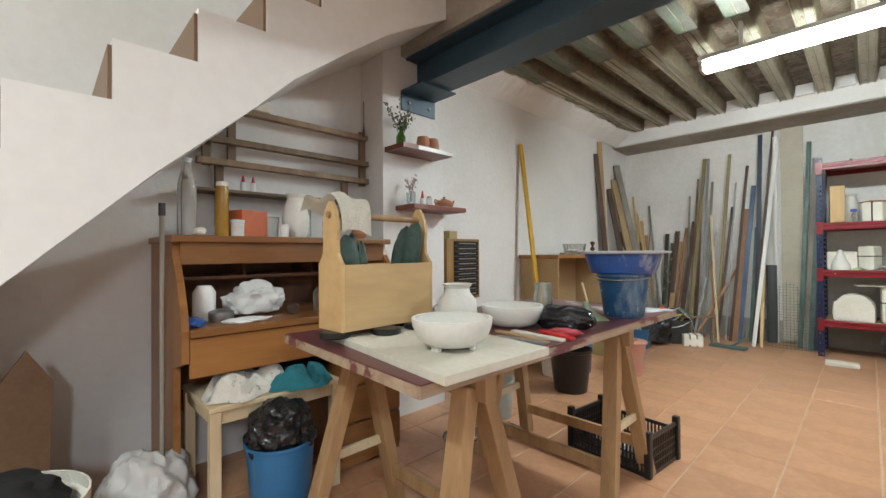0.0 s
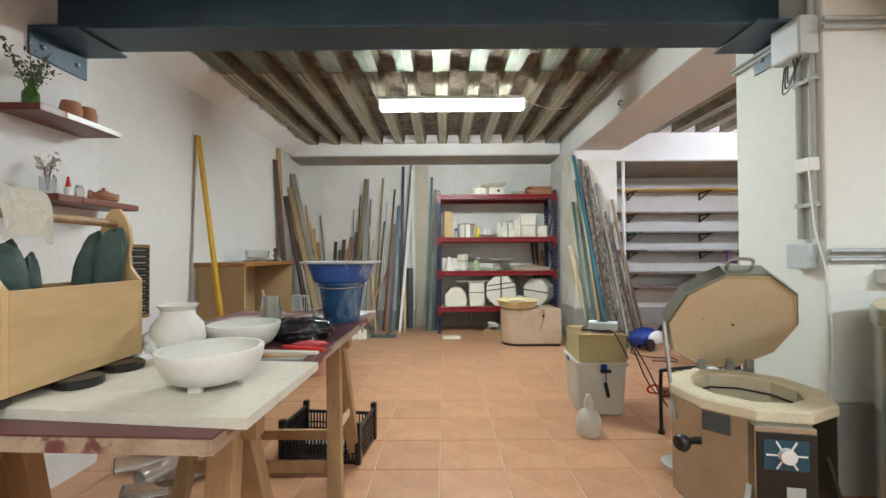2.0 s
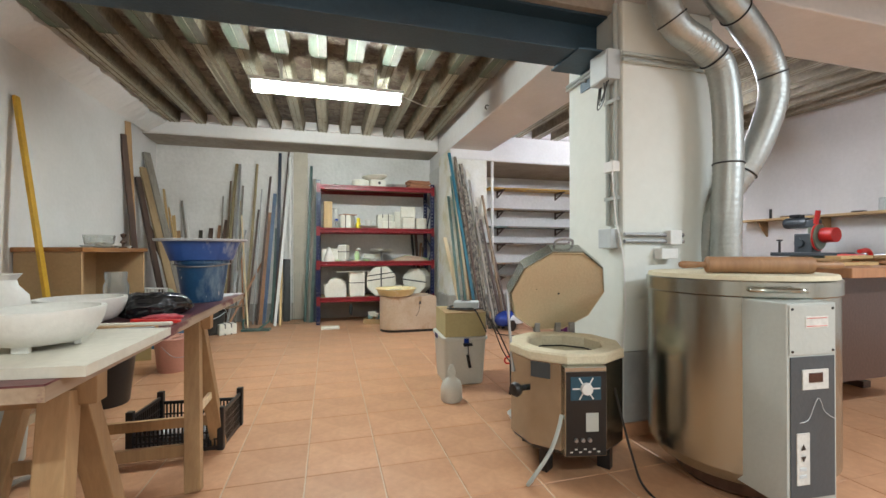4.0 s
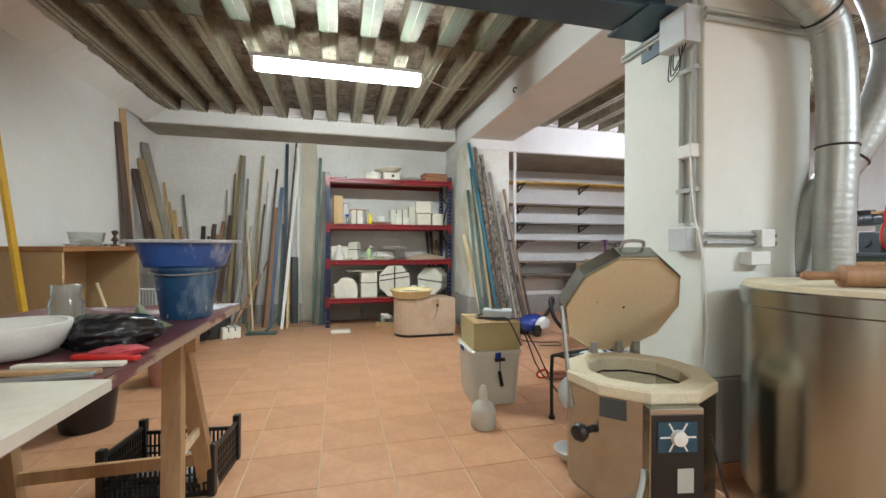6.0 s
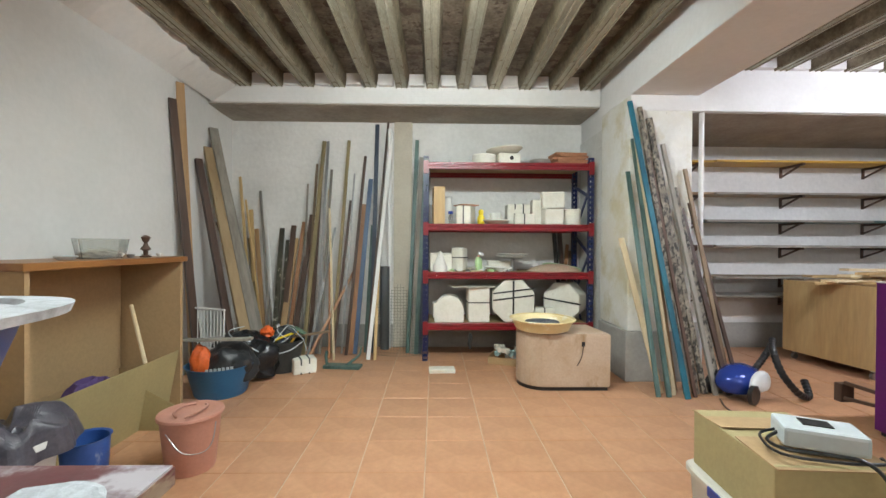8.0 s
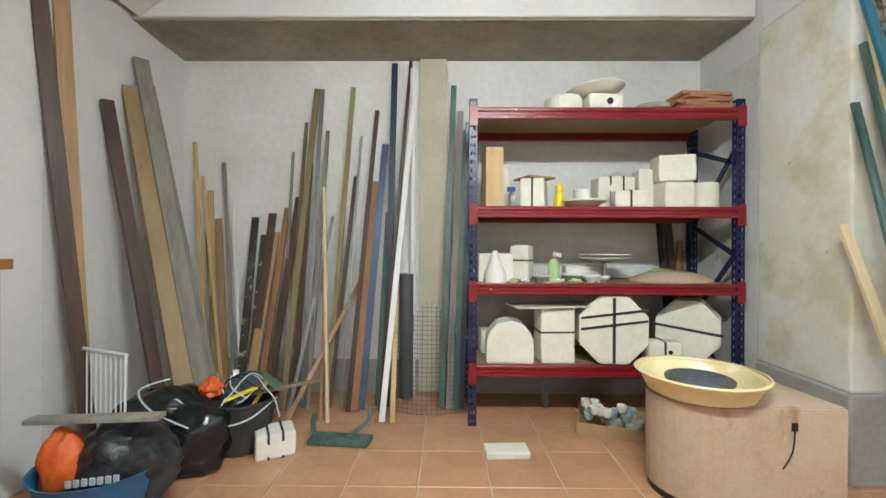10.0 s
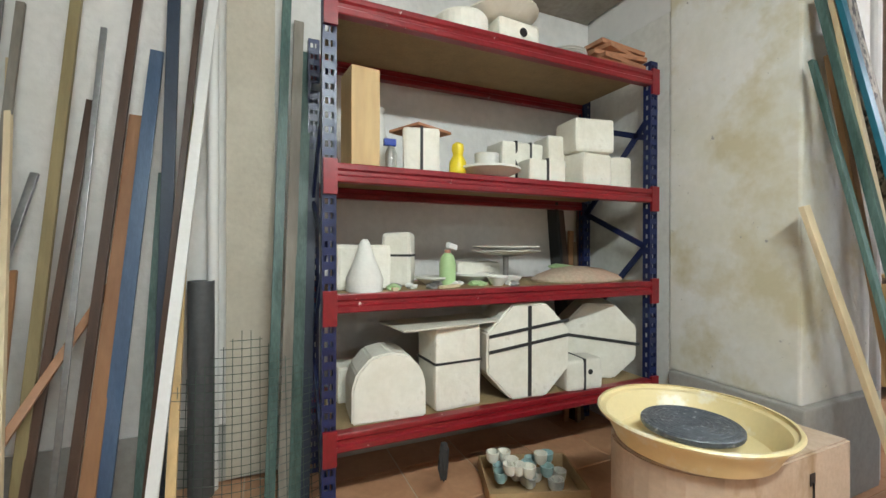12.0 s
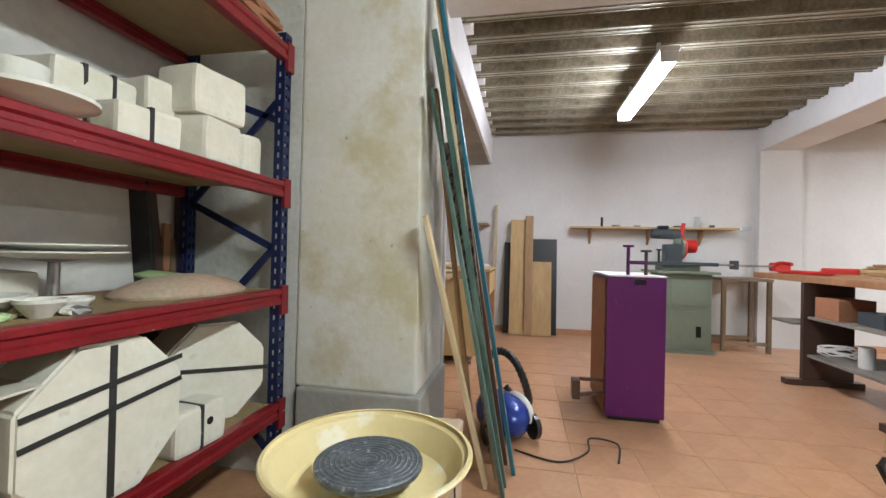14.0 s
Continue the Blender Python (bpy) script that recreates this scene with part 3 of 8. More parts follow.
part("sheet", bm, M_paleply, t)

bowl_prof = [(0.06, 0.0), (0.092, 0.003), (0.116, 0.016), (0.134, 0.040), (0.146, 0.072), (0.150, 0.095), (0.149, 0.100)]


def footed_bowl(x, y, z, s, feet, label, rz=0):
    t = thing("clay_bowl", label, "bowl", x, y, z, rz, group="clay bowls on the table")
    zf = 0.012 if feet else 0
    bm = shell([(r * s, h * s + zf) for r, h in bowl_prof], 0.010, 40, Matrix.Diagonal((1.0, 1.0, 1, 1)))
    part("bowl", bm, M_clay, t, smooth=True)
    if feet:
        for k in range(3):
            a = k * 2.09 + 0.5
            part("foot", shift(B(-0.015, 0.015, -0.007, 0.007, 0, 0.018, bev=0.003), 0.060 * math.cos(a), 0.060 * math.sin(a), 0, math.degrees(a) + 90), M_clay, t)
    else:
        part("foot_ring", L([(0.07 * s, 0), (0.07 * s, 0.012), (0.06 * s, 0.012)], 24), M_clay, t)


footed_bowl(-0.825, 0.832, TZ + 0.021, 0.765, True, "unfired white clay bowl on three small feet, on the clay board")
footed_bowl(-1.00, 1.352, TZ, 0.82, False, "plain unfired white clay bowl beside a black bag")

# wooden tool caddy
t = thing("tool_caddy", "open pale plywood caddy with shaped ends and a dowel handle", "tool box", -1.285, 0.664, TZ + 0.043, 2)
CW, CL = 0.14, 0.395
part("front_panel", B(CW - 0.012, CW, 0.012, CL - 0.012, 0, 0.212, bev=0.002), M_ply, t)
part("back_panel", B(0, 0.012, 0.012, CL - 0.012, 0, 0.212, bev=0.002), M_ply, t)
part("base", B(0.012, CW - 0.012, 0.012, CL - 0.012, 0.004, 0.016), M_ply, t)
half = [(CW / 2, 0.0), (CW / 2, 0.214), (0.062, 0.222), (0.043, 0.25), (0.040, 0.29), (0.045, 0.325), (0.038, 0.37), (0.024, 0.40), (0.010, 0.418)]
outline = [(CW / 2 + a, b) for a, b in half] + [(CW / 2 - a, b) for a, b in half[::-1]]
for y in (0, CL - 0.012):
    bm = bmesh.new()
    prism(bm, outline, y, y + 0.012, "xz")
    part("end_panel", bm, M_ply, t)
bm = bmesh.new()
tube(bm, [(CW / 2, -0.008, 0.375), (CW / 2, CL + 0.008, 0.375)], 0.011, 12)
part("handle", bm, M_trestle, t, "round dowel handle")
for k, (dx, dy, h, w) in enumerate(((0.10, 0.055, 0.10, 0.038), (0.09, 0.11, 0.075, 0.032), (0.06, 0.085, 0.11, 0.032), (0.085, 0.335, 0.165, 0.036), (0.05, 0.315, 0.15, 0.032))):
    bm = blob(0.06, 0.012, 2.5, k + 3, w / 0.06 * 0.55, w / 0.06, (h + 0.06) / 0.12, 3, False)
    g = thing("glove", "dark green rubberised glove standing in the tool caddy", "glove", 0, 0, 0, group="gloves in the caddy")
    g.matrix_basis = pose(-1.285, 0.664, TZ + 0.043, 0, 0, 2) @ pose(dx, dy, 0.20 + h * 0.30, 12, 0, k * 40)
    part("palm", bm, M_glove, g, smooth=True)
for k, (x, y) in enumerate(((-1.135, 0.83), (-1.14, 0.97), (-1.20, 0.675), (-1.255, 0.98))):
    t = thing("rubber_disc", "round black rubber disc under the tool caddy", "disc", x, y, TZ + 0.0215, group="discs under the caddy")
    part("disc", L([(0.045, 0), (0.048, 0.004), (0.048, 0.017), (0.043, 0.0205)], 24), M_black, t, smooth=False)
# towel draped over the caddy end
t = thing("paper_towel", "cream textured paper towel draped over the caddy handle", "towel")
t.matrix_basis = pose(-1.285, 0.664, TZ + 0.043, 0, 0, 2)
bm = bmesh.new()
cols = []
path = smooth_path([(-0.13, 0, 0.40), (-0.09, 0, 0.445), (0.0, 0, 0.44), (0.06, 0, 0.445), (0.10, 0, 0.42), (0.130, 0, 0.375), (0.140, 0, 0.315)], 4)
for i, p in enumerate(path):
    cols.append([bm.verts.new((p.x + 0.008 * math.sin(j * 1.3 + i * 0.4), 0.0 + 0.020 * j, p.z + 0.010 * math.sin(j * 0.9 + i * 0.5))) for j in range(7)])
for a, b in zip(cols, cols[1:]):
    for j in range(6):
        bm.faces.new((a[j], a[j + 1], b[j + 1], b[j]))
bmesh.ops.solidify(bm, geom=bm.faces, thickness=0.006)
part("sheet", bm, M_towel, t, smooth=True)

# vase in film, jar, black bag, tools
t = thing("clay_vase", "white bulbous clay vase wrapped in clear film on the table", "vase", -1.11, 1.15, TZ)
part("body", L([(0.045, 0), (0.062, 0.025), (0.077, 0.065), (0.072, 0.11), (0.050, 0.138), (0.046, 0.155), (0.058, 0.172), (0.051, 0.172), (0.040, 0.155)], 28), M_clay, t, smooth=True)
part("wrap", shift(blob(0.065, 0.025, 3, 5, 1, 1, 0.8, 4), -0.05, -0.02, 0.035), M_film, t, "clear crinkled film")
t = thing("glass_jar", "clear glass jar with a short neck standing on the work table", "jar", -0.995, 1.57, TZ)
part("body", shell([(0.036, 0), (0.040, 0.008), (0.041, 0.105), (0.033, 0.122), (0.033, 0.128), (0.036, 0.130), (0.036, 0.155), (0.034, 0.157)], 0.003), M_glass, t, smooth=True)
t = thing("plastic_bag", "crumpled glossy black plastic bag lying on the work table", "bag", -0.83, 1.455, TZ + 0.030)
part("film", blob(0.092, 0.020, 2.4, 9, 1.25, 0.95, 0.62, 5), M_blackbag, t, smooth=True)
for k, (x, y, l, rz, m_, lab) in enumerate(((-0.83, 1.17, 0.24, 80, M_trestle, "flat wooden modelling tool on the table"), (-0.80, 1.22, 0.22, 84, M_paleply, "dusty wooden stick on the table"), (-0.76, 1.28, 0.16, 72, M_red, "red handled tool on the table"), (-0.80, 1.12, 0.18, 96, M_steeldull, "steel kidney tool on the table"))):
    t = thing("modelling_tool", lab, "tool", x, y, TZ, rz, group="tools on the table")
    part("shaft", B(-0.012, 0.012, -l / 2, l / 2, 0, 0.010, bev=0.003), m_, t)
t = thing("cloth_rag", "crumpled red and pink rag on the table edge", "cloth", -0.755, 1.33, TZ + 0.008)
part("rag", blob(0.045, 0.015, 4, 2, 1.3, 1.0, 0.25, 3), mat("red_rag", (0.50, 0.05, 0.07), 0.8, var=0.2, scale=20), t, smooth=True)

# bucket with basin on top
BX, BY = -0.785, 1.905
t = thing("bucket", "dark blue plastic bucket splashed with dried slip, on the work table", "bucket", BX, BY, TZ)
part("body", shell([(0.082, 0), (0.085, 0.005), (0.108, 0.175), (0.114, 0.18), (0.114, 0.192)], 0.004, 40), M_bluebucket, t, smooth=True)
bm = bmesh.new()
tube(bm, [(0.117 * math.cos(a), 0.117 * math.sin(a), 0.178 - 0.012 * abs(math.sin(a))) for a in [math.pi * k / 14 for k in range(29)]], 0.003, 6)
part("wire_handle", bm, M_steeldull, t, smooth=True)
for k in range(22):
    a, z, r = random.uniform(0, 6.28), random.uniform(0.01, 0.18), random.uniform(0.0008, 0.0035)
    R_ = 0.085 + 0.023 * z / 0.175 + 0.0008
    part("splash", L([(r, 0), (r * 0.6, 0.001)], 7, pose(R_ * math.cos(a), R_ * math.sin(a), z, 0, 90, math.degrees(a)) @ Matrix.Diagonal((random.uniform(1, 4), 1, 1, 1))), M_splash, t, "dried slip splash")
t = thing("wash_basin", "royal blue plastic basin with a slip-crusted rim, on the bucket", "basin", BX, BY, TZ + 0.1935, 8)


def oblong(bm, levels, seg=48, p=3.2):
    rings = []
    for a_, b_, z in levels:
        ring = []
        for i in range(seg):
            th = 2 * math.pi * i / seg
            c, s = math.cos(th), math.sin(th)
            ring.append(bm.verts.new((a_ * math.copysign(abs(c) ** (2 / p), c), b_ * math.copysign(abs(s) ** (2 / p), s), z)))
        rings.append(ring)
    for a_, b_ in zip(rings, rings[1:]):
        for i in range(seg):
            j = (i + 1) % seg
            bm.faces.new((a_[i], a_[j], b_[j], b_[i]))
    bm.faces.new(rings[0][::-1])
    bm.faces.new(rings[-1])


bm = bmesh.new()
oblong(bm, [(0.128, 0.105, 0), (0.132, 0.11, 0.004), (0.162, 0.135, 0.095), (0.158, 0.131, 0.095), (0.128, 0.105, 0.008)])
part("basin", bm, M_bluebasin, t, smooth=True)
bm = bmesh.new()
oblong(bm, [(0.163, 0.136, 0.088), (0.190, 0.160, 0.090), (0.193, 0.163, 0.099), (0.160, 0.133, 0.101), (0.155, 0.128, 0.096)])
part("rim", bm, M_splash, t, "slip-crusted rim")
t = thing("plastic_scrap", "pale green translucent plastic scrap standing crumpled on the work table", "plastic", -0.84, 1.68, TZ)
bm = bmesh.new()
ridge = [bm.verts.new((0.012 * math.sin(i * 0.9), -0.045 + 0.018 * i, 0.085 - 0.012 * i + 0.006 * math.sin(i * 1.7))) for i in range(6)]
for sx in (-1, 1):
    foot = [bm.verts.new((sx * (0.025 + 0.010 * i) + 0.006 * math.sin(i * 2.1), -0.05 + 0.020 * i, 0.0)) for i in range(6)]
    for i in range(5):
        bm.faces.new((ridge[i], ridge[i + 1], foot[i + 1], foot[i]))
bmesh.ops.solidify(bm, geom=bm.faces, thickness=0.0015)
part("sheet", bm, mat("pale_green_film", (0.50, 0.62, 0.42), 0.3, var=0.05, trans=0.3), t)
t = thing("slip_puddle", "dried white slip spilled on the table end", "stain", -0.78, 2.14, TZ + 0.0005)
bm = bmesh.new()
lathe(bm, [(0.07, 0), (0.062, 0.002), (0.03, 0.003)], 26, Matrix.Diagonal((1.1, 1.3, 1, 1)))
crumple(bm, 0.012, 22)
for v in bm.verts:
    v.co.z = max(0.0003, min(v.co.z, 0.003))
part("spill", bm, M_splash, t)

# plastic crate
def crate(x, y, rz):
    t = thing("crate", "black plastic fruit crate with slotted sides under the table", "crate", x, y, 0, rz)
    W, D, H = 0.42, 0.30, 0.175
    for sx in (-1, 1):
        bm = bmesh.new()
        box(bm, sx * W / 2 - 0.005, sx * W / 2 + 0.005, -D / 2, D / 2, 0.0, 0.02)
        box(bm, sx * W / 2 - 0.007, sx * W / 2 + 0.007, -D / 2, D / 2, H, H + 0.018, bev=0.003)
        side_ = part("side", bm, M_black, t)
        for k in range(16):
            yy = -D / 2 + 0.012 + k * (D - 0.024) / 15
            part("bar", B(sx * W / 2 - 0.004, sx * W / 2 + 0.004, yy - 0.004, yy + 0.004, 0.0202, H - 0.0002), M_black, side_)
        for z in (0.055, 0.09, 0.125):
            part("cross_bar", B(sx * W / 2 - 0.003, sx * W / 2 + 0.003, -D / 2, D / 2, z - 0.004, z + 0.004), M_black, side_)
    for sy in (-1, 1):
        bm = bmesh.new()
        box(bm, -W / 2, W / 2, sy * D / 2 - 0.005, sy * D / 2 + 0.005, 0.0, 0.02)
        box(bm, -W / 2, W / 2, sy * D / 2 - 0.006, sy * D / 2 + 0.006, H - 0.03, H - 0.012, bev=0.003)
        end_ = part("end", bm, M_black, t)
        for k in range(22):
            xx = -W / 2 + 0.012 + k * (W - 0.024) / 21
            part("bar", B(xx - 0.004, xx + 0.004, sy * D / 2 - 0.004, sy * D / 2 + 0.004, 0.0202, H - 0.0302), M_black, end_)
        for z in (0.055, 0.09):
            part("cross_bar", B(-W / 2, W / 2, sy * D / 2 - 0.003, sy * D / 2 + 0.003, z - 0.004, z + 0.004), M_black, end_)
        for sx in (-1, 1):
            bm = bmesh.new()
            box(bm, sx * W / 2 - 0.016, sx * W / 2 + 0.016, sy * D / 2 - 0.016, sy * D / 2 + 0.016, 0, H + 0.045, bev=0.006)
            part("corner_post", bm, M_black, t)
    bm = bmesh.new()
    for k in range(18):
        xx = -W / 2 + 0.02 + k * (W - 0.04) / 17
        box(bm, xx - 0.006, xx + 0.006, -D / 2, D / 2, 0.006, 0.012)
    for k in range(9):
        yy = -D / 2 + 0.02 + k * (D - 0.04) / 8
        box(bm, -W / 2, W / 2, yy - 0.005, yy + 0.005, 0.0062, 0.0118)
    part("base", bm, M_black, t)


crate(-0.93, 2.22, -6)
for k, (dx, dy, m_) in enumerate(((-0.08, 0.02, M_film), (0.07, -0.04, M_splash), (0.02, 0.07, M_greyplastic))):
    t = thing("packing_scrap", "crumpled grey scrap lying in the black crate", "scrap", -0.93 + dx, 2.22 + dy, 0.045, k * 50, group="scraps in the crate")
    part("scrap", blob(0.06, 0.02, 3, k, 1.2, 0.9, 0.5, 3), m_, t, smooth=True)

# things on the floor beside the table
t = thing("waste_bucket", "black plastic bucket on the floor behind the table", "bucket", -1.63, 2.95, 0)
part("body", shell([(0.12, 0), (0.125, 0.01), (0.155, 0.30), (0.162, 0.305), (0.162, 0.325)], 0.005), M_black, t, smooth=True)
t = thing("clay_pail", "small dusty grey pail on the floor behind the table", "pail", -1.70, 2.17, 0)
part("body", shell([(0.066, 0), (0.07, 0.01), (0.084, 0.24), (0.089, 0.245)], 0.005), M_greypanel, t, smooth=True)
for k, (x, y, rz) in enumerate(((-1.62, 1.74, 20), (-1.70, 1.92, 75), (-1.56, 1.58, -30), (-1.52, 1.90, 50), (-1.86, 2.00, 30))):
    t = thing("empty_bottle", "empty crumpled clear plastic bottle lying under the work table", "bottle", x, y, 0.045, rz, group="bottles under the table")
    part("body", L([(0.02, -0.11), (0.038, -0.10), (0.034, -0.05), (0.040, -0.02), (0.034, 0.03), (0.038, 0.07), (0.014, 0.12), (0.014, 0.14)], 14, pose(0, 0, 0, 0, 90, 0)), M_clearplastic, t, smooth=True)
t = thing("pink_bucket", "dusty pink plastic bucket with a lid on the tiled floor", "bucket", -1.49, 3.72, 0)
part("body", shell([(0.108, 0), (0.112, 0.01), (0.138, 0.27)], 0.005), M_pink, t, smooth=True)
part("lid", L([(0.0, 0.268), (0.148, 0.268), (0.151, 0.276), (0.148, 0.286), (0.12, 0.288), (0.11, 0.282), (0.0, 0.285)], 32, None, False), M_pink, t, smooth=True)
bm = bmesh.new()
tube(bm, smooth_path([(0.135, -0.02, 0.24), (0.15, -0.08, 0.17), (0.13, -0.13, 0.14), (0.05, -0.16, 0.15), (-0.04, -0.14, 0.23)], 5), 0.003, 6)
part("wire_handle", bm, M_steeldull, t, smooth=True)
for s_ in (-1, 1):
    bm = bmesh.new()
    tube(bm, smooth_path([(s_ * 0.02, -0.09, 0.288), (s_ * 0.055, -0.05, 0.296), (s_ * 0.06, 0.04, 0.296), (s_ * 0.025, 0.09, 0.288)], 4), 0.006, 6)
    part("lid_rib", bm, M_pink, t, smooth=True)

# ---- writing desk ----
t = thing("writing_desk", "honey-stained pine bureau with an open roll front", "desk", 0, 0, 0)
side = [(-2.38, 0.0), (-1.92, 0.0), (-1.92, 0.62), (-1.78, 0.66), (-1.78, 0.78), (-1.80, 0.86), (-1.86, 0.97), (-1.93, 1.06), (-1.95, 1.12), (-2.38, 1.12)]
for y0, nm in ((0.37, "side_panel"), (1.395, "side_panel")):
    bm = bmesh.new()
    prism(bm, side, y0, y0 + 0.025, "xz")
    part(nm, bm, M_desk, t)
part("top", B(-2.39, -1.905, 0.36, 1.43, 1.121, 1.150, bev=0.006), M_desk, t)
part("top_rail", B(-1.955, -1.93, 0.396, 1.394, 1.03, 1.120), M_desk, t)
part("writing_surface", B(-2.37, -1.765, 0.396, 1.394, 0.755, 0.785, bev=0.005), M_desk, t)
part("drawer_front", B(-1.80, -1.78, 0.398, 1.39, 0.60, 0.750, bev=0.003), M_desk, t)
part("back_panel", B(-2.38, -2.365, 0.396, 1.394, 0.3, 1.12), M_deskdark, t)
part("inner_shelf", B(-2.36, -2.12, 0.397, 1.393, 0.955, 0.970), M_deskdark, t)
for y in (0.70, 1.05):
    part("divider", B(-2.36, -2.12, y, y + 0.012, 0.971, 1.119), M_deskdark, t)
cab = part("pedestal", B(-2.36, -1.792, 1.02, 1.394, 0.02, 0.598, bev=0.003), M_desk, t)
for z0 in (0.06, 0.24, 0.42):
    d_ = part("drawer", B(-1.7915, -1.774, 1.035, 1.385, z0, z0 + 0.165, bev=0.004), M_desk, cab)
    part("knob", L([(0.008, 0), (0.008, 0.012), (0.017, 0.018), (0.014, 0.028), (0.0, 0.03)], 14, pose(-1.774, 1.21, z0 + 0.08, 0, 90, 0)), M_deskdark, cab, "dark turned wooden knob")
ZD = 1.1505


def bottle(name, label, cat, x, y, z, prof, material, cap=None, capm=None, group=""):
    t = thing(name, label, cat, x, y, z, random.uniform(0, 360), group=group)
    part("body", L(prof, 20), material, t, smooth=True)
    if cap:
        part("cap", L(cap, 16), capm, t, smooth=True)
    return t


G = "things on the bureau"
bottle("demijohn", "tall clear plastic water bottle on the bureau", "bottle", -2.02, 0.44, ZD, [(0.034, 0), (0.037, 0.01), (0.037, 0.19), (0.033, 0.23), (0.02, 0.28), (0.018, 0.31)], M_clearplastic, [(0.02, 0.311), (0.02, 0.33)], M_greyplastic, G)
bottle("oil_bottle", "slim bottle of amber oil on the bureau", "bottle", -1.96, 0.56, ZD, [(0.026, 0), (0.028, 0.01), (0.026, 0.20), (0.024, 0.215)], M_gold, [(0.024, 0.216), (0.023, 0.235)], M_towel, G)
t = thing("carton", "small orange carton on the bureau", "box", -2.02, 0.68, ZD, 20, group=G)
part("box", B(-0.06, 0.06, -0.07, 0.07, 0, 0.12, bev=0.003), M_orangebox, t)
bottle("paint_pot", "small white lidded pot on the bureau", "pot", -1.95, 0.62, ZD, [(0.026, 0), (0.028, 0.06)], M_label, [(0.03, 0.061), (0.03, 0.072)], M_greyplastic, G)
bottle("paint_pot", "little white pot on the bureau", "pot", -1.95, 0.83, ZD, [(0.02, 0), (0.022, 0.05)], M_white, [(0.021, 0.051), (0.021, 0.06)], M_clay, G)
bottle("measuring_cup", "cloudy plastic cup on the bureau", "cup", -2.04, 0.80, ZD, [(0.035, 0), (0.042, 0.10)], M_clearplastic, None, None, G)
bottle("white_vase", "tall white porcelain vase on the bureau", "vase", -2.02, 0.92, ZD, [(0.045, 0), (0.062, 0.03), (0.066, 0.10), (0.05, 0.17), (0.04, 0.20), (0.05, 0.22)], M_clay, None, None, G)
bottle("storage_jar", "clear plastic jar with a screw lid on the bureau", "jar", -2.12, 0.98, ZD, [(0.06, 0), (0.064, 0.02), (0.064, 0.20)], M_clearplastic, [(0.05, 0.201), (0.05, 0.225)], M_white, G)
bottle("storage_jar", "small clear jar beside the vase on the bureau", "jar", -2.0, 1.10, ZD, [(0.035, 0), (0.04, 0.02), (0.04, 0.09)], M_clearplastic, [(0.03, 0.091), (0.03, 0.105)], M_greyplastic, G)
bottle("basket_bowl", "small dark clay pot on the bureau", "pot", -2.0, 1.28, ZD, [(0.03, 0), (0.045, 0.03), (0.04, 0.06), (0.045, 0.07)], M_terracotta, None, None, G)
t = thing("stone", "pale round stone on the bureau", "stone", -1.95, 0.47, ZD + 0.016, group=G)
part("stone", blob(0.026, 0.006, 2, 3, 1, 1, 0.8, 2), M_plaster, t, smooth=True)
G = "things inside the bureau"
for k, (x, y, r, h, m_, lab) in enumerate(((-2.0, 0.50, 0.045, 0.15, M_white, "white roll standing inside the bureau"), (-1.93, 1.02, 0.05, 0.12, M_clearplastic, "clear jar of odds and ends inside the bureau"), (-1.93, 1.15, 0.042, 0.10, M_clay, "small white lidded crock inside the bureau"), (-1.92, 0.86, 0.028, 0.05, M_darkwood, "dark little tub inside the bureau"), (-1.94, 0.55, 0.05, 0.05, M_steeldull, "shallow metal dish inside the bureau"))):
    bottle("container", lab, "container", x, y, 0.7855, [(r * 0.9, 0), (r, 0.01), (r, h * 0.8), (r * 0.6, h)], m_, None, None, G)
t = thing("crumpled_bag", "crumpled grey-blue plastic bag inside the bureau", "bag", -2.02, 0.72, 0.85, group=G)
part("film", blob(0.10, 0.035, 3, 21, 0.9, 1.3, 0.9, 4), M_film, t, smooth=True)
t = thing("blue_rag", "small blue rag inside the bureau", "cloth", -1.86, 0.42, 0.80, group=G)
part("rag", blob(0.045, 0.015, 4, 7, 1.2, 1, 0.5, 3), M_bluebasin, t, smooth=True)
t = thing("paper_scraps", "white paper scraps at the front of the bureau", "paper", -1.84, 0.62, 0.792, group=G)
part("sheet", blob(0.06, 0.02, 3, 8, 0.6, 1.6, 0.22, 3), M_white, t)

# stool in the knee space with clothes, bin below
t = thing("stool", "plain cream-painted wooden stool pushed into the bureau's knee space", "stool", 0, 0, 0)
for x in (-2.12, -1.745):
    for y in (0.47, 0.975):
        part("leg", B(x - 0.02, x + 0.02, y - 0.02, y + 0.02, 0, 0.47, bev=0.003), M_palewood, t)
for y in (0.47, 0.975):
    part("rail", B(-2.10, -1.765, y - 0.012, y + 0.012, 0.42, 0.469), M_palewood, t)
for x in (-2.12, -1.745):
    part("rail", B(x - 0.012, x + 0.012, 0.49, 0.955, 0.42, 0.469), M_palewood, t)
part("seat", B(-2.145, -1.72, 0.445, 1.0, 0.4705, 0.49, bev=0.004), M_palewood, t)
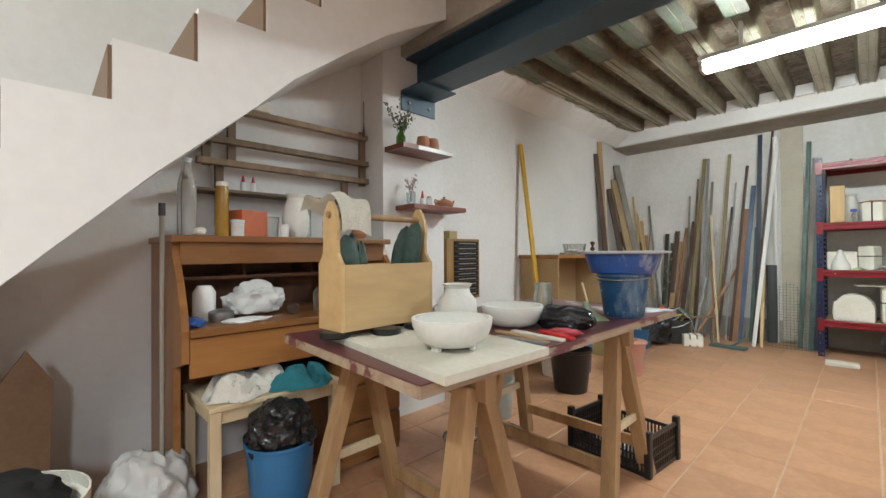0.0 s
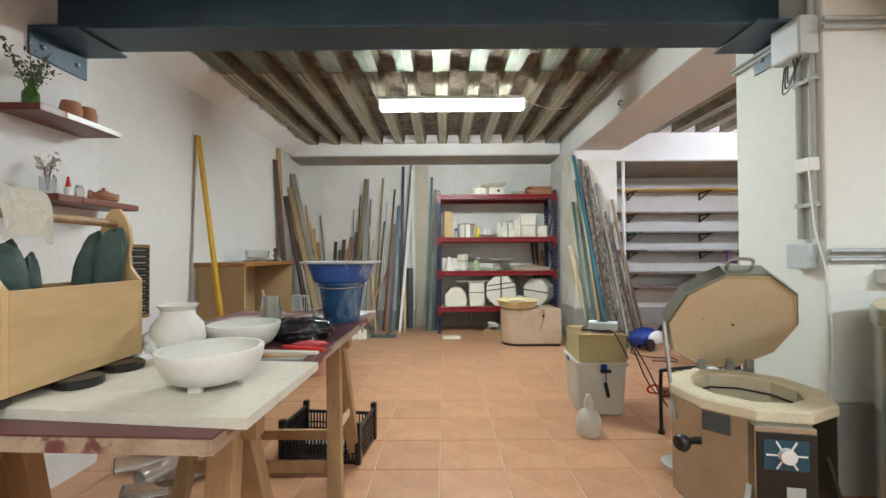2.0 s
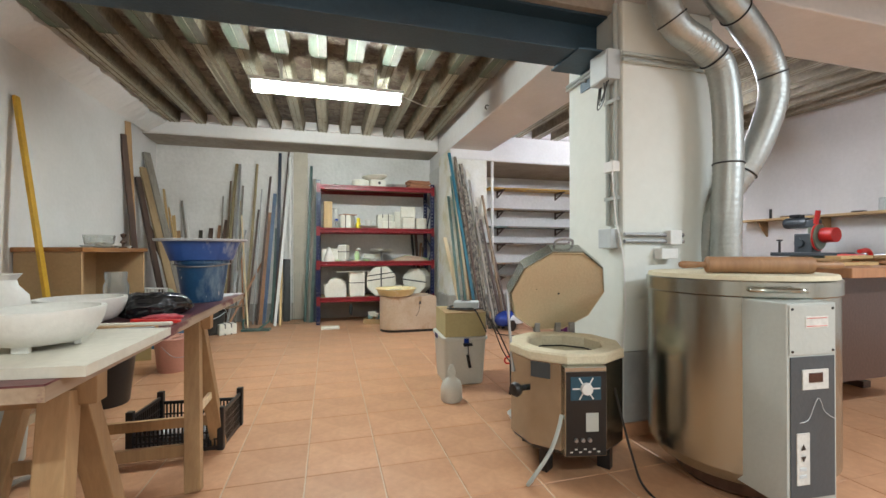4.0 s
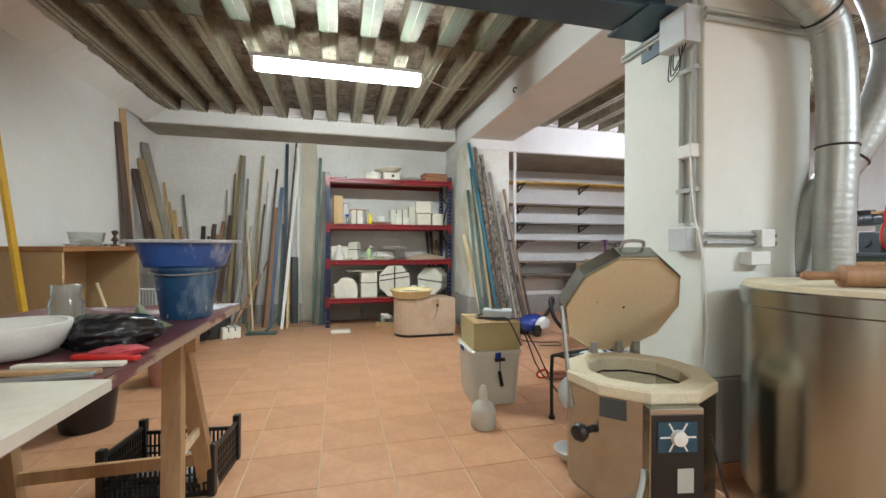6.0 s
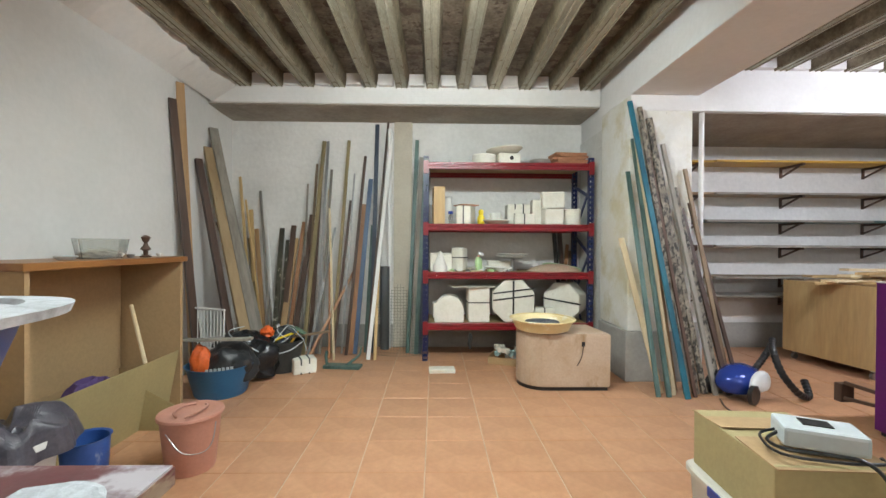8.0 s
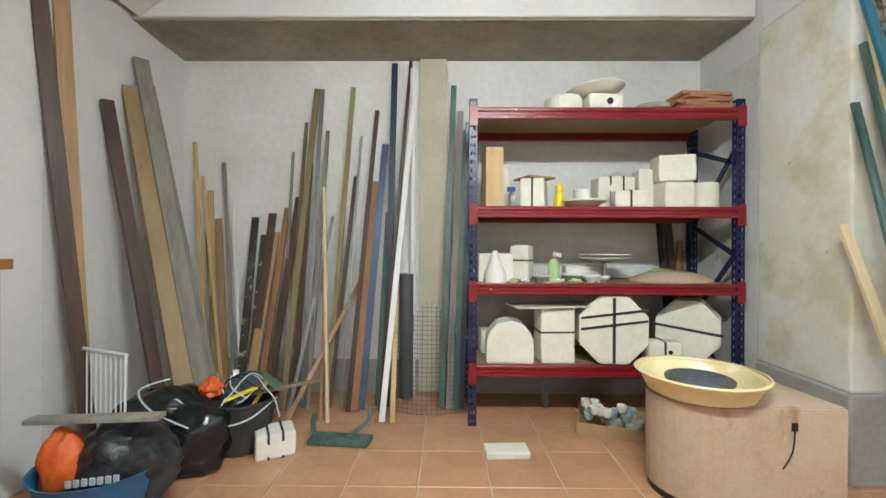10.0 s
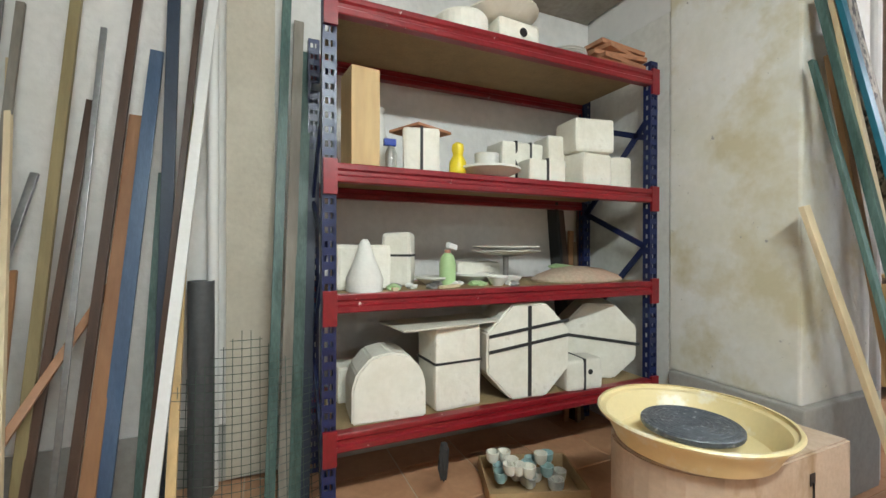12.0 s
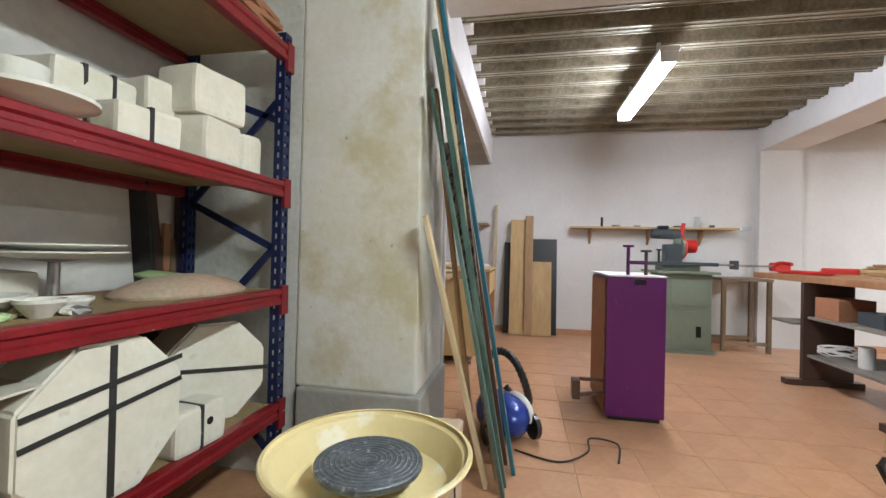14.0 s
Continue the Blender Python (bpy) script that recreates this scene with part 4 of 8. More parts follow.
for k, (x, y, z, r, m_, sx, sy, lab) in enumerate(((-1.85, 0.62, 0.492, 0.15, M_cloth, 0.9, 1.25, "heap of pale printed cloth on the stool"), (-1.76, 0.84, 0.492, 0.11, M_tealcloth, 0.7, 1.3, "teal cloth on the stool"), (-1.97, 0.88, 0.492, 0.15, M_darkcloth, 1, 1.0, "black cloth at the back of the stool"))):
    t = thing("garment", lab, "clothes", x, y, z, 0, group="clothes on the stool")
    part("fabric", heap(r * sx, r * sy, (0.095, 0.07, 0.12)[k], 31 + k, 9, 56), m_, t, smooth=True)
t = thing("waste_bin", "blue plastic bin lined with a black bag, under the stool", "bin", -1.66, 0.69, 0)
part("body", shell([(0.10, 0), (0.105, 0.01), (0.13, 0.32), (0.138, 0.325), (0.138, 0.335)], 0.005), M_bluetub, t, smooth=True)
part("liner", shift(blob(0.125, 0.03, 3.2, 41, 1, 1.0, 0.95, 5), 0, 0, 0.36), M_blackbag, t, "black bin liner", smooth=True)

# ladder-like wall rack
t = thing("wall_rack", "old dark wooden plate rack hung on the wall above the bureau", "rack", 0, 0, 0)
for z, y0, y1 in ((1.83, 0.70, 1.545), (1.66, 0.60, 1.55), (1.545, 0.545, 1.552)):
    bm = bmesh.new()
    box(bm, -2.345, -2.30, y0, y1, z - 0.016, z + 0.016, bev=0.003)
    part("rail", bm, M_oldwood, t)
for y, z0, z1 in ((0.72, 1.545, 1.85), (0.60, 1.53, 1.70), (1.535, 1.52, 1.88), (0.66, 1.22, 1.54), (1.40, 1.22, 1.54)):
    part("upright", B(-2.375, -2.347, y - 0.02, y + 0.02, z0, z1, bev=0.003), M_oldwood, t)
part("lower_shelf", B(-2.398, -2.25, 0.5, 1.5, 1.385, 1.40, bev=0.003), M_oldwood, t)
for k, y in enumerate((0.76, 0.81)):
    bottle("dropper_bottle", "small white bottle with a red cap on the rack shelf", "bottle", -2.30, y, 1.4005, [(0.014, 0), (0.015, 0.05)], M_white, [(0.010, 0.0505), (0.003, 0.085)], M_red, "bottles on the rack")
t = thing("hanging_brush", "thin dark brush hung on the end of the plate rack", "brush", -2.285, 1.50, 0)
bm = bmesh.new()
tube(bm, [(0, 0, 1.83), (0, 0, 1.92), (0, 0, 2.06)], lambda u: 0.012 if u < 0.4 else 0.003, 8)
part("shaft", bm, M_darkwood, t)
t = thing("clay_lump", "pale clay block resting on the upper rail", "clay", -2.325, 0.86, 1.8465)
part("block", B(-0.03, 0.03, -0.05, 0.05, 0, 0.07, bev=0.02), M_plaster, t, smooth=True)

# shelves on the pilaster
def flowers(t, h, spread, n, seed, m2):
    random.seed(seed)
    bm, lf = bmesh.new(), bmesh.new()
    for i in range(n):
        a = random.uniform(0, 6.28)
        d = random.uniform(0.3, 1) * spread
        end = Vector((d * math.cos(a) * 0.8, d * math.sin(a), h * random.uniform(0.6, 1)))
        pts = smooth_path([(0, 0, 0.02), end * 0.5 + Vector((0, 0, 0.04)), end], 4)
        tube(bm, pts, 0.0016, 5)
        for q in pts[3:]:
            for _ in range(3):
                o = q + Vector((random.uniform(-1, 1), random.uniform(-1, 1), random.uniform(-1, 1))) * 0.016
                s = random.uniform(0.007, 0.014)
                u = Vector((random.uniform(-1, 1), random.uniform(-1, 1), random.uniform(-1, 1))).normalized()
                v = u.orthogonal().normalized() * s * 0.45
                u *= s
                vs = [lf.verts.new(o - u), lf.verts.new(o + v), lf.verts.new(o + u), lf.verts.new(o - v)]
                lf.faces.new(vs)
    part("stems", bm, M_twig, t)
    part("leaves", lf, m2, t)


for z, y0, y1, lab in ((1.748, 1.565, 1.99, "upper"), (1.380, 1.65, 2.115, "lower")):
    t = thing("wall_shelf", "dark mahogany floating shelf on the pilaster, the %s of two" % lab, "shelf", 0, 0, z, group="shelves on the pilaster")
    part("board", B(-2.148, -1.955, y0, y1, -0.032, 0, bev=0.003), M_redwood, t)
    part("edge_strip", B(-1.954, -1.950, y0 + 0.12, y1, -0.028, -0.004), M_whiteplastic if z > 1.5 else M_redwood, t)
t = thing("flower_vase", "green glass bottle holding dried leaves on the upper shelf", "vase", -2.06, 1.63, 1.7485)
part("bottle", L([(0.028, 0), (0.03, 0.01), (0.03, 0.06), (0.012, 0.09), (0.010, 0.12), (0.012, 0.122)], 18), M_dullgreen, t, smooth=True)
flowers(t, 0.27, 0.10, 12, 4, M_leaf)
for y in (1.80, 1.885):
    bottle("terracotta_cup", "round brown clay cup on the upper shelf", "cup", -2.04, y, 1.7485, [(0.028, 0), (0.042, 0.015), (0.044, 0.05), (0.036, 0.085), (0.034, 0.085), (0.030, 0.08)], M_terracotta, None, None, "clay cups on the shelf")
t = thing("flower_vase", "small clear glass with dried twigs on the lower shelf", "vase", -2.06, 1.71, 1.3805)
part("glass", shell([(0.028, 0), (0.03, 0.08)], 0.002, 18), M_glass, t, smooth=True)
flowers(t, 0.22, 0.09, 5, 9, M_flower)
bottle("glaze_bottle", "small white bottle with a pink cap on the lower shelf", "bottle", -2.05, 1.80, 1.3805, [(0.016, 0), (0.017, 0.05)], M_white, [(0.012, 0.0505), (0.004, 0.10)], M_red, "bottles on the lower shelf")
bottle("glaze_bottle", "small clear bottle with a grey cap on the lower shelf", "bottle", -2.05, 1.86, 1.3805, [(0.018, 0), (0.018, 0.055)], M_clearplastic, [(0.015, 0.0555), (0.015, 0.068)], M_steeldull, "bottles on the lower shelf")
t = thing("teapot", "flat terracotta teapot on the lower shelf", "teapot", -2.04, 1.99, 1.3805)
part("body", L([(0.04, 0), (0.062, 0.012), (0.066, 0.03), (0.045, 0.05), (0.02, 0.055)], 24), M_terracotta, t, smooth=True)
part("lid", L([(0.022, 0.0552), (0.022, 0.06), (0.006, 0.064), (0.010, 0.074), (0.0, 0.078)], 16), M_terracotta, t, smooth=True)
bm = bmesh.new()
tube(bm, smooth_path([(0, 0.06, 0.03), (0.0, 0.085, 0.04), (0, 0.095, 0.055)], 4), lambda u: 0.010 - 0.004 * u, 8)
part("spout", bm, M_terracotta, t, smooth=True)
bm = bmesh.new()
tube(bm, smooth_path([(0, -0.055, 0.04), (0, -0.085, 0.05), (0, -0.085, 0.025), (0, -0.06, 0.018)], 4), 0.005, 8)
part("handle", bm, M_terracotta, t, smooth=True)

# little chest of drawers on the wall
t = thing("drawer_cabinet", "small wooden cabinet with many thin dark drawers on the wall", "cabinet", 0, 0, 0)
part("body", B(-2.395, -2.14, 2.11, 2.47, 0.72, 1.175, bev=0.004), wood("yellowed_pine", (0.36, 0.22, 0.08), (0.26, 0.15, 0.05), 0.45), t)
for k in range(11):
    z = 0.745 + k * 0.038
    d_ = part("drawer", B(-2.139, -2.128, 2.185, 2.445, z, z + 0.032, bev=0.002), M_black, t)
    part("pull", B(-2.127, -2.122, 2.22, 2.41, z + 0.010, z + 0.018), M_steeldull, d_)
t = thing("tissue_box", "faded green patterned box on top of the drawer cabinet", "box", -2.25, 2.22, 1.1755, 12)
part("box", B(-0.06, 0.06, -0.055, 0.055, 0, 0.06, bev=0.003), M_olivecard, t)

# ---- low desk by the west wall ----
t = thing("side_desk", "brown open-fronted desk with an orange pine top along the wall", "desk", 0, 0, 0)
part("top", B(-2.395, -1.96, 3.35, 4.49, 1.01, 1.045, bev=0.005), M_desk, t)
part("side_panel", B(-2.39, -1.98, 4.44, 4.465, 0, 1.008), M_cardboard, t)
part("side_panel", B(-2.39, -1.98, 3.375, 3.40, 0, 1.008), M_cardboard, t)
part("back_panel", B(-2.392, -2.375, 3.402, 4.438, 0.1, 1.008), M_cardboard, t)
t = thing("cardboard_box", "long open cardboard box of rags pushed under the side desk", "box", 0, 0, 0)
bm = bmesh.new()
prism(bm, [(-2.05, 0.0), (-2.044, 0.0), (-1.965, 0.42), (-1.972, 0.42)], 3.44, 4.40, "xz")
part("front_wall", bm, M_olivecard, t)
part("back_wall", B(-2.366, -2.360, 3.44, 4.40, 0, 0.30), M_cardboard, t)
for y in (3.434, 4.401):
    bm = bmesh.new()
    prism(bm, [(-2.366, 0.0), (-2.05, 0.0), (-1.985, 0.36), (-2.366, 0.30)], y, y + 0.005, "xz")
    part("end_wall", bm, M_cardboard, t)
bm = bmesh.new()
prism(bm, [(-2.04, 0.002), (-1.80, 0.002), (-1.80, 0.14), (-2.00, 0.25)], 4.13, 4.136, "xz")
part("flap", bm, M_olivecard, t, "brown torn flap")
part("base", B(-2.358, -2.052, 3.441, 4.399, 0.002, 0.008), M_cardboard, t)
t = thing("white_bucket", "white plastic bucket topped with a dusty dark violet bag", "bucket", -1.92, 3.24, 0)
part("body", shell([(0.12, 0), (0.125, 0.01), (0.15, 0.33), (0.158, 0.335), (0.158, 0.36)], 0.006), M_white, t, smooth=True)
part("bag", shift(heap(0.19, 0.20, 0.09, 23, 7, 52, 0.07), 0, 0, 0.365), mat("dusty_violet_film", (0.045, 0.043, 0.06), 0.4, var=0.25, scale=9, color2=(0.11, 0.10, 0.12)), t, "dusty dark violet bag")
t = thing("small_tub", "small royal blue plastic tub standing beside the white bucket", "tub", -1.80, 3.46, 0)
part("body", shell([(0.07, 0), (0.075, 0.01), (0.09, 0.27), (0.097, 0.275)], 0.005), M_bluebasin, t, smooth=True)
for k, (dx, dy, m_, lab) in enumerate(((0.0, -0.1, M_film, "crumpled clear bag in the cardboard box"), (-0.02, 0.1, mat("violet_cloth", (0.12, 0.07, 0.22), 0.8), "violet cloth in the cardboard box"), (0.02, -0.22, mat("green_yellow_bag", (0.25, 0.33, 0.08), 0.5, var=0.3, scale=9), "green and yellow bag in the cardboard box"))):
    t = thing("rag", lab, "cloth", -2.20 + dx, 3.80 + 2.2 * dy, 0.19, 0, group="rags in the box")
    part("fabric", heap(0.14, 0.17, 0.15, 51 + k, 8, 44), m_, t, smooth=True)
t = thing("broom_stick", "pale wooden stick leaning in the side desk", "stick", 0, 0, 0)
bm = bmesh.new()
tube(bm, [(-1.96, 4.20, 0.02), (-2.28, 4.40, 0.72)], 0.013, 8)
part("shaft", bm, M_palewood, t)
G = "things on the side desk"
t = thing("plastic_tub", "cloudy clear plastic tub of clay scraps on the side desk", "tub", -2.14, 3.98, 1.0455, group=G)
part("tub", shell([(0.10, 0), (0.12, 0.11)], 0.003, 8, Matrix.Diagonal((0.9, 1.3, 1, 1))), M_clearplastic, t)
part("contents", shift(blob(0.07, 0.02, 4, 6, 1.2, 1.5, 0.45, 3), 0, 0, 0.022), M_plaster, t)
fig = tagged(link("figurine", L([(0.03, 0), (0.032, 0.008), (0.012, 0.016), (0.014, 0.04), (0.03, 0.05), (0.014, 0.075), (0.010, 0.09), (0.017, 0.10), (0.024, 0.118), (0.026, 0.125), (0.012, 0.135), (0.0, 0.138)], 14), M_darkwood, smooth=True), "small dark painted clay figurine on the side desk", "figurine", G)
fig.matrix_basis = pose(-2.06, 4.22, 1.0455)
for k, (y, r, m_) in enumerate(((4.12, 0.022, M_steeldull), (4.30, 0.03, M_clay), (4.38, 0.022, M_clay), (3.72, 0.05, M_greyplastic), (4.06, 0.018, M_oldwood))):
    bottle("small_dish", "small low dish on the side desk", "dish", -2.08 - 0.03 * (k % 2), y, 1.0455, [(r * 0.6, 0), (r, 0.018), (r * 0.9, 0.022)], m_, None, None, G)
t = thing("yellow_level", "long yellow-painted wooden straightedge leaning on the west wall", "straightedge", 0, 0, 0)
bm = bmesh.new()
beam_between(bm, (-2.05, 3.28, 0.0), (-2.375, 3.37, 2.13), 0.05, 0.022, up=(1, 0, 0), bev=0.002)
part("bar", bm, M_yellow, t)

# ---- steel beam and its brackets ----
t = thing("steel_beam", "dark blue-grey painted steel I-beam spanning to the pillar", "beam", 0, 0, 0)
part("bottom_flange", B(-2.145, 1.345, 1.74, 1.96, 2.150, 2.162, bev=0.002), M_blue_steel, t)
part("web", B(-2.145, 1.345, 1.842, 1.858, 2.1625, 2.36), M_blue_steel, t)
part("top_flange", B(-2.145, 1.345, 1.74, 1.96, 2.3605, 2.3725, bev=0.002), M_blue_steel, t)
for x0, x1, xw in ((-2.148, -1.93, -2.148), (1.13, 1.348, 1.338)):
    br = part("bracket", B(x0, x1, 1.70, 2.00, 2.137, 2.149), M_blue_steel, t)
    part("bracket_plate", B(xw, xw + 0.01, 1.70, 2.00, 2.02, 2.136), M_blue_steel, t)
    for y in (1.76, 1.94):
        s_ = 1 if xw < 0 else -1
        part("bolt", L([(0.012, 0), (0.012, 0.010), (0.006, 0.014)], 6, pose(xw + (0.010 if s_ > 0 else 0.0), y, 2.075, 0, 90 * s_, 0)), M_steeldull, t)

# ---- pillar services ----
t = thing("junction_box", "grey plastic junction box and conduits high on the pillar", "junction box", 0, 0, 0)
part("box", B(1.265, 1.349, 1.635, 1.79, 1.965, 2.130, bev=0.006), M_greyplastic, t)
part("cover", B(1.259, 1.2645, 1.640, 1.785, 1.970, 2.125, bev=0.002), M_greyplastic, t)
for y in (1.66, 1.73):
    part("conduit", L([(0.012, 1.16), (0.012, 1.9645)], 10, pose(1.336, y, 0)), M_conduit, t)
part("conduit", L([(0.016, 2.1305), (0.016, 2.39)], 10, pose(1.332, 1.66, 0)), M_conduit, t)
part("clip", B(1.325, 1.349, 1.64, 1.75, 1.85, 1.87), M_conduit, t)
part("clip", B(1.325, 1.349, 1.64, 1.75, 1.30, 1.32), M_conduit, t)
for z in (2.060, 2.095):
    bm = bmesh.new()
    tube(bm, [(1.335, 1.604, z), (1.95, 1.604, z)], 0.011, 8)
    part("conduit", bm, M_conduit, t)
for z in (2.09, 2.115):
    bm = bmesh.new()
    tube(bm, [(1.336, 1.80, z), (1.336, 2.15, z)], 0.010, 8)
    part("conduit", bm, M_conduit, t)
for k in range(3):
    bm = bmesh.new()
    tube(bm, smooth_path([(1.29, 1.66 + 0.02 * k, 1.964), (1.275, 1.68, 1.90 - 0.02 * k), (1.29, 1.73 + 0.015 * k, 1.87 - 0.02 * k), (1.32, 1.765 + 0.01 * k, 1.964)], 6), 0.003, 6)
    part("wire", bm, M_black, t)
t = thing("power_socket", "white plug and socket on the pillar corner", "socket", 0, 0, 0)
part("box", B(1.30, 1.349, 1.64, 1.72, 1.455, 1.515, bev=0.006), M_white, t)
bm = bmesh.new()
tube(bm, smooth_path([(1.305, 1.65, 1.46), (1.31, 1.63, 1.2), (1.33, 1.60, 1.0), (1.34, 1.59, 0.7), (1.33, 1.60, 0.5)], 6), 0.004, 6)
part("flex", bm, M_white, t)
t = thing("junction_box", "pale grey junction box with steel conduits on the pillar", "junction box", 0, 0, 0)
part("box", B(1.30, 1.349, 1.66, 1.77, 1.03, 1.14, bev=0.006), M_greyplastic, t)
for z in (1.068, 1.105):
    bm = bmesh.new()
    tube(bm, [(1.345, 1.604, z), (1.74, 1.604, z)], 0.011, 8)
    part("conduit", bm, M_steeldull, t)
part("socket", B(1.62, 1.70, 1.57, 1.618, 1.05, 1.13, bev=0.006), M_white, t)
part("socket", B(1.55, 1.66, 1.56, 1.618, 0.97, 1.03, bev=0.006), M_white, t)

# ---- flexible ducts ----
def duct(pts, label):
    t = thing("flexible_duct", label, "duct", group="flexible ducts")
    path = smooth_path(pts, 26)
    n = len(path)
    bm = bmesh.new()
    tube(bm, path, lambda u: 0.072 + 0.0014 * math.sin(u * n * 2.4), 26)
    part("sleeve", bm, M_foil, t, smooth=True)
    for i in (n // 4, n // 2, 3 * n // 4):
        d = (path[i + 1] - path[i - 1]).normalized()
        q = d.to_track_quat("Z", "Y").to_matrix().to_4x4()
        bm = bmesh.new()
        lathe(bm, [(0.0765, -0.004), (0.0785, 0), (0.0765, 0.004)], 20, Matrix.Translation(path[i]) @ q)
        part("tie", bm, M_black, t)


duct([(1.40, 1.46, 2.60), (1.45, 1.46, 2.36), (1.56, 1.46, 2.19), (1.73, 1.46, 2.11), (1.86, 1.46, 1.98), (1.90, 1.46, 1.6), (1.885, 1.46, 1.2), (1.88, 1.46, 0.93)], "silver corrugated foil duct dropping down the pillar to the large kiln")
duct([(1.55, 1.30, 2.60), (1.66, 1.32, 2.34), (1.88, 1.36, 2.22), (2.12, 1.42, 2.09), (2.20, 1.44, 1.88), (2.12, 1.50, 1.55), (1.98, 1.60, 1.25), (1.95, 1.66, 0.93)], "second silver corrugated foil duct bowing out beside the pillar")
t = thing("bench", "plain low shelf behind the large kiln where the ducts end", "shelf", 0, 0, 0)
part("board", B(1.90, 2.14, 1.43, 1.61, 0.87, 0.925), M_steeldull, t)
for x in (1.93, 2.11):
    part("leg", B(x - 0.012, x + 0.012, 1.57, 1.60, 0, 0.869), M_steeldull, t)

# ---- small kiln ----
def decagon(r, z, rot=0.0):
    return [(r * math.cos(math.radians(rot + 36 * i)), r * math.sin(math.radians(rot + 36 * i)), z) for i in range(10)]


def decagon_prism(levels, rot=0.0, cap=True):
    bm = bmesh.new()
    rings = [[bm.verts.new(p) for p in decagon(r, z, rot)] for r, z in levels]
    for a, b in zip(rings, rings[1:]):
        for i in range(10):
            j = (i + 1) % 10
            bm.faces.new((a[i], a[j], b[j], b[i]))
    if cap:
        bm.faces.new(rings[0][::-1])
        bm.faces.new(rings[-1])
    return bm


KX, KY = 0.937, 1.545
t = thing("small_kiln", "small ten-sided stainless electric kiln with its lid propped open", "kiln", KX, KY, 0, -11)
part("shell", decagon_prism([(0.272, 0.13), (0.272, 0.515), (0.27, 0.515), (0.27, 0.13)]), M_kilnsteel, t)
part("liner", decagon_prism([(0.275, 0.516), (0.278, 0.522), (0.278, 0.552), (0.270, 0.560), (0.195, 0.560), (0.185, 0.552), (0.185, 0.15), (0.0, 0.15)], cap=False), M_firebrick, t, "pale firebrick lining")
part("base", decagon_prism([(0.250, 0.105), (0.268, 0.1295), (0.0, 0.1298)]), M_black, t)
for k in range(5):
    z = 0.50 - 0.06 * k
    bm = bmesh.new()
    ring = [Vector(p) for p in decagon(0.182, z)]
    tube(bm, ring + [ring[0]], 0.004, 5)
    part("element", bm, M_black, t, "dark heating element")
for a in (45, 135, 225, 315):
    part("foot", shift(B(-0.03, 0.03, -0.02, 0.02, 0, 0.1045, bev=0.003), 0.2 * math.cos(math.radians(a)), 0.2 * math.sin(math.radians(a)), 0, a), M_black, t)
P = part("control_box", shift(B(-0.110, 0.075, -0.30, -0.252, 0.13, 0.515, bev=0.003)), M_kilnsteel, t)
part("fascia", B(-0.106, 0.071, -0.305, -0.3005, 0.135, 0.495, bev=0.001), M_black, P, "black control fascia")
part("dial_plate", B(-0.088, 0.046, -0.3085, -0.3055, 0.375, 0.475), M_bluelabel, P, "blue dial plate")
part("dial", L([(0.026, 0), (0.024, 0.016), (0.0, 0.018)], 18, pose(-0.02, -0.3086, 0.425, 90, 0, 0)), M_white, P)
for k in range(6):
    a = k * 1.05
    part("dial_mark", shift(B(-0.018, 0.018, -0.0006, 0.0006, -0.003, 0.003), -0.02 + 0.043 * math.cos(a), -0.3094, 0.425 + 0.035 * math.sin(a), 0, 0, -math.degrees(a)), M_white, P)
part("rating_plate", B(-0.02, 0.035, -0.3075, -0.3055, 0.24, 0.32), M_greypanel, P)
for k in range(7):
    part("caption_bar", B(-0.09 + 0.02 * k, -0.078 + 0.02 * k, -0.307, -0.3055, 0.15 + 0.012 * (k % 2), 0.156 + 0.012 * (k % 2)), M_label, P)
for k in range(3):
    part("switch", L([(0.009, 0), (0.008, 0.01)], 12, pose(-0.065 + 0.03 * k, -0.3056, 0.205, 90, 0, 0)), M_steeldull, P)
th = math.radians(207)
ux, uy = math.cos(th), math.sin(th)
bung = part("peephole_bung", L([(0.014, 0), (0.014, 0.055), (0.030, 0.06), (0.034, 0.075), (0.026, 0.09), (0.0, 0.092)], 20, pose(0.247 * ux, 0.247 * uy, 0.375, 0, 90, 207)), M_black, t, smooth=True)
part("vent_plate", shift(B(-0.045, 0.045, -0.002, 0.002, -0.035, 0.035), 0.260 * math.cos(math.radians(234)) - 0.030, 0.260 * math.sin(math.radians(234)) + 0.022, 0.475, 324), M_slate, t)
lid_m = pose(0.015, 0.285, 0.56) @ pose(0, 0, 0, -60, 0, 4) @ pose(0, -0.265, 0)
# lid leans back behind the chamber, its underside to the front
bm = decagon_prism([(0.262, -0.008), (0.262, -0.001), (0.0, -0.0005)], cap=False)
bm2 = decagon_prism([(0.268, 0.0), (0.270, 0.003), (0.270, 0.072), (0.266, 0.076), (0.0, 0.077)])
bmesh.ops.transform(bm, matrix=lid_m, verts=bm.verts)
bmesh.ops.transform(bm2, matrix=lid_m, verts=bm2.verts)
lid = part("lid", bm2, M_kilnsteel, t, "ten-sided stainless kiln lid")
part("lid_insulation", bm, M_fibre, lid, "heat-stained fibre underside")
part("lid_hole", L([(0.006, -0.0095), (0.006, -0.0082)], 12, lid_m), M_black, lid)
part("lid_hole", L([(0.003, -0.0095), (0.003, -0.0082)], 12, lid_m @ pose(-0.13, -0.03, 0)), M_black, lid)
bm = bmesh.new()
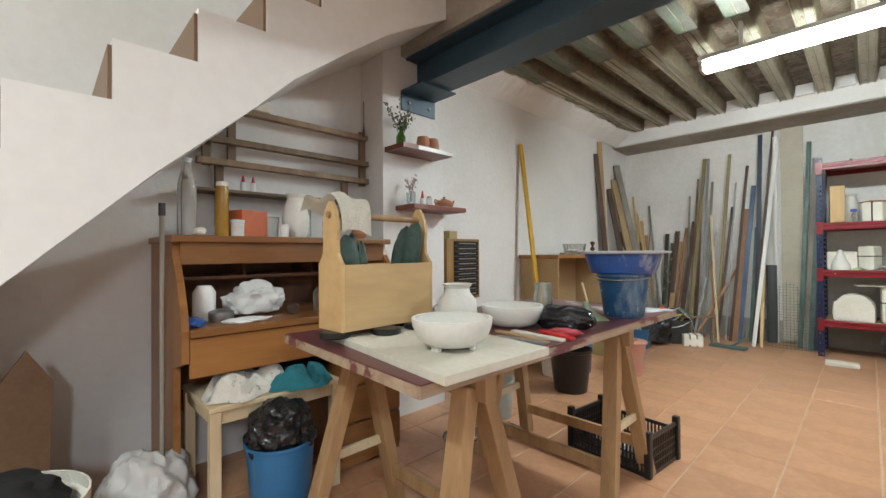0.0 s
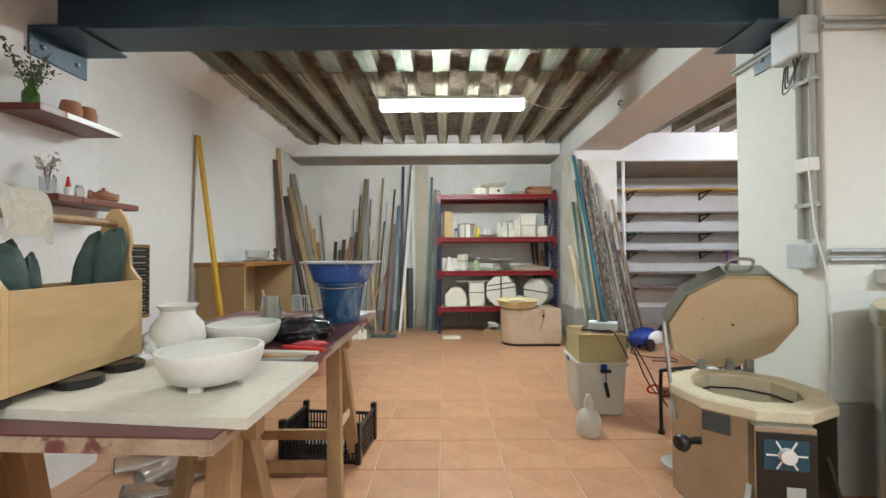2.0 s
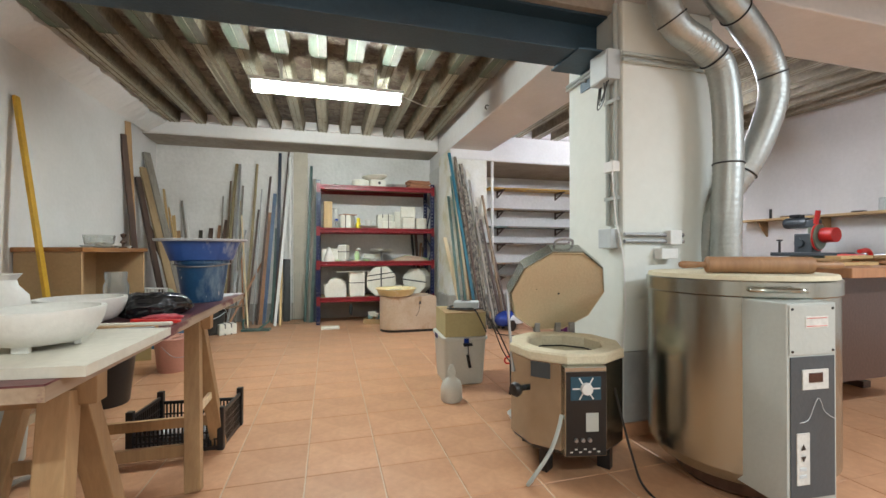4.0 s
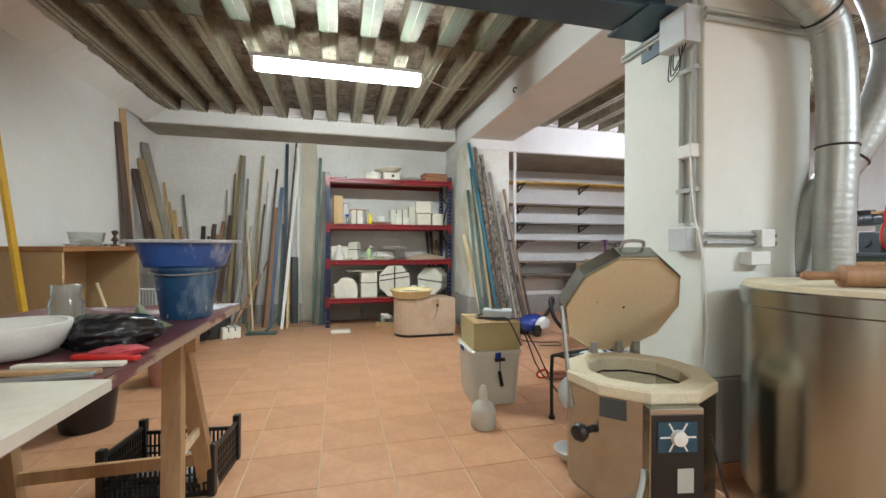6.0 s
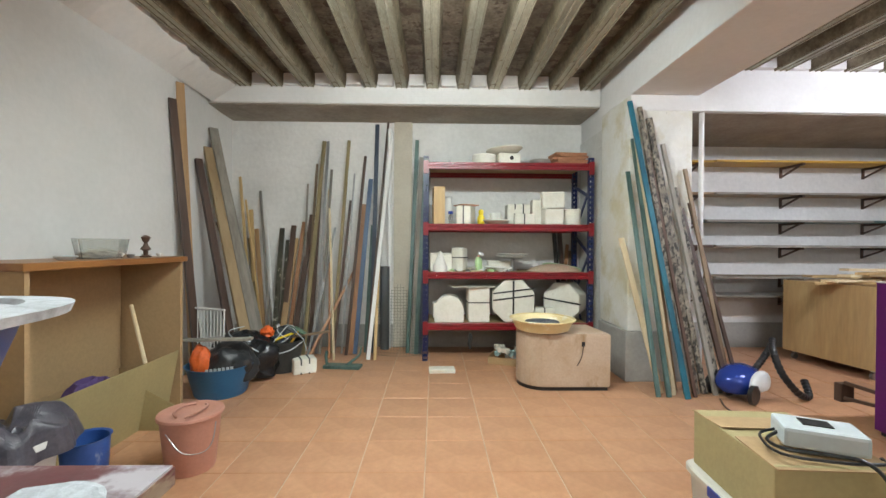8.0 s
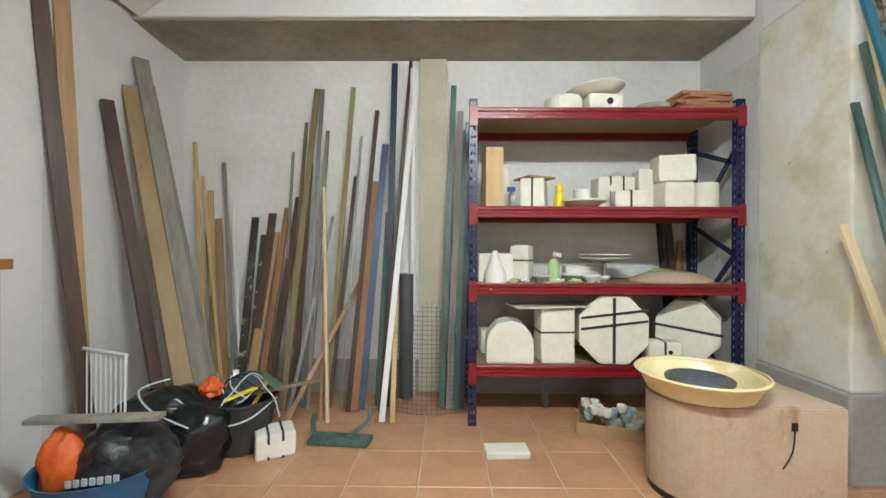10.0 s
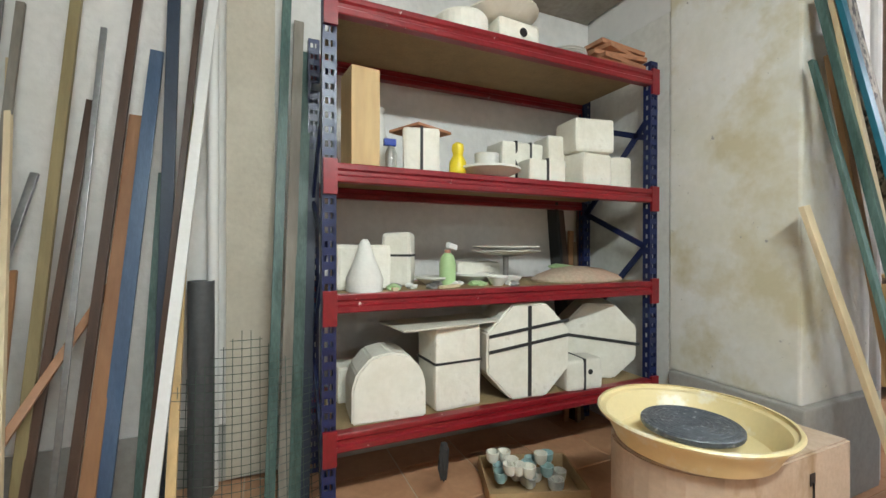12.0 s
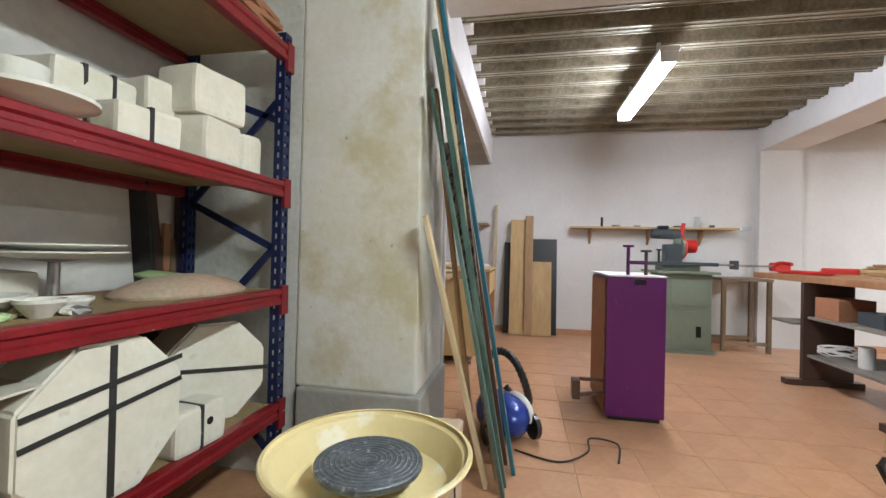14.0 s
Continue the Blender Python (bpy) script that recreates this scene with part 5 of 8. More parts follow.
tube(bm, smooth_path([lid_m @ Vector((-0.05, -0.24, 0.07)), lid_m @ Vector((-0.04, -0.285, 0.07)), lid_m @ Vector((0.04, -0.285, 0.07)), lid_m @ Vector((0.05, -0.24, 0.07))], 5), 0.007, 8)
part("lid_handle", bm, M_steeldull, lid, smooth=True)
bm = bmesh.new()
beam_between(bm, (-0.268, -0.02, 0.42), (-0.272, 0.09, 0.80), 0.010, 0.018)
part("stay_bar", bm, M_steeldull, t)
for x in (-0.06, 0.06, 0.14):
    part("hinge", B(x - 0.015, x + 0.015, 0.245, 0.285, 0.48, 0.61, bev=0.003), M_steeldull, t)
part("side_handle", shift(B(-0.03, 0.03, -0.01, 0.01, -0.006, 0.006), 0.28 * math.cos(0.15), 0.28 * math.sin(0.15), 0.43, 95), M_steeldull, t)
bm = bmesh.new()
tube(bm, smooth_path([(-0.115, -0.27, 0.30), (-0.14, -0.30, 0.25), (-0.18, -0.31, 0.16), (-0.25, -0.31, 0.06), (-0.27, -0.29, 0.016), (-0.24, -0.25, 0.012)], 6), 0.0085, 8)
part("mains_lead", bm, M_conduit, t, "thick beige mains lead", smooth=True)
bm = bmesh.new()
tube(bm, smooth_path([(0.14, -0.24, 0.40), (0.19, -0.30, 0.12), (0.22, -0.36, 0.008), (0.26, -0.60, 0.006), (0.3, -0.95, 0.006)], 6), 0.005, 6)
part("flex", bm, M_black, t, smooth=True)

# ---- large kiln ----
t = thing("large_kiln", "large round brushed-steel top-loading kiln with a grey control cabinet", "kiln", 1.595, 1.178, 0)
part("shell", L([(0.325, 0.10), (0.357, 0.15), (0.357, 0.152), (0.357, 0.834), (0.352, 0.835)], 80), M_steel, t, smooth=True)
part("base", L([(0.22, 0.0), (0.24, 0.02), (0.26, 0.0995)], 32), M_darkwood, t)
lid = part("lid", L([(0.362, 0.836), (0.366, 0.84), (0.366, 0.895), (0.361, 0.90), (0.0, 0.90)], 56, None, False), M_steel, t, smooth=True)
part("lid_top", L([(0.358, 0.9005), (0.353, 0.918), (0.0, 0.920)], 56, None, False), M_firebrick, lid, "pale insulating lid top")
bm = bmesh.new()
a0 = math.radians(239.5)
hx = [(0.37 * math.cos(a), 0.36 * math.sin(a)) for a in (a0 - 0.19, a0 + 0.19)]
ho = [(0.405 * math.cos(a), 0.405 * math.sin(a)) for a in (a0 - 0.19, a0 + 0.19)]
tube(bm, smooth_path([(*hx[0], 0.868), (*ho[0], 0.868), (*ho[1], 0.868), (*hx[1], 0.868)], 5), 0.009, 10)
part("lid_handle", bm, M_steel, lid, "bright tubular handle", smooth=True)
C = part("control_cabinet", shift(B(-0.12, 0.095, -0.09, 0.13, 0.12, 0.832, bev=0.004), -0.145, -0.332, 0, -4), M_greypanel, t, "light grey enamel control cabinet")
F = lambda x0, x1, z0, z1, m_, nm, d=0.004, lab="": part(nm, shift(B(x0, x1, -0.0905 - d, -0.0905, z0, z1, bev=0.001), -0.145, -0.332, 0, -4), m_, C, lab)
F(-0.108, 0.084, 0.15, 0.645, M_slate, "lower_fascia", 0.003, "dark slate lower fascia")
F(-0.112, 0.088, 0.652, 0.825, M_greypanel, "upper_fascia", 0.003)
F(-0.06, 0.052, 0.53, 0.60, M_label, "display_bezel", 0.007)
F(-0.035, 0.025, 0.555, 0.588, mat("display", (0.05, 0.012, 0.008), 0.2), "display", 0.009)
F(-0.045, 0.055, 0.745, 0.785, M_label, "name_plate", 0.005)
F(-0.04, 0.05, 0.750, 0.752, M_red, "plate_line", 0.006)
F(-0.04, 0.05, 0.778, 0.780, M_red, "plate_line", 0.006)
F(-0.085, -0.03, 0.20, 0.38, M_label, "key_strip", 0.006)
for k, z in enumerate((0.33, 0.295)):
    part("key_arrow", shift(L([(0.012, 0), (0.012, 0.002)], 3, pose(0, 0, 0, 90, 0, 0) @ pose(0, 0, 0, 0, 0, 90 if k == 0 else -90)), -0.150 - 0.055 - 0.0067, -0.332 - 0.0975 + 0.004, z), M_black, C)
for z in (0.225, 0.25):
    F(-0.075, -0.045, z, z + 0.012, M_greyplastic, "key", 0.007)
bm = bmesh.new()
tube(bm, smooth_path([(-0.150 - 0.08, -0.428, 0.42), (-0.150 - 0.04, -0.429, 0.43), (-0.150 + 0.0, -0.432, 0.50), (-0.150 + 0.03, -0.434, 0.45), (-0.150 + 0.08, -0.436, 0.42)], 6), 0.0012, 4)
part("firing_curve", bm, M_greyplastic, C)
for x in (-0.100, 0.076):
    for z in (0.664, 0.812):
        part("screw", shift(L([(0.005, 0), (0.004, 0.003)], 8, pose(x, -0.0935, z, 90, 0, 0)), -0.145, -0.332, 0, -4), M_black, C)
t = thing("rolling_pin", "pale wooden rolling pin lying on the large kiln", "rolling pin", 1.53, 1.02, 0.956, -28)
bm = bmesh.new()
lathe(bm, [(0.010, -0.30), (0.016, -0.285), (0.012, -0.21), (0.014, -0.20), (0.035, -0.192), (0.035, 0.192), (0.014, 0.20), (0.012, 0.21), (0.016, 0.285), (0.010, 0.30)], 20, pose(0, 0, 0, 0, 90, 0))
part("roller", bm, wood("rolling_pin_beech", (0.36, 0.20, 0.10), (0.27, 0.14, 0.07), 0.5), t, smooth=True)
t = thing("firebrick_slab", "pale firebrick slab on the kiln lid under the rolling pin", "brick", 1.66, 1.06, 0.9205, 10)
part("slab", B(-0.08, 0.08, -0.05, 0.05, 0, 0.012, bev=0.003), M_firebrick, t)

# ---- steel rack ----
RX0, RX1, RY0, RY1 = -0.375, 1.30, 5.64, 6.16
t = thing("steel_rack", "warehouse rack with blue perforated posts and red beams", "rack", 0, 0, 0)
# folded posts, punched right through
bm = bmesh.new()
for x0, x1 in ((0.0, 0.009), (0.021, 0.029), (0.041, 0.05)):
    box(bm, x0, x1, 0.0, 0.002, 0.0, 2.0)
for x0 in (0.009, 0.041 - 0.012):
    for k in range(40):
        box(bm, x0, x0 + 0.012, 0.0, 0.002, k * 0.051 - 0.008 if k else 0.0, min(2.0, k * 0.051 + 0.021))
for x0 in (0.0, 0.048):
    box(bm, x0, x0 + 0.002, 0.002, 0.016, 0.0, 2.0)
    box(bm, x0, x0 + 0.002, 0.028, 0.045, 0.0, 2.0)
    for k in range(40):
        box(bm, x0, x0 + 0.002, 0.016, 0.028, k * 0.051 - 0.008 if k else 0.0, min(2.0, k * 0.051 + 0.021))
for x0 in (0.002, 0.040):
    box(bm, x0, x0 + 0.008, 0.043, 0.045, 0.0, 2.0)
first = part("post", bm, M_rackblue, t)
first.location = (RX0, RY0, 0)
for x, y in ((RX0, RY1 - 0.045), (RX1 - 0.05, RY0), (RX1 - 0.05, RY1 - 0.045)):
    ob = new("post", first.data)
    ob.parent = t
    ob.location = (x, y, 0)
for x in (RX0 + 0.02, RX1 - 0.03):
    for z0, z1, f_ in ((0.15, 0.60, 1), (1.05, 0.60, 0), (1.05, 1.25, 1), (1.70, 1.25, 0), (1.62, 1.78, 1)):
        bm = bmesh.new()
        ya, yb = (RY0 + 0.046, RY1 - 0.046)
        beam_between(bm, (x, ya, z0), (x, yb, z1), 0.012, 0.03)
        part("brace", bm, M_rackblue, t)
SH = (0.375, 0.875, 1.345, 1.945)
for z in SH:
    for y0 in (RY0 - 0.012, RY1 - 0.030):
        bm = bmesh.new()
        prof = [(0.040, -0.002), (0.002, -0.002), (0.0, -0.006), (0.0, -0.022), (0.008, -0.029), (0.008, -0.042), (0.0, -0.048), (0.0, -0.066), (0.003, -0.070), (0.040, -0.070)]
        prism(bm, [(y0 + p, z + q) for p, q in prof], RX0 + 0.052, RX1 - 0.052, "yz")
        part("shelf_beam", bm, M_rackred, t)
        for x in (RX0 + 0.0, RX1 - 0.054):
            part("connector", B(x + 0.002, x + 0.052, y0 - 0.003 if y0 < 6 else y0 + 0.031, y0 + 0.0105 if y0 < 6 else y0 + 0.036, z - 0.115, z + 0.012, bev=0.001), M_rackred, t)
    part("shelf_panel", B(RX0 + 0.055, RX1 - 0.055, RY0 + 0.030, RY1 - 0.032, z - 0.020, z - 0.003), M_chipboard, t)


def mould(kind, x, y, z, sx, sy, sz, rz, label, straps=1, grp="plaster moulds on the rack"):
    t = thing("plaster_mould", label, "mould", x, y, z, rz, group=grp)
    bm = bmesh.new()
    if kind == "block":
        box(bm, -sx / 2, sx / 2, -sy / 2, sy / 2, 0, sz, bev=0.016)
        bmesh.ops.subdivide_edges(bm, edges=list(bm.edges), cuts=2, use_grid_fill=True)
        crumple(bm, 0.005, 9, int(x * 90))
    elif kind == "arch":
        o = [(-sx / 2, 0), (sx / 2, 0), (sx / 2, sz * 0.50), (sx * 0.44, sz * 0.72), (sx * 0.26, sz * 0.94), (0, sz), (-sx * 0.26, sz * 0.94), (-sx * 0.44, sz * 0.72), (-sx / 2, sz * 0.50)]
        prism(bm, o, -sy / 2, sy / 2, "xz")
        bmesh.ops.bevel(bm, geom=list(bm.edges), offset=0.008, segments=2, affect="EDGES")
    elif kind == "octagon":
        o = [(sx / 2 * math.cos(math.radians(22 + 45 * k)) * 1.05, sz / 2 + sz / 2 * math.sin(math.radians(22 + 45 * k)) * 1.08) for k in range(8)]
        prism(bm, o, -sy / 2, sy / 2, "xz")
        bmesh.ops.bevel(bm, geom=list(bm.edges), offset=0.008, segments=2, affect="EDGES")
    elif kind == "drum":
        lathe(bm, [(sx / 2 * 0.97, 0), (sx / 2, 0.01), (sx / 2, sz - 0.012), (sx / 2 * 0.94, sz)], 28)
    part("body", bm, M_plaster, t)
    for k in range(straps):
        if kind == "octagon":
            if k == 0:
                part("strap", B(-0.009, 0.009, -sy / 2 - 0.003, -sy / 2 - 0.001, 0.01, sz - 0.01), M_strap, t)
            else:
                zz = sz * (0.42 + 0.16 * k)
                part("strap", shift(B(-sx / 2 * 0.95, sx / 2 * 0.95, -sy / 2 - 0.006, -sy / 2 - 0.0035, -0.007, 0.007), 0, 0, zz, 0, 0, -8), M_strap, t)
        else:
            o = (k - (straps - 1) / 2) * sx * 0.35
            if kind == "block" and sz < sx * 1.3:
                part("strap", B(o - 0.006, o + 0.006, -sy / 2 - 0.002, sy / 2 + 0.002, -0.0002 + 0.0004, sz + 0.002), M_strap, t)
            elif kind != "arch":
                part("strap", B(-sx / 2 - 0.002, sx / 2 + 0.002, -sy / 2 - 0.002, sy / 2 + 0.002, sz * 0.55, sz * 0.55 + 0.010), M_strap, t)
    return t


Z0, Z1, Z2, Z3 = (z - 0.0025 for z in SH)
mould("arch", -0.11, 5.765, Z0, 0.29, 0.20, 0.265, -4, "arch-shaped white plaster mould standing on the lowest shelf", 0)
mould("block", 0.176, 5.765, Z0, 0.215, 0.18, 0.345, 3, "tall rectangular plaster mould with one black strap", 1)
t = thing("plywood_offcut", "thin plywood offcut laid over the tall mould", "board", 0.15, 5.76, Z0 + 0.349, 8)
part("sheet", B(-0.25, 0.25, -0.12, 0.12, 0, 0.006), M_paleply, t)
mould("octagon", 0.525, 5.742, Z0 + 0.004, 0.42, 0.19, 0.42, -6, "large octagonal plaster mould tied with crossed black straps", 3)
hm = mould("block", 0.83, 5.705, Z0, 0.20, 0.13, 0.145, -6, "small square plaster mould with a round hole", 1)
part("pouring_hole", L([(0.013, 0), (0.013, 0.002)], 16, pose(0.03, -0.0655, 0.085, 90, 0, 0)), M_black, hm)
hm = mould("octagon", 1.09, 5.86, Z0 + 0.004, 0.37, 0.27, 0.38, -34, "big faceted plaster mould tied with a black strap", 0)
part("strap", shift(B(-0.196, 0.196, -0.1385, -0.1365, -0.008, 0.008), 0, 0, 0.20, 0, 0, 6), M_strap, hm)
mould("block", -0.21, 5.99, Z0, 0.14, 0.14, 0.16, 5, "small plaster block at the back of the lowest shelf", 0)
# middle shelf
mould("block", -0.20, 5.84, Z1, 0.22, 0.17, 0.18, 3, "white plaster block wrapped in pale film", 0)
mould("block", 0.0, 5.93, Z1, 0.13, 0.12, 0.235, -28, "upright strapped plaster mould at the back of the shelf", 1)
t = thing("wrapped_cone", "cone-shaped piece wrapped in white film on the shelf", "clay piece", -0.205, 5.715, Z1)
part("body", L([(0.07, 0), (0.072, 0.05), (0.045, 0.11), (0.018, 0.19), (0.01, 0.20)], 20), M_clay, t, smooth=True)
t = thing("spray_bottle", "pale green spray bottle with a white trigger and pink collar", "spray bottle", 0.185, 5.80, Z1, 25)
part("body", L([(0.034, 0), (0.037, 0.01), (0.037, 0.10), (0.028, 0.13), (0.016, 0.145)], 20), M_spraygreen, t, smooth=True)
part("collar", L([(0.014, 0.1455), (0.014, 0.160)], 14), M_pink, t)
part("trigger", shift(B(-0.038, 0.020, -0.010, 0.010, 0.163, 0.190, bev=0.005), 0, 0, 0, 0, 0, 12), M_white, t)
G = "bowls and plates on the rack"


def plate(x, y, z, r, h, m_, label, cat="plate"):
    t = thing(cat, label, cat, x, y, z, group=G)
    part("body", L([(r * 0.45, 0), (r * 0.5, h * 0.1), (r, h * 0.8), (r, h), (r * 0.92, h), (r * 0.45, h * 0.3), (0.0, h * 0.28)], 32, None, False), m_, t, smooth=True)


for x, y, r, h, m_, lab, cat in ((0.55, 5.90, 0.17, 0.022, M_clay, "white plate on a stand", "plate"), (0.55, 5.90, 0.165, 0.022, M_clay, "second white plate stacked", "plate"), (0.40, 5.73, 0.05, 0.045, M_clay, "small white cup", "cup"), (0.35, 5.86, 0.10, 0.05, M_clay, "shallow cream bowl", "bowl"), (0.48, 5.74, 0.045, 0.04, M_clay, "tiny white bowl", "bowl"), (0.15, 5.86, 0.09, 0.04, M_clay, "low white dish", "dish")):
    zz = Z1 + (0.135 if r == 0.17 else 0.156 if r == 0.165 else 0)
    plate(x, y, zz, r, h, m_, lab + " on the middle shelf", cat)
t = thing("banding_wheel", "small rusty banding wheel holding white plates", "turntable", 0.55, 5.90, Z1)
part("pedestal", L([(0.05, 0), (0.05, 0.012), (0.014, 0.02), (0.014, 0.125), (0.08, 0.1345)], 20), M_steeldull, t, smooth=True)
mould("block", 0.42, 5.99, Z1, 0.24, 0.12, 0.10, 0, "low plaster block behind the cups", 0)
t = thing("clay_dish", "large shallow reddish clay dish lying upside down on the middle shelf", "dish", 0.97, 5.86, Z1, group=G)
part("body", L([(0.27, 0.0), (0.272, 0.008), (0.24, 0.03), (0.15, 0.06), (0.06, 0.072), (0.0, 0.073)], 36, Matrix.Diagonal((1, 0.62, 1, 1)), False), mat("reddish_clay", (0.55, 0.36, 0.27), 0.75, var=0.15, scale=6, color2=(0.48, 0.40, 0.30)), t, smooth=True)
t = thing("green_platter", "pale green platter leaning behind the clay dish", "dish", 1.09, 5.97, Z1 + 0.030, group=G, rx=9, ry=8)
part("body", L([(0.21, 0.0), (0.215, 0.008), (0.17, 0.026), (0.0, 0.03)], 32, Matrix.Diagonal((1, 0.5, 1, 1))), M_spraygreen, t, smooth=True)
for k in range(16):
    x = random.uniform(-0.10, 0.52)
    y = random.uniform(5.685, 5.80)
    kind_ = k % 4
    t = thing("studio_scrap", ("grey metal scrap", "small green ceramic piece", "pale wooden slip", "white shard")[kind_] + " on the middle shelf", "scrap", x, y, Z1, random.uniform(0, 180), group="scraps on the middle shelf")
    m_ = (M_steeldull, M_spraygreen, M_palewood, M_clay)[kind_]
    if kind_ == 2:
        part("body", B(-0.012, 0.012, -0.06, 0.06, 0, 0.012, bev=0.002), m_, t)
    else:
        part("body", shift(blob(0.024, 0.012, 3, k, 1.2, 1, 0.6, 2), 0, 0, 0.009), m_, t)
# upper shelf
t = thing("wooden_block", "yellowish pine board end standing upright on the rack shelf", "board", -0.225, 5.715, Z2, 6)
part("block", B(-0.055, 0.055, -0.07, 0.07, 0, 0.365, bev=0.003), M_pine, t)
bottle("white_jug", "white rounded jug behind the pine board", "jug", -0.14, 5.88, Z2, [(0.06, 0), (0.075, 0.05), (0.07, 0.15), (0.05, 0.27), (0.06, 0.29)], M_clay, None, None, G)
t = thing("spray_bottle", "small clear spray bottle with a blue trigger", "spray bottle", -0.10, 5.72, Z2)
part("body", L([(0.022, 0), (0.024, 0.07), (0.012, 0.10)], 14), M_clearplastic, t, smooth=True)
part("trigger", B(-0.03, 0.02, -0.01, 0.01, 0.101, 0.13, bev=0.004), M_vacblue, t)
mould("block", 0.055, 5.80, Z2, 0.15, 0.23, 0.185, -18, "strapped plaster block with a wooden lid piece on it", 1)
t = thing("square_board", "thin reddish wooden square laid on the plaster block", "board", 0.055, 5.80, Z2 + 0.188, 24)
part("sheet", B(-0.10, 0.10, -0.09, 0.09, 0, 0.012, bev=0.002), M_terracotta, t)
t = thing("bowling_skittle", "bright yellow plastic skittle", "toy", 0.200, 5.73, Z2)
part("body", L([(0.032, 0), (0.038, 0.03), (0.036, 0.065), (0.021, 0.095), (0.027, 0.118), (0.024, 0.14), (0.010, 0.150), (0.0, 0.152)], 20), M_toyyellow, t, smooth=True)
plate(0.345, 5.72, Z2, 0.14, 0.045, M_clay, "wide cream plate on the upper shelf")
bottle("cup", "white cup with a dark rim standing on the plate", "cup", 0.345, 5.735, Z2 + 0.0135, [(0.045, 0), (0.05, 0.02), (0.055, 0.10), (0.048, 0.10), (0.042, 0.03)], M_clay, None, None, G)
mould("block", 0.60, 5.90, Z2, 0.24, 0.16, 0.215, 0, "wide strapped plaster mould at the back", 2)
mould("block", 0.63, 5.72, Z2, 0.19, 0.12, 0.105, -8, "low plaster mould with a dark hole", 1)
mould("block", 0.915, 5.745, Z2, 0.19, 0.17, 0.16, 3, "square plaster mould with a worn face", 0)
mould("block", 0.80, 5.86, Z2, 0.13, 0.15, 0.26, -6, "rough upright plaster mould behind the others", 0)
mould("block", 0.92, 5.755, Z2 + 0.163, 0.22, 0.18, 0.165, -8, "chunky plaster mould stacked on another", 0)
mould("drum", 1.125, 5.765, Z2, 0.17, 0.17, 0.16, 0, "round plaster mould like a small drum", 0)
# top shelf
mould("drum", 0.23, 5.765, Z3, 0.24, 0.24, 0.095, 0, "low round plaster mould on the top shelf", 0)
hm = mould("block", 0.47, 5.745, Z3, 0.22, 0.15, 0.105, 2, "plaster mould with a round pouring hole, on the top shelf", 0)
part("pouring_hole", L([(0.020, 0), (0.020, 0.003)], 18, pose(0.02, -0.0755, 0.055, 90, 0, 0)), M_black, hm)
t = thing("plaster_disc", "broad plaster dish resting tilted on the mould", "dish", 0.44, 5.79, Z3 + 0.115, ry=-5)
part("disc", L([(0.10, 0), (0.14, 0.012), (0.185, 0.045), (0.18, 0.055), (0.0, 0.05)], 32), M_plaster, t, smooth=True)
for k in range(3):
    plate(0.79, 5.75, Z3 + 0.014 * k, 0.11 - 0.004 * k, 0.02, M_clay, "white plate in a short stack on the top shelf")
for k in range(5):
    t = thing("terracotta_tile_stack", "brown flat tile in a loose stack on the top shelf", "tile", 1.07 + 0.01 * (k % 2), 5.76, Z3 + 0.022 * k, (0, 7, -6, 14, 5)[k], group="brown tiles on the rack")
    part("tile", B(-0.16, 0.16, -0.11, 0.11, 0, 0.0215, bev=0.002), M_terracotta, t)
t = thing("dark_bottle", "tiny dark pot on the top shelf", "pot", -0.12, 5.74, Z3)
part("body", L([(0.01, 0), (0.01, 0.03)], 10), M_black, t)
t = thing("rubber_tie", "black rubber strip hanging from the lowest shelf beam", "strap", 0.09, 5.622, 0.20)
part("strip", blob(0.035, 0.015, 4, 3, 0.6, 0.3, 2.2, 3, False), M_strap, t)
t = thing("black_backpack_frame", "dark narrow panel leaning behind the rack", "panel", 0, 0, 0)
bm = bmesh.new()
beam_between(bm, (1.17, 6.13, 0.0), (1.05, 6.19, 1.42), 0.10, 0.02, up=(1, 0, 0), bev=0.004)
part("panel", bm, M_black, t)

# ---- long stock leaning on the walls ----
def stock(items, group, cat="slat"):
    for x1, z1, x0, y0, w, th, m_, lab in items:
        yt = WY - 0.012 - th / 2 if -0.72 > x1 or x1 > -0.5 else WY - 0.05 - th / 2
        t = thing("slat", lab + ", leaning against the back wall", cat, group=group)
        bm = bmesh.new()
        beam_between(bm, (x0, y0, 0.004), (x1, yt, z1), w * 0.88, th, up=(0, 1, 0), bev=0.0015)
        part("length", bm, m_, t)


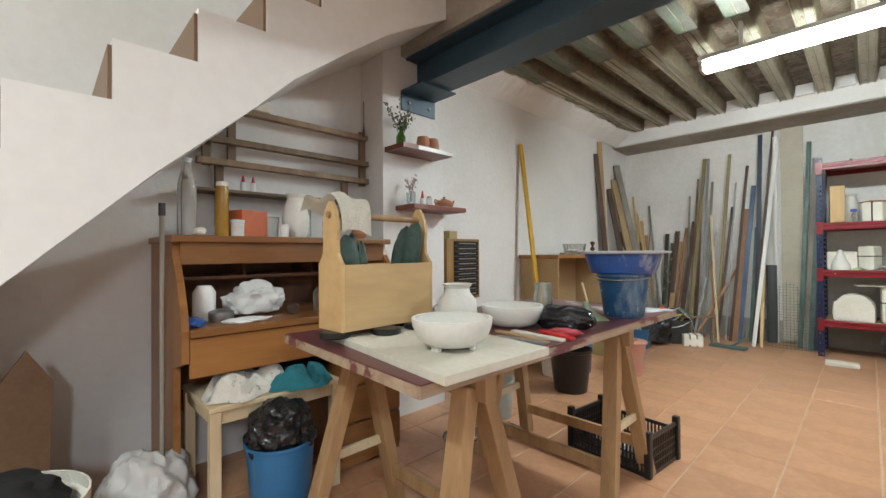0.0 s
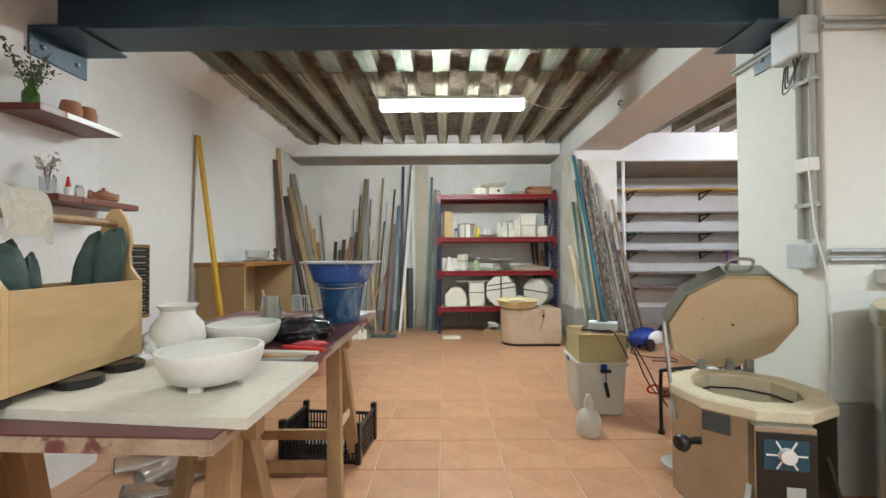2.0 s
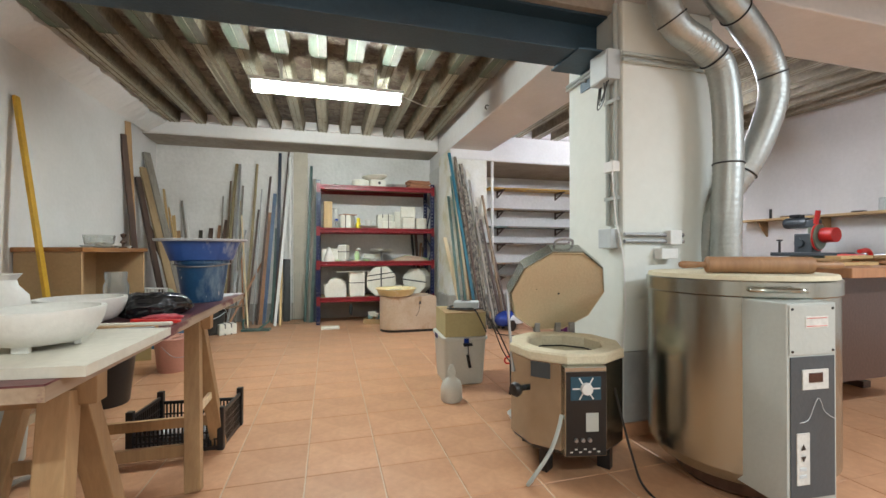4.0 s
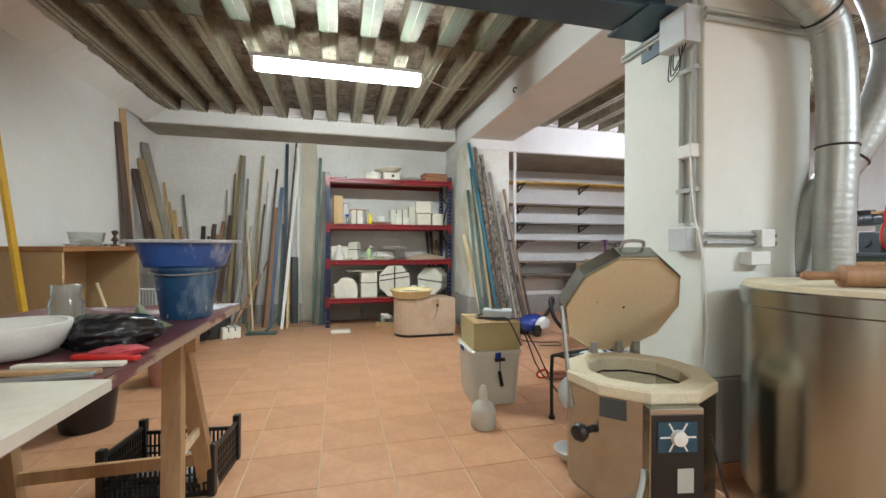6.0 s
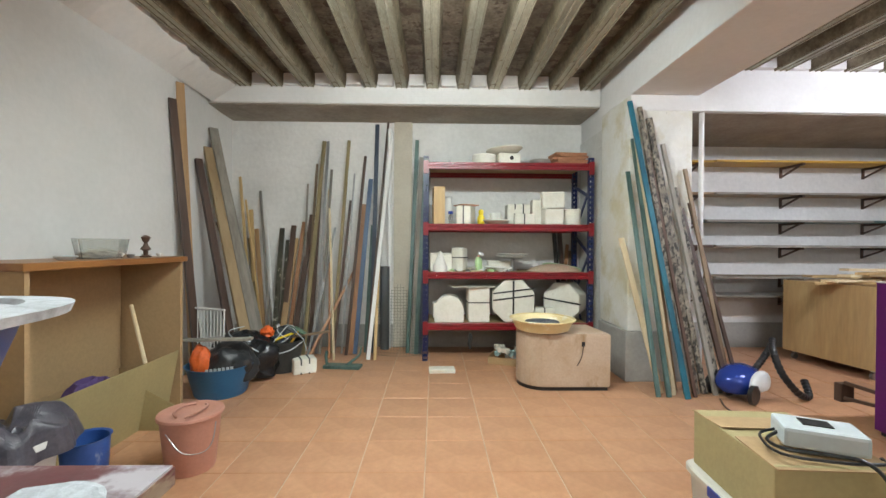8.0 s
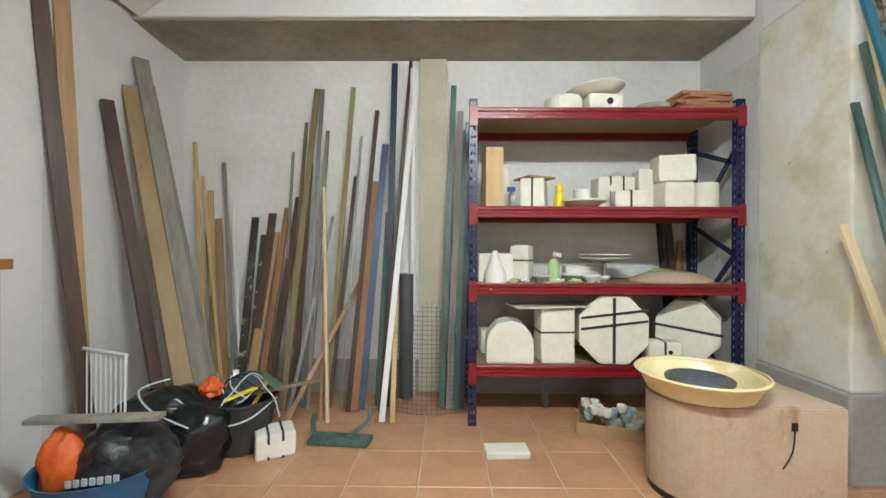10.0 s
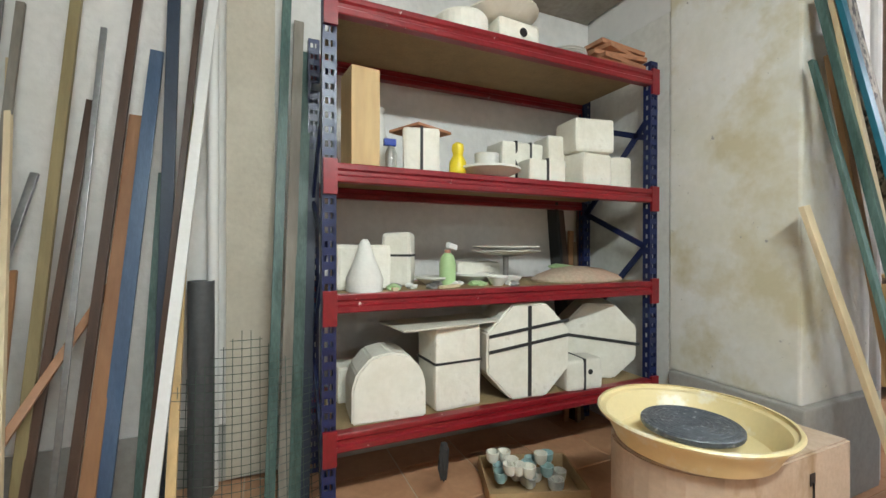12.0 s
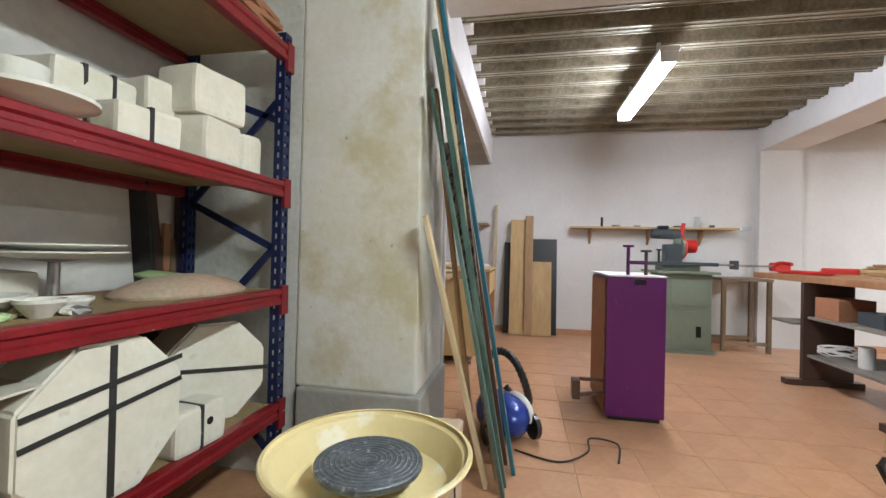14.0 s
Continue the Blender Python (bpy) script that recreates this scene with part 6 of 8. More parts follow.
stock([
    (-2.40, 1.87, -2.10, 5.86, 0.030, 0.02, M_pine, "narrow pine batten"),
    (-2.28, 1.51, -2.08, 5.90, 0.045, 0.02, M_pine, "short yellowish pine board"),
    (-2.18, 1.72, -1.95, 5.92, 0.028, 0.015, M_greywood, "thin grey moulding"),
    (-2.30, 1.20, -2.00, 5.80, 0.040, 0.018, M_olivewood, "short olive batten"),
    (-1.94, 1.31, -1.93, 5.92, 0.055, 0.02, M_notched, "dark notched metal slat"),
    (-1.88, 1.18, -1.86, 5.90, 0.040, 0.02, M_notched, "short dark notched slat"),
    (-1.81, 1.34, -1.84, 5.88, 0.060, 0.022, M_darkwood, "dark brown stub"),
    (-1.79, 1.20, -1.84, 5.85, 0.070, 0.018, M_trestle, "short flat pine board"),
    (-1.70, 1.38, -1.78, 5.90, 0.045, 0.02, M_orangewood, "pinkish wooden batten"),
    (-1.61, 1.46, -1.72, 5.88, 0.060, 0.022, M_darkwood, "dark brown board"),
    (-1.53, 1.72, -1.56, 5.95, 0.045, 0.02, M_darkwood, "dark narrow board"),
    (-1.48, 2.27, -1.60, 5.86, 0.045, 0.02, M_olivewood, "tall olive-brown batten"),
], "stock leaning by the corner")
stock([
    (-1.44, 2.27, -1.48, 5.90, 0.035, 0.012, M_steeldull, "tall grey metal strip"),
    (-1.40, 1.96, -1.44, 5.88, 0.030, 0.015, M_greywood, "grey batten"),
    (-1.21, 2.28, -1.32, 5.92, 0.038, 0.02, M_olivewood, "tall brown batten"),
    (-1.19, 1.62, -1.30, 5.90, 0.030, 0.02, M_darkwood, "thin dark batten"),
    (-1.03, 2.11, -1.16, 5.84, 0.034, 0.02, M_darkwood, "tall dark brown strip"),
    (-1.04, 1.58, -1.12, 5.86, 0.055, 0.018, M_orangewood, "orange-brown board"),
    (-0.97, 1.86, -1.08, 5.88, 0.055, 0.015, M_bluepaint, "blue laminated strip"),
    (-0.90, 2.46, -0.92, 5.93, 0.050, 0.02, M_navy, "tall dark navy section"),
    (-0.945, 1.35, -0.98, 5.95, 0.045, 0.02, M_green, "short green section"),
    (-0.78, 2.48, -0.95, 5.85, 0.026, 0.02, M_darkwood, "very tall thin maroon strip"),
    (-0.735, 2.39, -0.91, 5.68, 0.042, 0.018, M_white, "white-painted batten"),
    (-0.87, 1.20, -0.84, 5.66, 0.034, 0.02, M_pine, "short yellow pine batten"),
], "stock leaning beside the cement strip")
stock([
    (-0.46, 2.29, -0.54, 5.93, 0.045, 0.03, M_green, "tall weathered green section"),
    (-0.41, 2.10, -0.49, 5.90, 0.050, 0.03, M_greywood, "grey-green section"),
    (-0.375, 1.96, -0.45, 5.88, 0.050, 0.03, M_green, "green section close to the rack"),
    (-0.335, 1.90, -0.41, 5.90, 0.045, 0.03, M_navy, "navy section touching the rack"),
    (-1.43, 1.74, -1.24, 5.66, 0.022, 0.02, M_palewood, "pale thin rod"),
    (-1.12, 0.90, -1.48, 5.55, 0.030, 0.02, M_orangewood, "short orange rod lying across the others"),
    (-1.36, 1.32, -1.52, 5.75, 0.028, 0.016, M_steeldull, "short bright metal profile"),
    (1.22, 1.15, 1.10, 6.10, 0.040, 0.02, M_orangewood, "orange batten behind the rack"),
    (1.29, 1.28, 1.22, 6.12, 0.040, 0.02, M_darkwood, "dark batten behind the rack"),
    (1.13, 1.30, 1.20, 6.08, 0.050, 0.02, M_darkwood, "dark brown board behind the rack"),
    (1.25, 1.08, 1.16, 6.06, 0.030, 0.02, M_oldwood, "brown batten behind the rack"),
], "stock leaning beside the rack")
stock([
    (-2.34, 1.62, -1.98, 5.84, 0.022, 0.012, M_pine, "thin yellow rod"),
    (-2.22, 1.30, -2.02, 5.94, 0.050, 0.018, M_trestle, "short honey pine board"),
    (-2.12, 1.48, -1.92, 5.96, 0.022, 0.012, M_whiteplastic, "thin white plastic profile"),
    (-1.66, 1.80, -1.66, 5.96, 0.022, 0.015, M_greywood, "thin grey batten"),
    (-1.56, 2.02, -1.62, 5.94, 0.026, 0.015, M_oldwood, "long brown moulding"),
    (-1.15, 1.92, -1.22, 5.90, 0.022, 0.012, M_steeldull, "thin bright metal tube"),
    (-0.85, 1.66, -0.93, 5.92, 0.030, 0.015, M_olivewood, "olive batten"),
    (-1.42, 0.95, -1.30, 5.72, 0.022, 0.014, M_orangewood, "short orange rod"),
], "stock leaning beside the cement strip")
t = thing("plastic_pipe", "thick grey plastic pipe standing against the back wall", "pipe", -0.80, 6.12, 0)
part("pipe", L([(0.05, 0), (0.05, 0.90), (0.044, 0.90), (0.044, 0.02)], 20), mat("dark_grey_pvc", (0.10, 0.105, 0.11), 0.45), t, smooth=True)
t = thing("white_pipe", "tall white plastic pipe against the back wall", "pipe", -0.76, 6.155, 0)
part("pipe", L([(0.022, 0.0), (0.022, 2.40)], 14), M_white, t, smooth=True)
# wire netting standing by the strip
t = thing("wire_netting", "curled sheet of dark wire netting standing on the floor", "netting", -0.62, 5.90, 0)
bm = bmesh.new()
for i in range(20):
    a = -0.30 + 0.6 * i / 19
    x, y = a, -0.10 * math.cos(a * 5) - 0.02
    tube(bm, [(x, y, 0.002), (x * 0.95, y + 0.03, 0.75 - 0.9 * abs(a))], 0.0013, 4)
for k in range(24):
    z = 0.01 + 0.03 * k
    lim = 0.30 if z < 0.45 else max(0.05, (0.75 - z) / 0.9)
    pts = []
    for i in range(13):
        a = -lim + 2 * lim * i / 12
        pts.append((a * (1 - 0.05 * z), -0.10 * math.cos(a * 5) - 0.02 + 0.04 * z, z))
    tube(bm, pts, 0.0013, 4)
part("mesh", bm, M_mesh, t)

# boards leaning in the north-west corner
M_knotty = chips(wood("knotty_weathered_pine", (0.40, 0.285, 0.155), (0.29, 0.195, 0.10), 0.65, grain=6), (0.16, 0.10, 0.05), 6, 0.66, 0.04, None, 3, (1, 1, 0.4))
for xb, yb, xt, yt, zt, w, th, m_, lab in (
        (-2.22, 5.10, -2.385, 4.99, 2.30, 0.06, 0.03, M_darkwood, "tall dark brown plank"),
        (-2.30, 5.16, -2.39, 5.10, 2.47, 0.065, 0.03, M_trestle, "tall yellow-brown plank"),
        (-1.93, 5.42, -2.42, 5.60, 2.05, 0.105, 0.03, M_knotty, "yellow-brown knotty plank"),
        (-1.88, 5.50, -2.41, 5.66, 2.25, 0.085, 0.03, M_greywood, "wide weathered grey plank"),
        (-1.84, 5.54, -2.42, 5.74, 2.12, 0.070, 0.025, M_greywood, "grey plank with worn edges"),
        (-1.90, 5.62, -2.44, 5.82, 1.35, 0.05, 0.02, M_darkwood, "shorter dark plank"),
        (-2.06, 5.40, -2.405, 5.40, 1.90, 0.06, 0.04, M_darkwood, "thick dark plank")):
    t = thing("plank", lab + ", leaning on the west wall", "plank", group="planks in the corner")
    bm = bmesh.new()
    beam_between(bm, (xb, yb, 0.004), (xt, yt, zt), w, th, up=(1, -0.6, 0), bev=0.003)
    part("plank", bm, m_, t)

# floor things in the corner
t = thing("wire_rack", "white plastic-coated wire rack standing by the wall", "rack", -2.10, 5.02, 0, -22)
for z in (0.28, 0.60):
    bm = bmesh.new()
    tube(bm, [(-0.17, 0, z), (0.17, 0, z)], 0.009 if z > 0.5 else 0.006, 8)
    part("rail", bm, M_white, t)
bm = bmesh.new()
tube(bm, [(-0.15, 0, 0.0), (-0.165, 0, 0.60)], 0.006, 6)
tube(bm, [(0.15, 0, 0.0), (0.165, 0, 0.60)], 0.006, 6)
part("leg", bm, M_white, t)
for k in range(8):
    x = -0.13 + k * 0.037
    bm = bmesh.new()
    tube(bm, [(x, 0, 0.281), (x, 0, 0.595)], 0.004, 6)
    part("wire", bm, M_white, t)
t = thing("rubble_tub", "light blue flexible tub on the floor by the west wall", "tub", -1.88, 4.78, 0)
part("body", shell([(0.17, 0), (0.18, 0.01), (0.235, 0.22), (0.245, 0.23)], 0.006), M_bluetub, t, smooth=True)
t = thing("cement_sack", "black plastic sack slumped in the blue tub", "sack", -1.82, 4.80, 0.20)
part("sack", blob(0.20, 0.045, 2.6, 61, 0.95, 0.75, 0.90, 5), mat("black_sack", (0.03, 0.032, 0.035), 0.35, var=0.2, scale=8, bump=0.35), t, smooth=True)
bm = bmesh.new()
for k in range(7):
    box(bm, -0.10 + 0.03 * k, -0.082 + 0.03 * k, -0.168, -0.160, -0.01 + 0.004 * k, 0.016 + 0.004 * k)
part("lettering_bars", bm, M_greyplastic, t)
t = thing("orange_sack", "orange dry bag standing in the blue tub", "bag", -1.99, 4.70, 0.24)
part("bag", blob(0.085, 0.02, 2.5, 64, 0.85, 0.85, 1.6, 4), M_orange, t, smooth=True)
t = thing("dark_bin_bag", "dusty black bag on the floor behind the tub", "bag", -1.86, 5.14, 0.16)
part("bag", blob(0.25, 0.05, 2.6, 66, 1.1, 0.75, 0.95, 5), M_blackbag, t, smooth=True)
bm = bmesh.new()
tube(bm, smooth_path([(0.24, -0.06, 0.02), (0.14, -0.16, 0.12), (0.0, -0.16, 0.19), (-0.10, -0.08, 0.25), (-0.02, 0.02, 0.27)], 6), 0.004, 6)
part("tie_cord", bm, M_greyplastic, t, "pale tie cord", smooth=True)
t = thing("orange_cloth", "small orange cloth on the dusty black bag", "cloth", -1.70, 5.20, 0.37)
part("cloth", blob(0.055, 0.02, 3, 67, 1, 1, 0.9, 4), M_orange, t, smooth=True)
t = thing("grey_plank", "short pale board lying across the tub", "board", -1.86, 4.70, 0.415, 6)
part("board", B(-0.24, 0.24, -0.03, 0.03, 0, 0.018, bev=0.003), M_greywood, t)
t = thing("rubber_bucket", "dirty black rubber bucket full of cables and tools", "bucket", -1.62, 5.36, 0)
part("body", shell([(0.125, 0), (0.13, 0.01), (0.175, 0.26), (0.185, 0.265), (0.185, 0.28)], 0.006), M_olivebucket, t, smooth=True)
bm = bmesh.new()
tube(bm, smooth_path([(0.185, 0, 0.27), (0.12, -0.16, 0.22), (0, -0.215, 0.20), (-0.12, -0.16, 0.23), (-0.185, 0, 0.27)], 6), 0.005, 6)
part("handle", bm, M_greyplastic, t, smooth=True)
for k, (m_, lab) in enumerate(((M_yellow, "yellow tool"), (M_green, "green trowel"), (M_steeldull, "steel tool"), (M_olivewood, "wooden handled tool"), (M_navy, "dark round box"), (M_greyplastic, "grey cable coil"))):
    t = thing("hand_tool", lab + " in the rubber bucket", "tool", -1.62, 5.36, 0.22, k * 62, group="tools in the rubber bucket")
    bm = bmesh.new()
    if k == 5:
        tube(bm, smooth_path([(0.10 * math.cos(a), 0.10 * math.sin(a), 0.08 + 0.03 * math.sin(3 * a)) for a in [0.4 * i for i in range(28)]], 2), 0.005, 6)
    elif k == 4:
        lathe(bm, [(0.07, 0), (0.08, 0.08), (0.03, 0.10)], 18, pose(0.04, 0.02, 0.02, 40, 0, 0))
    else:
        beam_between(bm, (-0.02, 0, -0.12), (0.13, 0.02, 0.13 + 0.02 * k), 0.035, 0.02, bev=0.006)
    part("body", bm, m_, t)
t = thing("dark_disc", "round dark grinding disc lying on the tools in the rubber bucket", "disc", -1.60, 5.36, 0.335, 20, rx=28, ry=-10)
part("disc", L([(0.088, 0), (0.092, 0.004), (0.092, 0.016), (0.085, 0.02)], 28), M_slate, t, smooth=True)
t = thing("green_float", "green plastering float lying on the tools in the rubber bucket", "trowel", -1.50, 5.42, 0.34, -20, rx=-14, ry=24)
part("plate", B(-0.075, 0.075, -0.05, 0.05, 0, 0.010, bev=0.003), mat("faded_green_plastic", (0.09, 0.20, 0.12), 0.5), t)
t = thing("yellow_cutter", "yellow plastic knife lying across the rubber bucket", "knife", -1.58, 5.26, 0.315, 38, ry=-14)
part("body", B(-0.085, 0.085, -0.014, 0.014, 0, 0.014, bev=0.004), M_toyyellow, t)
for k in range(5):
    t = thing("loose_wire", ("pale grey flex looping over the rubber bucket", "thin black flex looping over the rubber bucket")[k % 2], "cable", -1.60, 5.34, 0.30, k * 67, group="wires in the rubber bucket")
    bm = bmesh.new()
    tube(bm, smooth_path([(-0.10, 0.02, 0.0), (-0.05, 0.08, 0.06), (0.04, 0.05, 0.075 + 0.01 * k), (0.12, -0.01, 0.03), (0.175, -0.03, -0.02), (0.20, -0.02, -0.12 - 0.03 * (k % 3))], 6), 0.0035, 6)
    part("flex", bm, (M_greyplastic, M_black)[k % 2], t, smooth=True)
t = thing("wooden_stake", "dusty wooden stake lying across the rubber bucket", "stake", 0, 0, 0)
bm = bmesh.new()
beam_between(bm, (-1.60, 5.30, 0.30), (-1.25, 5.52, 0.315), 0.022, 0.022, bev=0.003)
part("stake", bm, M_oldwood, t)
mould("block", -1.42, 5.30, 0.0, 0.20, 0.16, 0.13, 28, "tilted strapped plaster mould on the floor", 2, "")
t = thing("green_stand", "dark green metal foot with upturned arms lying on the floor", "stand", -1.10, 5.42, 0, -6)
part("foot", B(-0.17, 0.17, -0.06, 0.06, 0, 0.028, bev=0.006), M_green, t)
bm = bmesh.new()
tube(bm, smooth_path([(-0.15, 0, 0.028), (-0.16, 0, 0.10), (-0.15, 0, 0.15)], 4), 0.014, 8)
part("arm", bm, M_green, t)
bm = bmesh.new()
tube(bm, smooth_path([(0.04, 0, 0.028), (0.08, 0, 0.06), (0.15, 0.02, 0.12), (0.165, 0.02, 0.20)], 5), lambda u: 0.016 - 0.008 * u, 8)
part("arm", bm, M_green, t)
t = thing("plaster_slab", "small white plaster slab lying on the tiles", "slab", -0.19, 5.30, 0, 3)
part("slab", B(-0.115, 0.115, -0.06, 0.06, 0, 0.035, bev=0.008), M_plaster, t)

# ---- box with the potter's wheel basin ----
t = thing("potters_wheel", "clay-stained boxy potter's wheel with a round cream yellow splash basin", "potter's wheel", 0, 0, 0)
tub = [(0.625 + 0.205 * math.cos(a), 5.005 + 0.205 * math.sin(a)) for a in (math.radians(270 - 180 * k / 14) for k in range(15))][::-1]
bm = bmesh.new()
prism(bm, tub + [(1.115, 4.80), (1.075, 5.21)], 0.03, 0.445, "xy")
bmesh.ops.bevel(bm, geom=[e for e in bm.edges if abs(e.verts[0].co.z - e.verts[1].co.z) < 1e-4], offset=0.006, segments=2, affect="EDGES")
part("cabinet", bm, M_stainedbox, t)
bm = bmesh.new()
prism(bm, [(0.63 + (x - 0.63) * 0.97, 5.0 + (y - 5.0) * 0.94) for x, y in tub + [(1.115, 4.80), (1.075, 5.21)]], 0.0, 0.029, "xy")
part("plinth", bm, M_black, t)
WHX, WHY = 0.622, 4.975
bas = part("splash_basin", shell([(0.15, 0.4455), (0.19, 0.449), (0.212, 0.458), (0.238, 0.510), (0.248, 0.528), (0.262, 0.532), (0.266, 0.540), (0.262, 0.545)], 0.008, 56, pose(WHX, WHY, 0)), M_yellowplastic, t, smooth=True)
hub = part("hub", L([(0.05, 0.457), (0.05, 0.4915), (0.085, 0.4975)], 24, pose(WHX, WHY, 0)), M_steeldull, t)
prof = [(0.0, 0.498), (0.136, 0.498), (0.138, 0.502), (0.138, 0.512), (0.135, 0.515)]
for k in range(9):
    r = 0.127 - k * 0.0133
    prof += [(r, 0.515), (r - 0.003, 0.5165), (r - 0.006, 0.515)]
prof += [(0.0, 0.515)]
part("wheel_head", L(prof, 44, pose(WHX, WHY, 0), False), M_wheel, t, "grey wheel head with concentric grooves")
part("handle_slot", B(0.888, 0.914, 4.7975, 4.7995, 0.35, 0.385), M_black, t)
bm = bmesh.new()
tube(bm, smooth_path([(0.90, 4.795, 0.36), (0.885, 4.790, 0.27), (0.85, 4.794, 0.20)], 4), 0.003, 5)
part("cord", bm, M_black, t)
t = thing("pot_crate", "shallow cardboard tray of small white cups beside the wheel", "tray", 0.50, 5.62, 0, -20)
bm = bmesh.new()
box(bm, -0.20, 0.20, -0.15, 0.15, 0.0, 0.01)
box(bm, -0.20, 0.20, -0.155, -0.148, 0.0, 0.07)
box(bm, -0.20, 0.20, 0.148, 0.155, 0.0, 0.07)
box(bm, -0.205, -0.198, -0.15, 0.15, 0.0, 0.07)
box(bm, 0.198, 0.205, -0.15, 0.15, 0.0, 0.07)
part("tray", bm, M_cardboard, t)
random.seed(11)
for k in range(22):
    x, y = 0.50 + random.uniform(-0.15, 0.15), 5.62 + random.uniform(-0.09, 0.09)
    bottle("test_cup", ("little white clay cup in the tray", "little pale blue glazed cup in the tray")[k % 3 == 1], "cup", x, y, 0.0105 + 0.045 * (k % 3), [(0.018, 0), (0.026, 0.012), (0.030, 0.045), (0.025, 0.045), (0.018, 0.012)], (M_clay, M_aqua, M_plaster)[k % 3], None, None, "little cups in the tray")

# ---- poles leaning on the back column ----
for x0, y0, x1, z1, w, th, m_, lab, yt in (
        (1.62, 4.62, 1.34, 2.33, 0.040, 0.018, M_teal, "bright teal painted strip", 5.00),
        (1.56, 4.70, 1.36, 2.25, 0.030, 0.018, M_palewood, "long pale batten", 5.00),
        (1.42, 4.66, 1.33, 1.75, 0.034, 0.016, M_green, "dull green strip", 5.00),
        (1.66, 4.70, 1.42, 2.28, 0.034, 0.03, M_bark, "tall mottled metal profile", 4.995),
        (1.70, 4.66, 1.46, 2.10, 0.024, 0.02, M_darkwood, "thin dark brown strip", 4.99),
        (1.50, 4.66, 1.37, 2.02, 0.032, 0.025, M_green, "weathered green painted strip", 5.00),
        (1.62, 4.80, 1.47, 1.80, 0.040, 0.02, M_trestle, "yellowish plank", 5.01),
        (1.48, 4.74, 1.28, 1.20, 0.044, 0.018, M_palewood, "short pale pine batten", 5.00),
        (1.74, 4.72, 1.50, 2.19, 0.045, 0.03, M_bark, "mottled metal profile", 4.995),
        (1.82, 4.74, 1.56, 1.92, 0.040, 0.03, M_bark, "mottled grey profile", 5.00),
        (1.88, 4.70, 1.62, 1.98, 0.030, 0.03, M_greywood, "thin grey profile", 5.00),
        (1.94, 4.74, 1.72, 1.62, 0.036, 0.03, M_bark, "rough grey slat", 5.00),
        (1.99, 4.70, 1.78, 1.45, 0.036, 0.025, M_darkwood, "dark strip", 5.00),
        (2.05, 4.78, 1.82, 1.78, 0.030, 0.02, M_oldwood, "old brown batten", 5.02),
        (2.10, 4.74, 1.86, 1.50, 0.026, 0.02, M_darkwood, "thin dark batten", 5.02)):
    t = thing("leaning_strip", lab + " leaning on the stained column", "strip", group="strips leaning on the column")
    bm = bmesh.new()
    beam_between(bm, (x0, y0, 0.004), (x1, yt, z1), w, th, up=(0, 1, 0), bev=0.002)
    part("strip", bm, m_, t)

# ---- tub, cardboard box and meter ----
t = thing("storage_tub", "milky plastic storage tub with a white lid, on the tiled floor", "tub", 0.80, 2.86, 0, -3)
bm = bmesh.new()
oblong(bm, [(0.145, 0.17, 0.0), (0.152, 0.18, 0.01), (0.172, 0.205, 0.34), (0.168, 0.201, 0.34), (0.148, 0.175, 0.01)], 40, 8)
part("body", bm, M_milky, t, smooth=False)
bm = bmesh.new()
oblong(bm, [(0.175, 0.208, 0.341), (0.183, 0.216, 0.345), (0.183, 0.216, 0.362), (0.177, 0.21, 0.368)], 40, 8)
part("lid", bm, M_milky, t)
for y in (-0.2165,):
    part("latch", B(-0.02, 0.02, y - 0.006, y - 0.0005, 0.30, 0.36, bev=0.002), M_vacblue, t)
part("latch", B(-0.190, -0.1835, -0.04, 0.04, 0.335, 0.365, bev=0.002), M_vacblue, t)
t = thing("packing_box", "olive-brown cardboard box standing on the storage tub", "box", 0.80, 2.85, 0.3685, -4)
part("box", B(-0.155, 0.160, -0.19, 0.19, 0, 0.185, bev=0.004), M_olivecard, t)
for x0, x1, y0, y1, rx in ((-0.155, 0.160, -0.19, -0.02, 3), (-0.155, 0.160, 0.02, 0.19, -4)):
    part("flap", shift(B(x0, x1, y0, y1, 0.187, 0.190), 0, 0, 0.004, 0, rx), M_cardboard, t)
t = thing("kiln_controller", "grey-white plastic kiln controller with black leads, on the cardboard box", "controller", 0.83, 2.76, 0.571, -25)
part("case", B(-0.095, 0.095, -0.06, 0.06, 0, 0.055, bev=0.010), M_greyplastic, t)
part("display", B(-0.04, 0.03, -0.02, 0.03, 0.0555, 0.058), M_black, t)
bm = bmesh.new()
tube(bm, smooth_path([(-0.09, 0, 0.02), (-0.13, -0.05, 0.01), (-0.10, -0.10, 0.01), (0.0, -0.09, 0.008), (0.06, -0.11, 0.012), (0.10, -0.13, -0.03), (0.16, -0.12, -0.16)], 6), 0.005, 6)
tube(bm, smooth_path([(-0.09, 0.02, 0.02), (-0.14, -0.02, 0.01), (-0.12, -0.13, 0.008), (0.02, -0.12, 0.006), (0.14, -0.08, 0.01)], 6), 0.004, 6)
part("lead", bm, M_black, t)
for k, pts in enumerate(([(0.95, 2.70, 0.56), (1.06, 2.66, 0.38), (1.20, 2.66, 0.10), (1.32, 2.74, 0.012), (1.45, 2.92, 0.012)], [(0.95, 2.80, 0.565), (1.08, 2.86, 0.42), (1.22, 2.94, 0.16), (1.38, 3.04, 0.012), (1.62, 3.12, 0.012)])):
    t = thing("cable", "slack black cable from the controller to the red tool", "cable", group="slack cables")
    bm = bmesh.new()
    tube(bm, smooth_path(pts, 8), 0.005, 6)
    part("cable", bm, M_black, t)
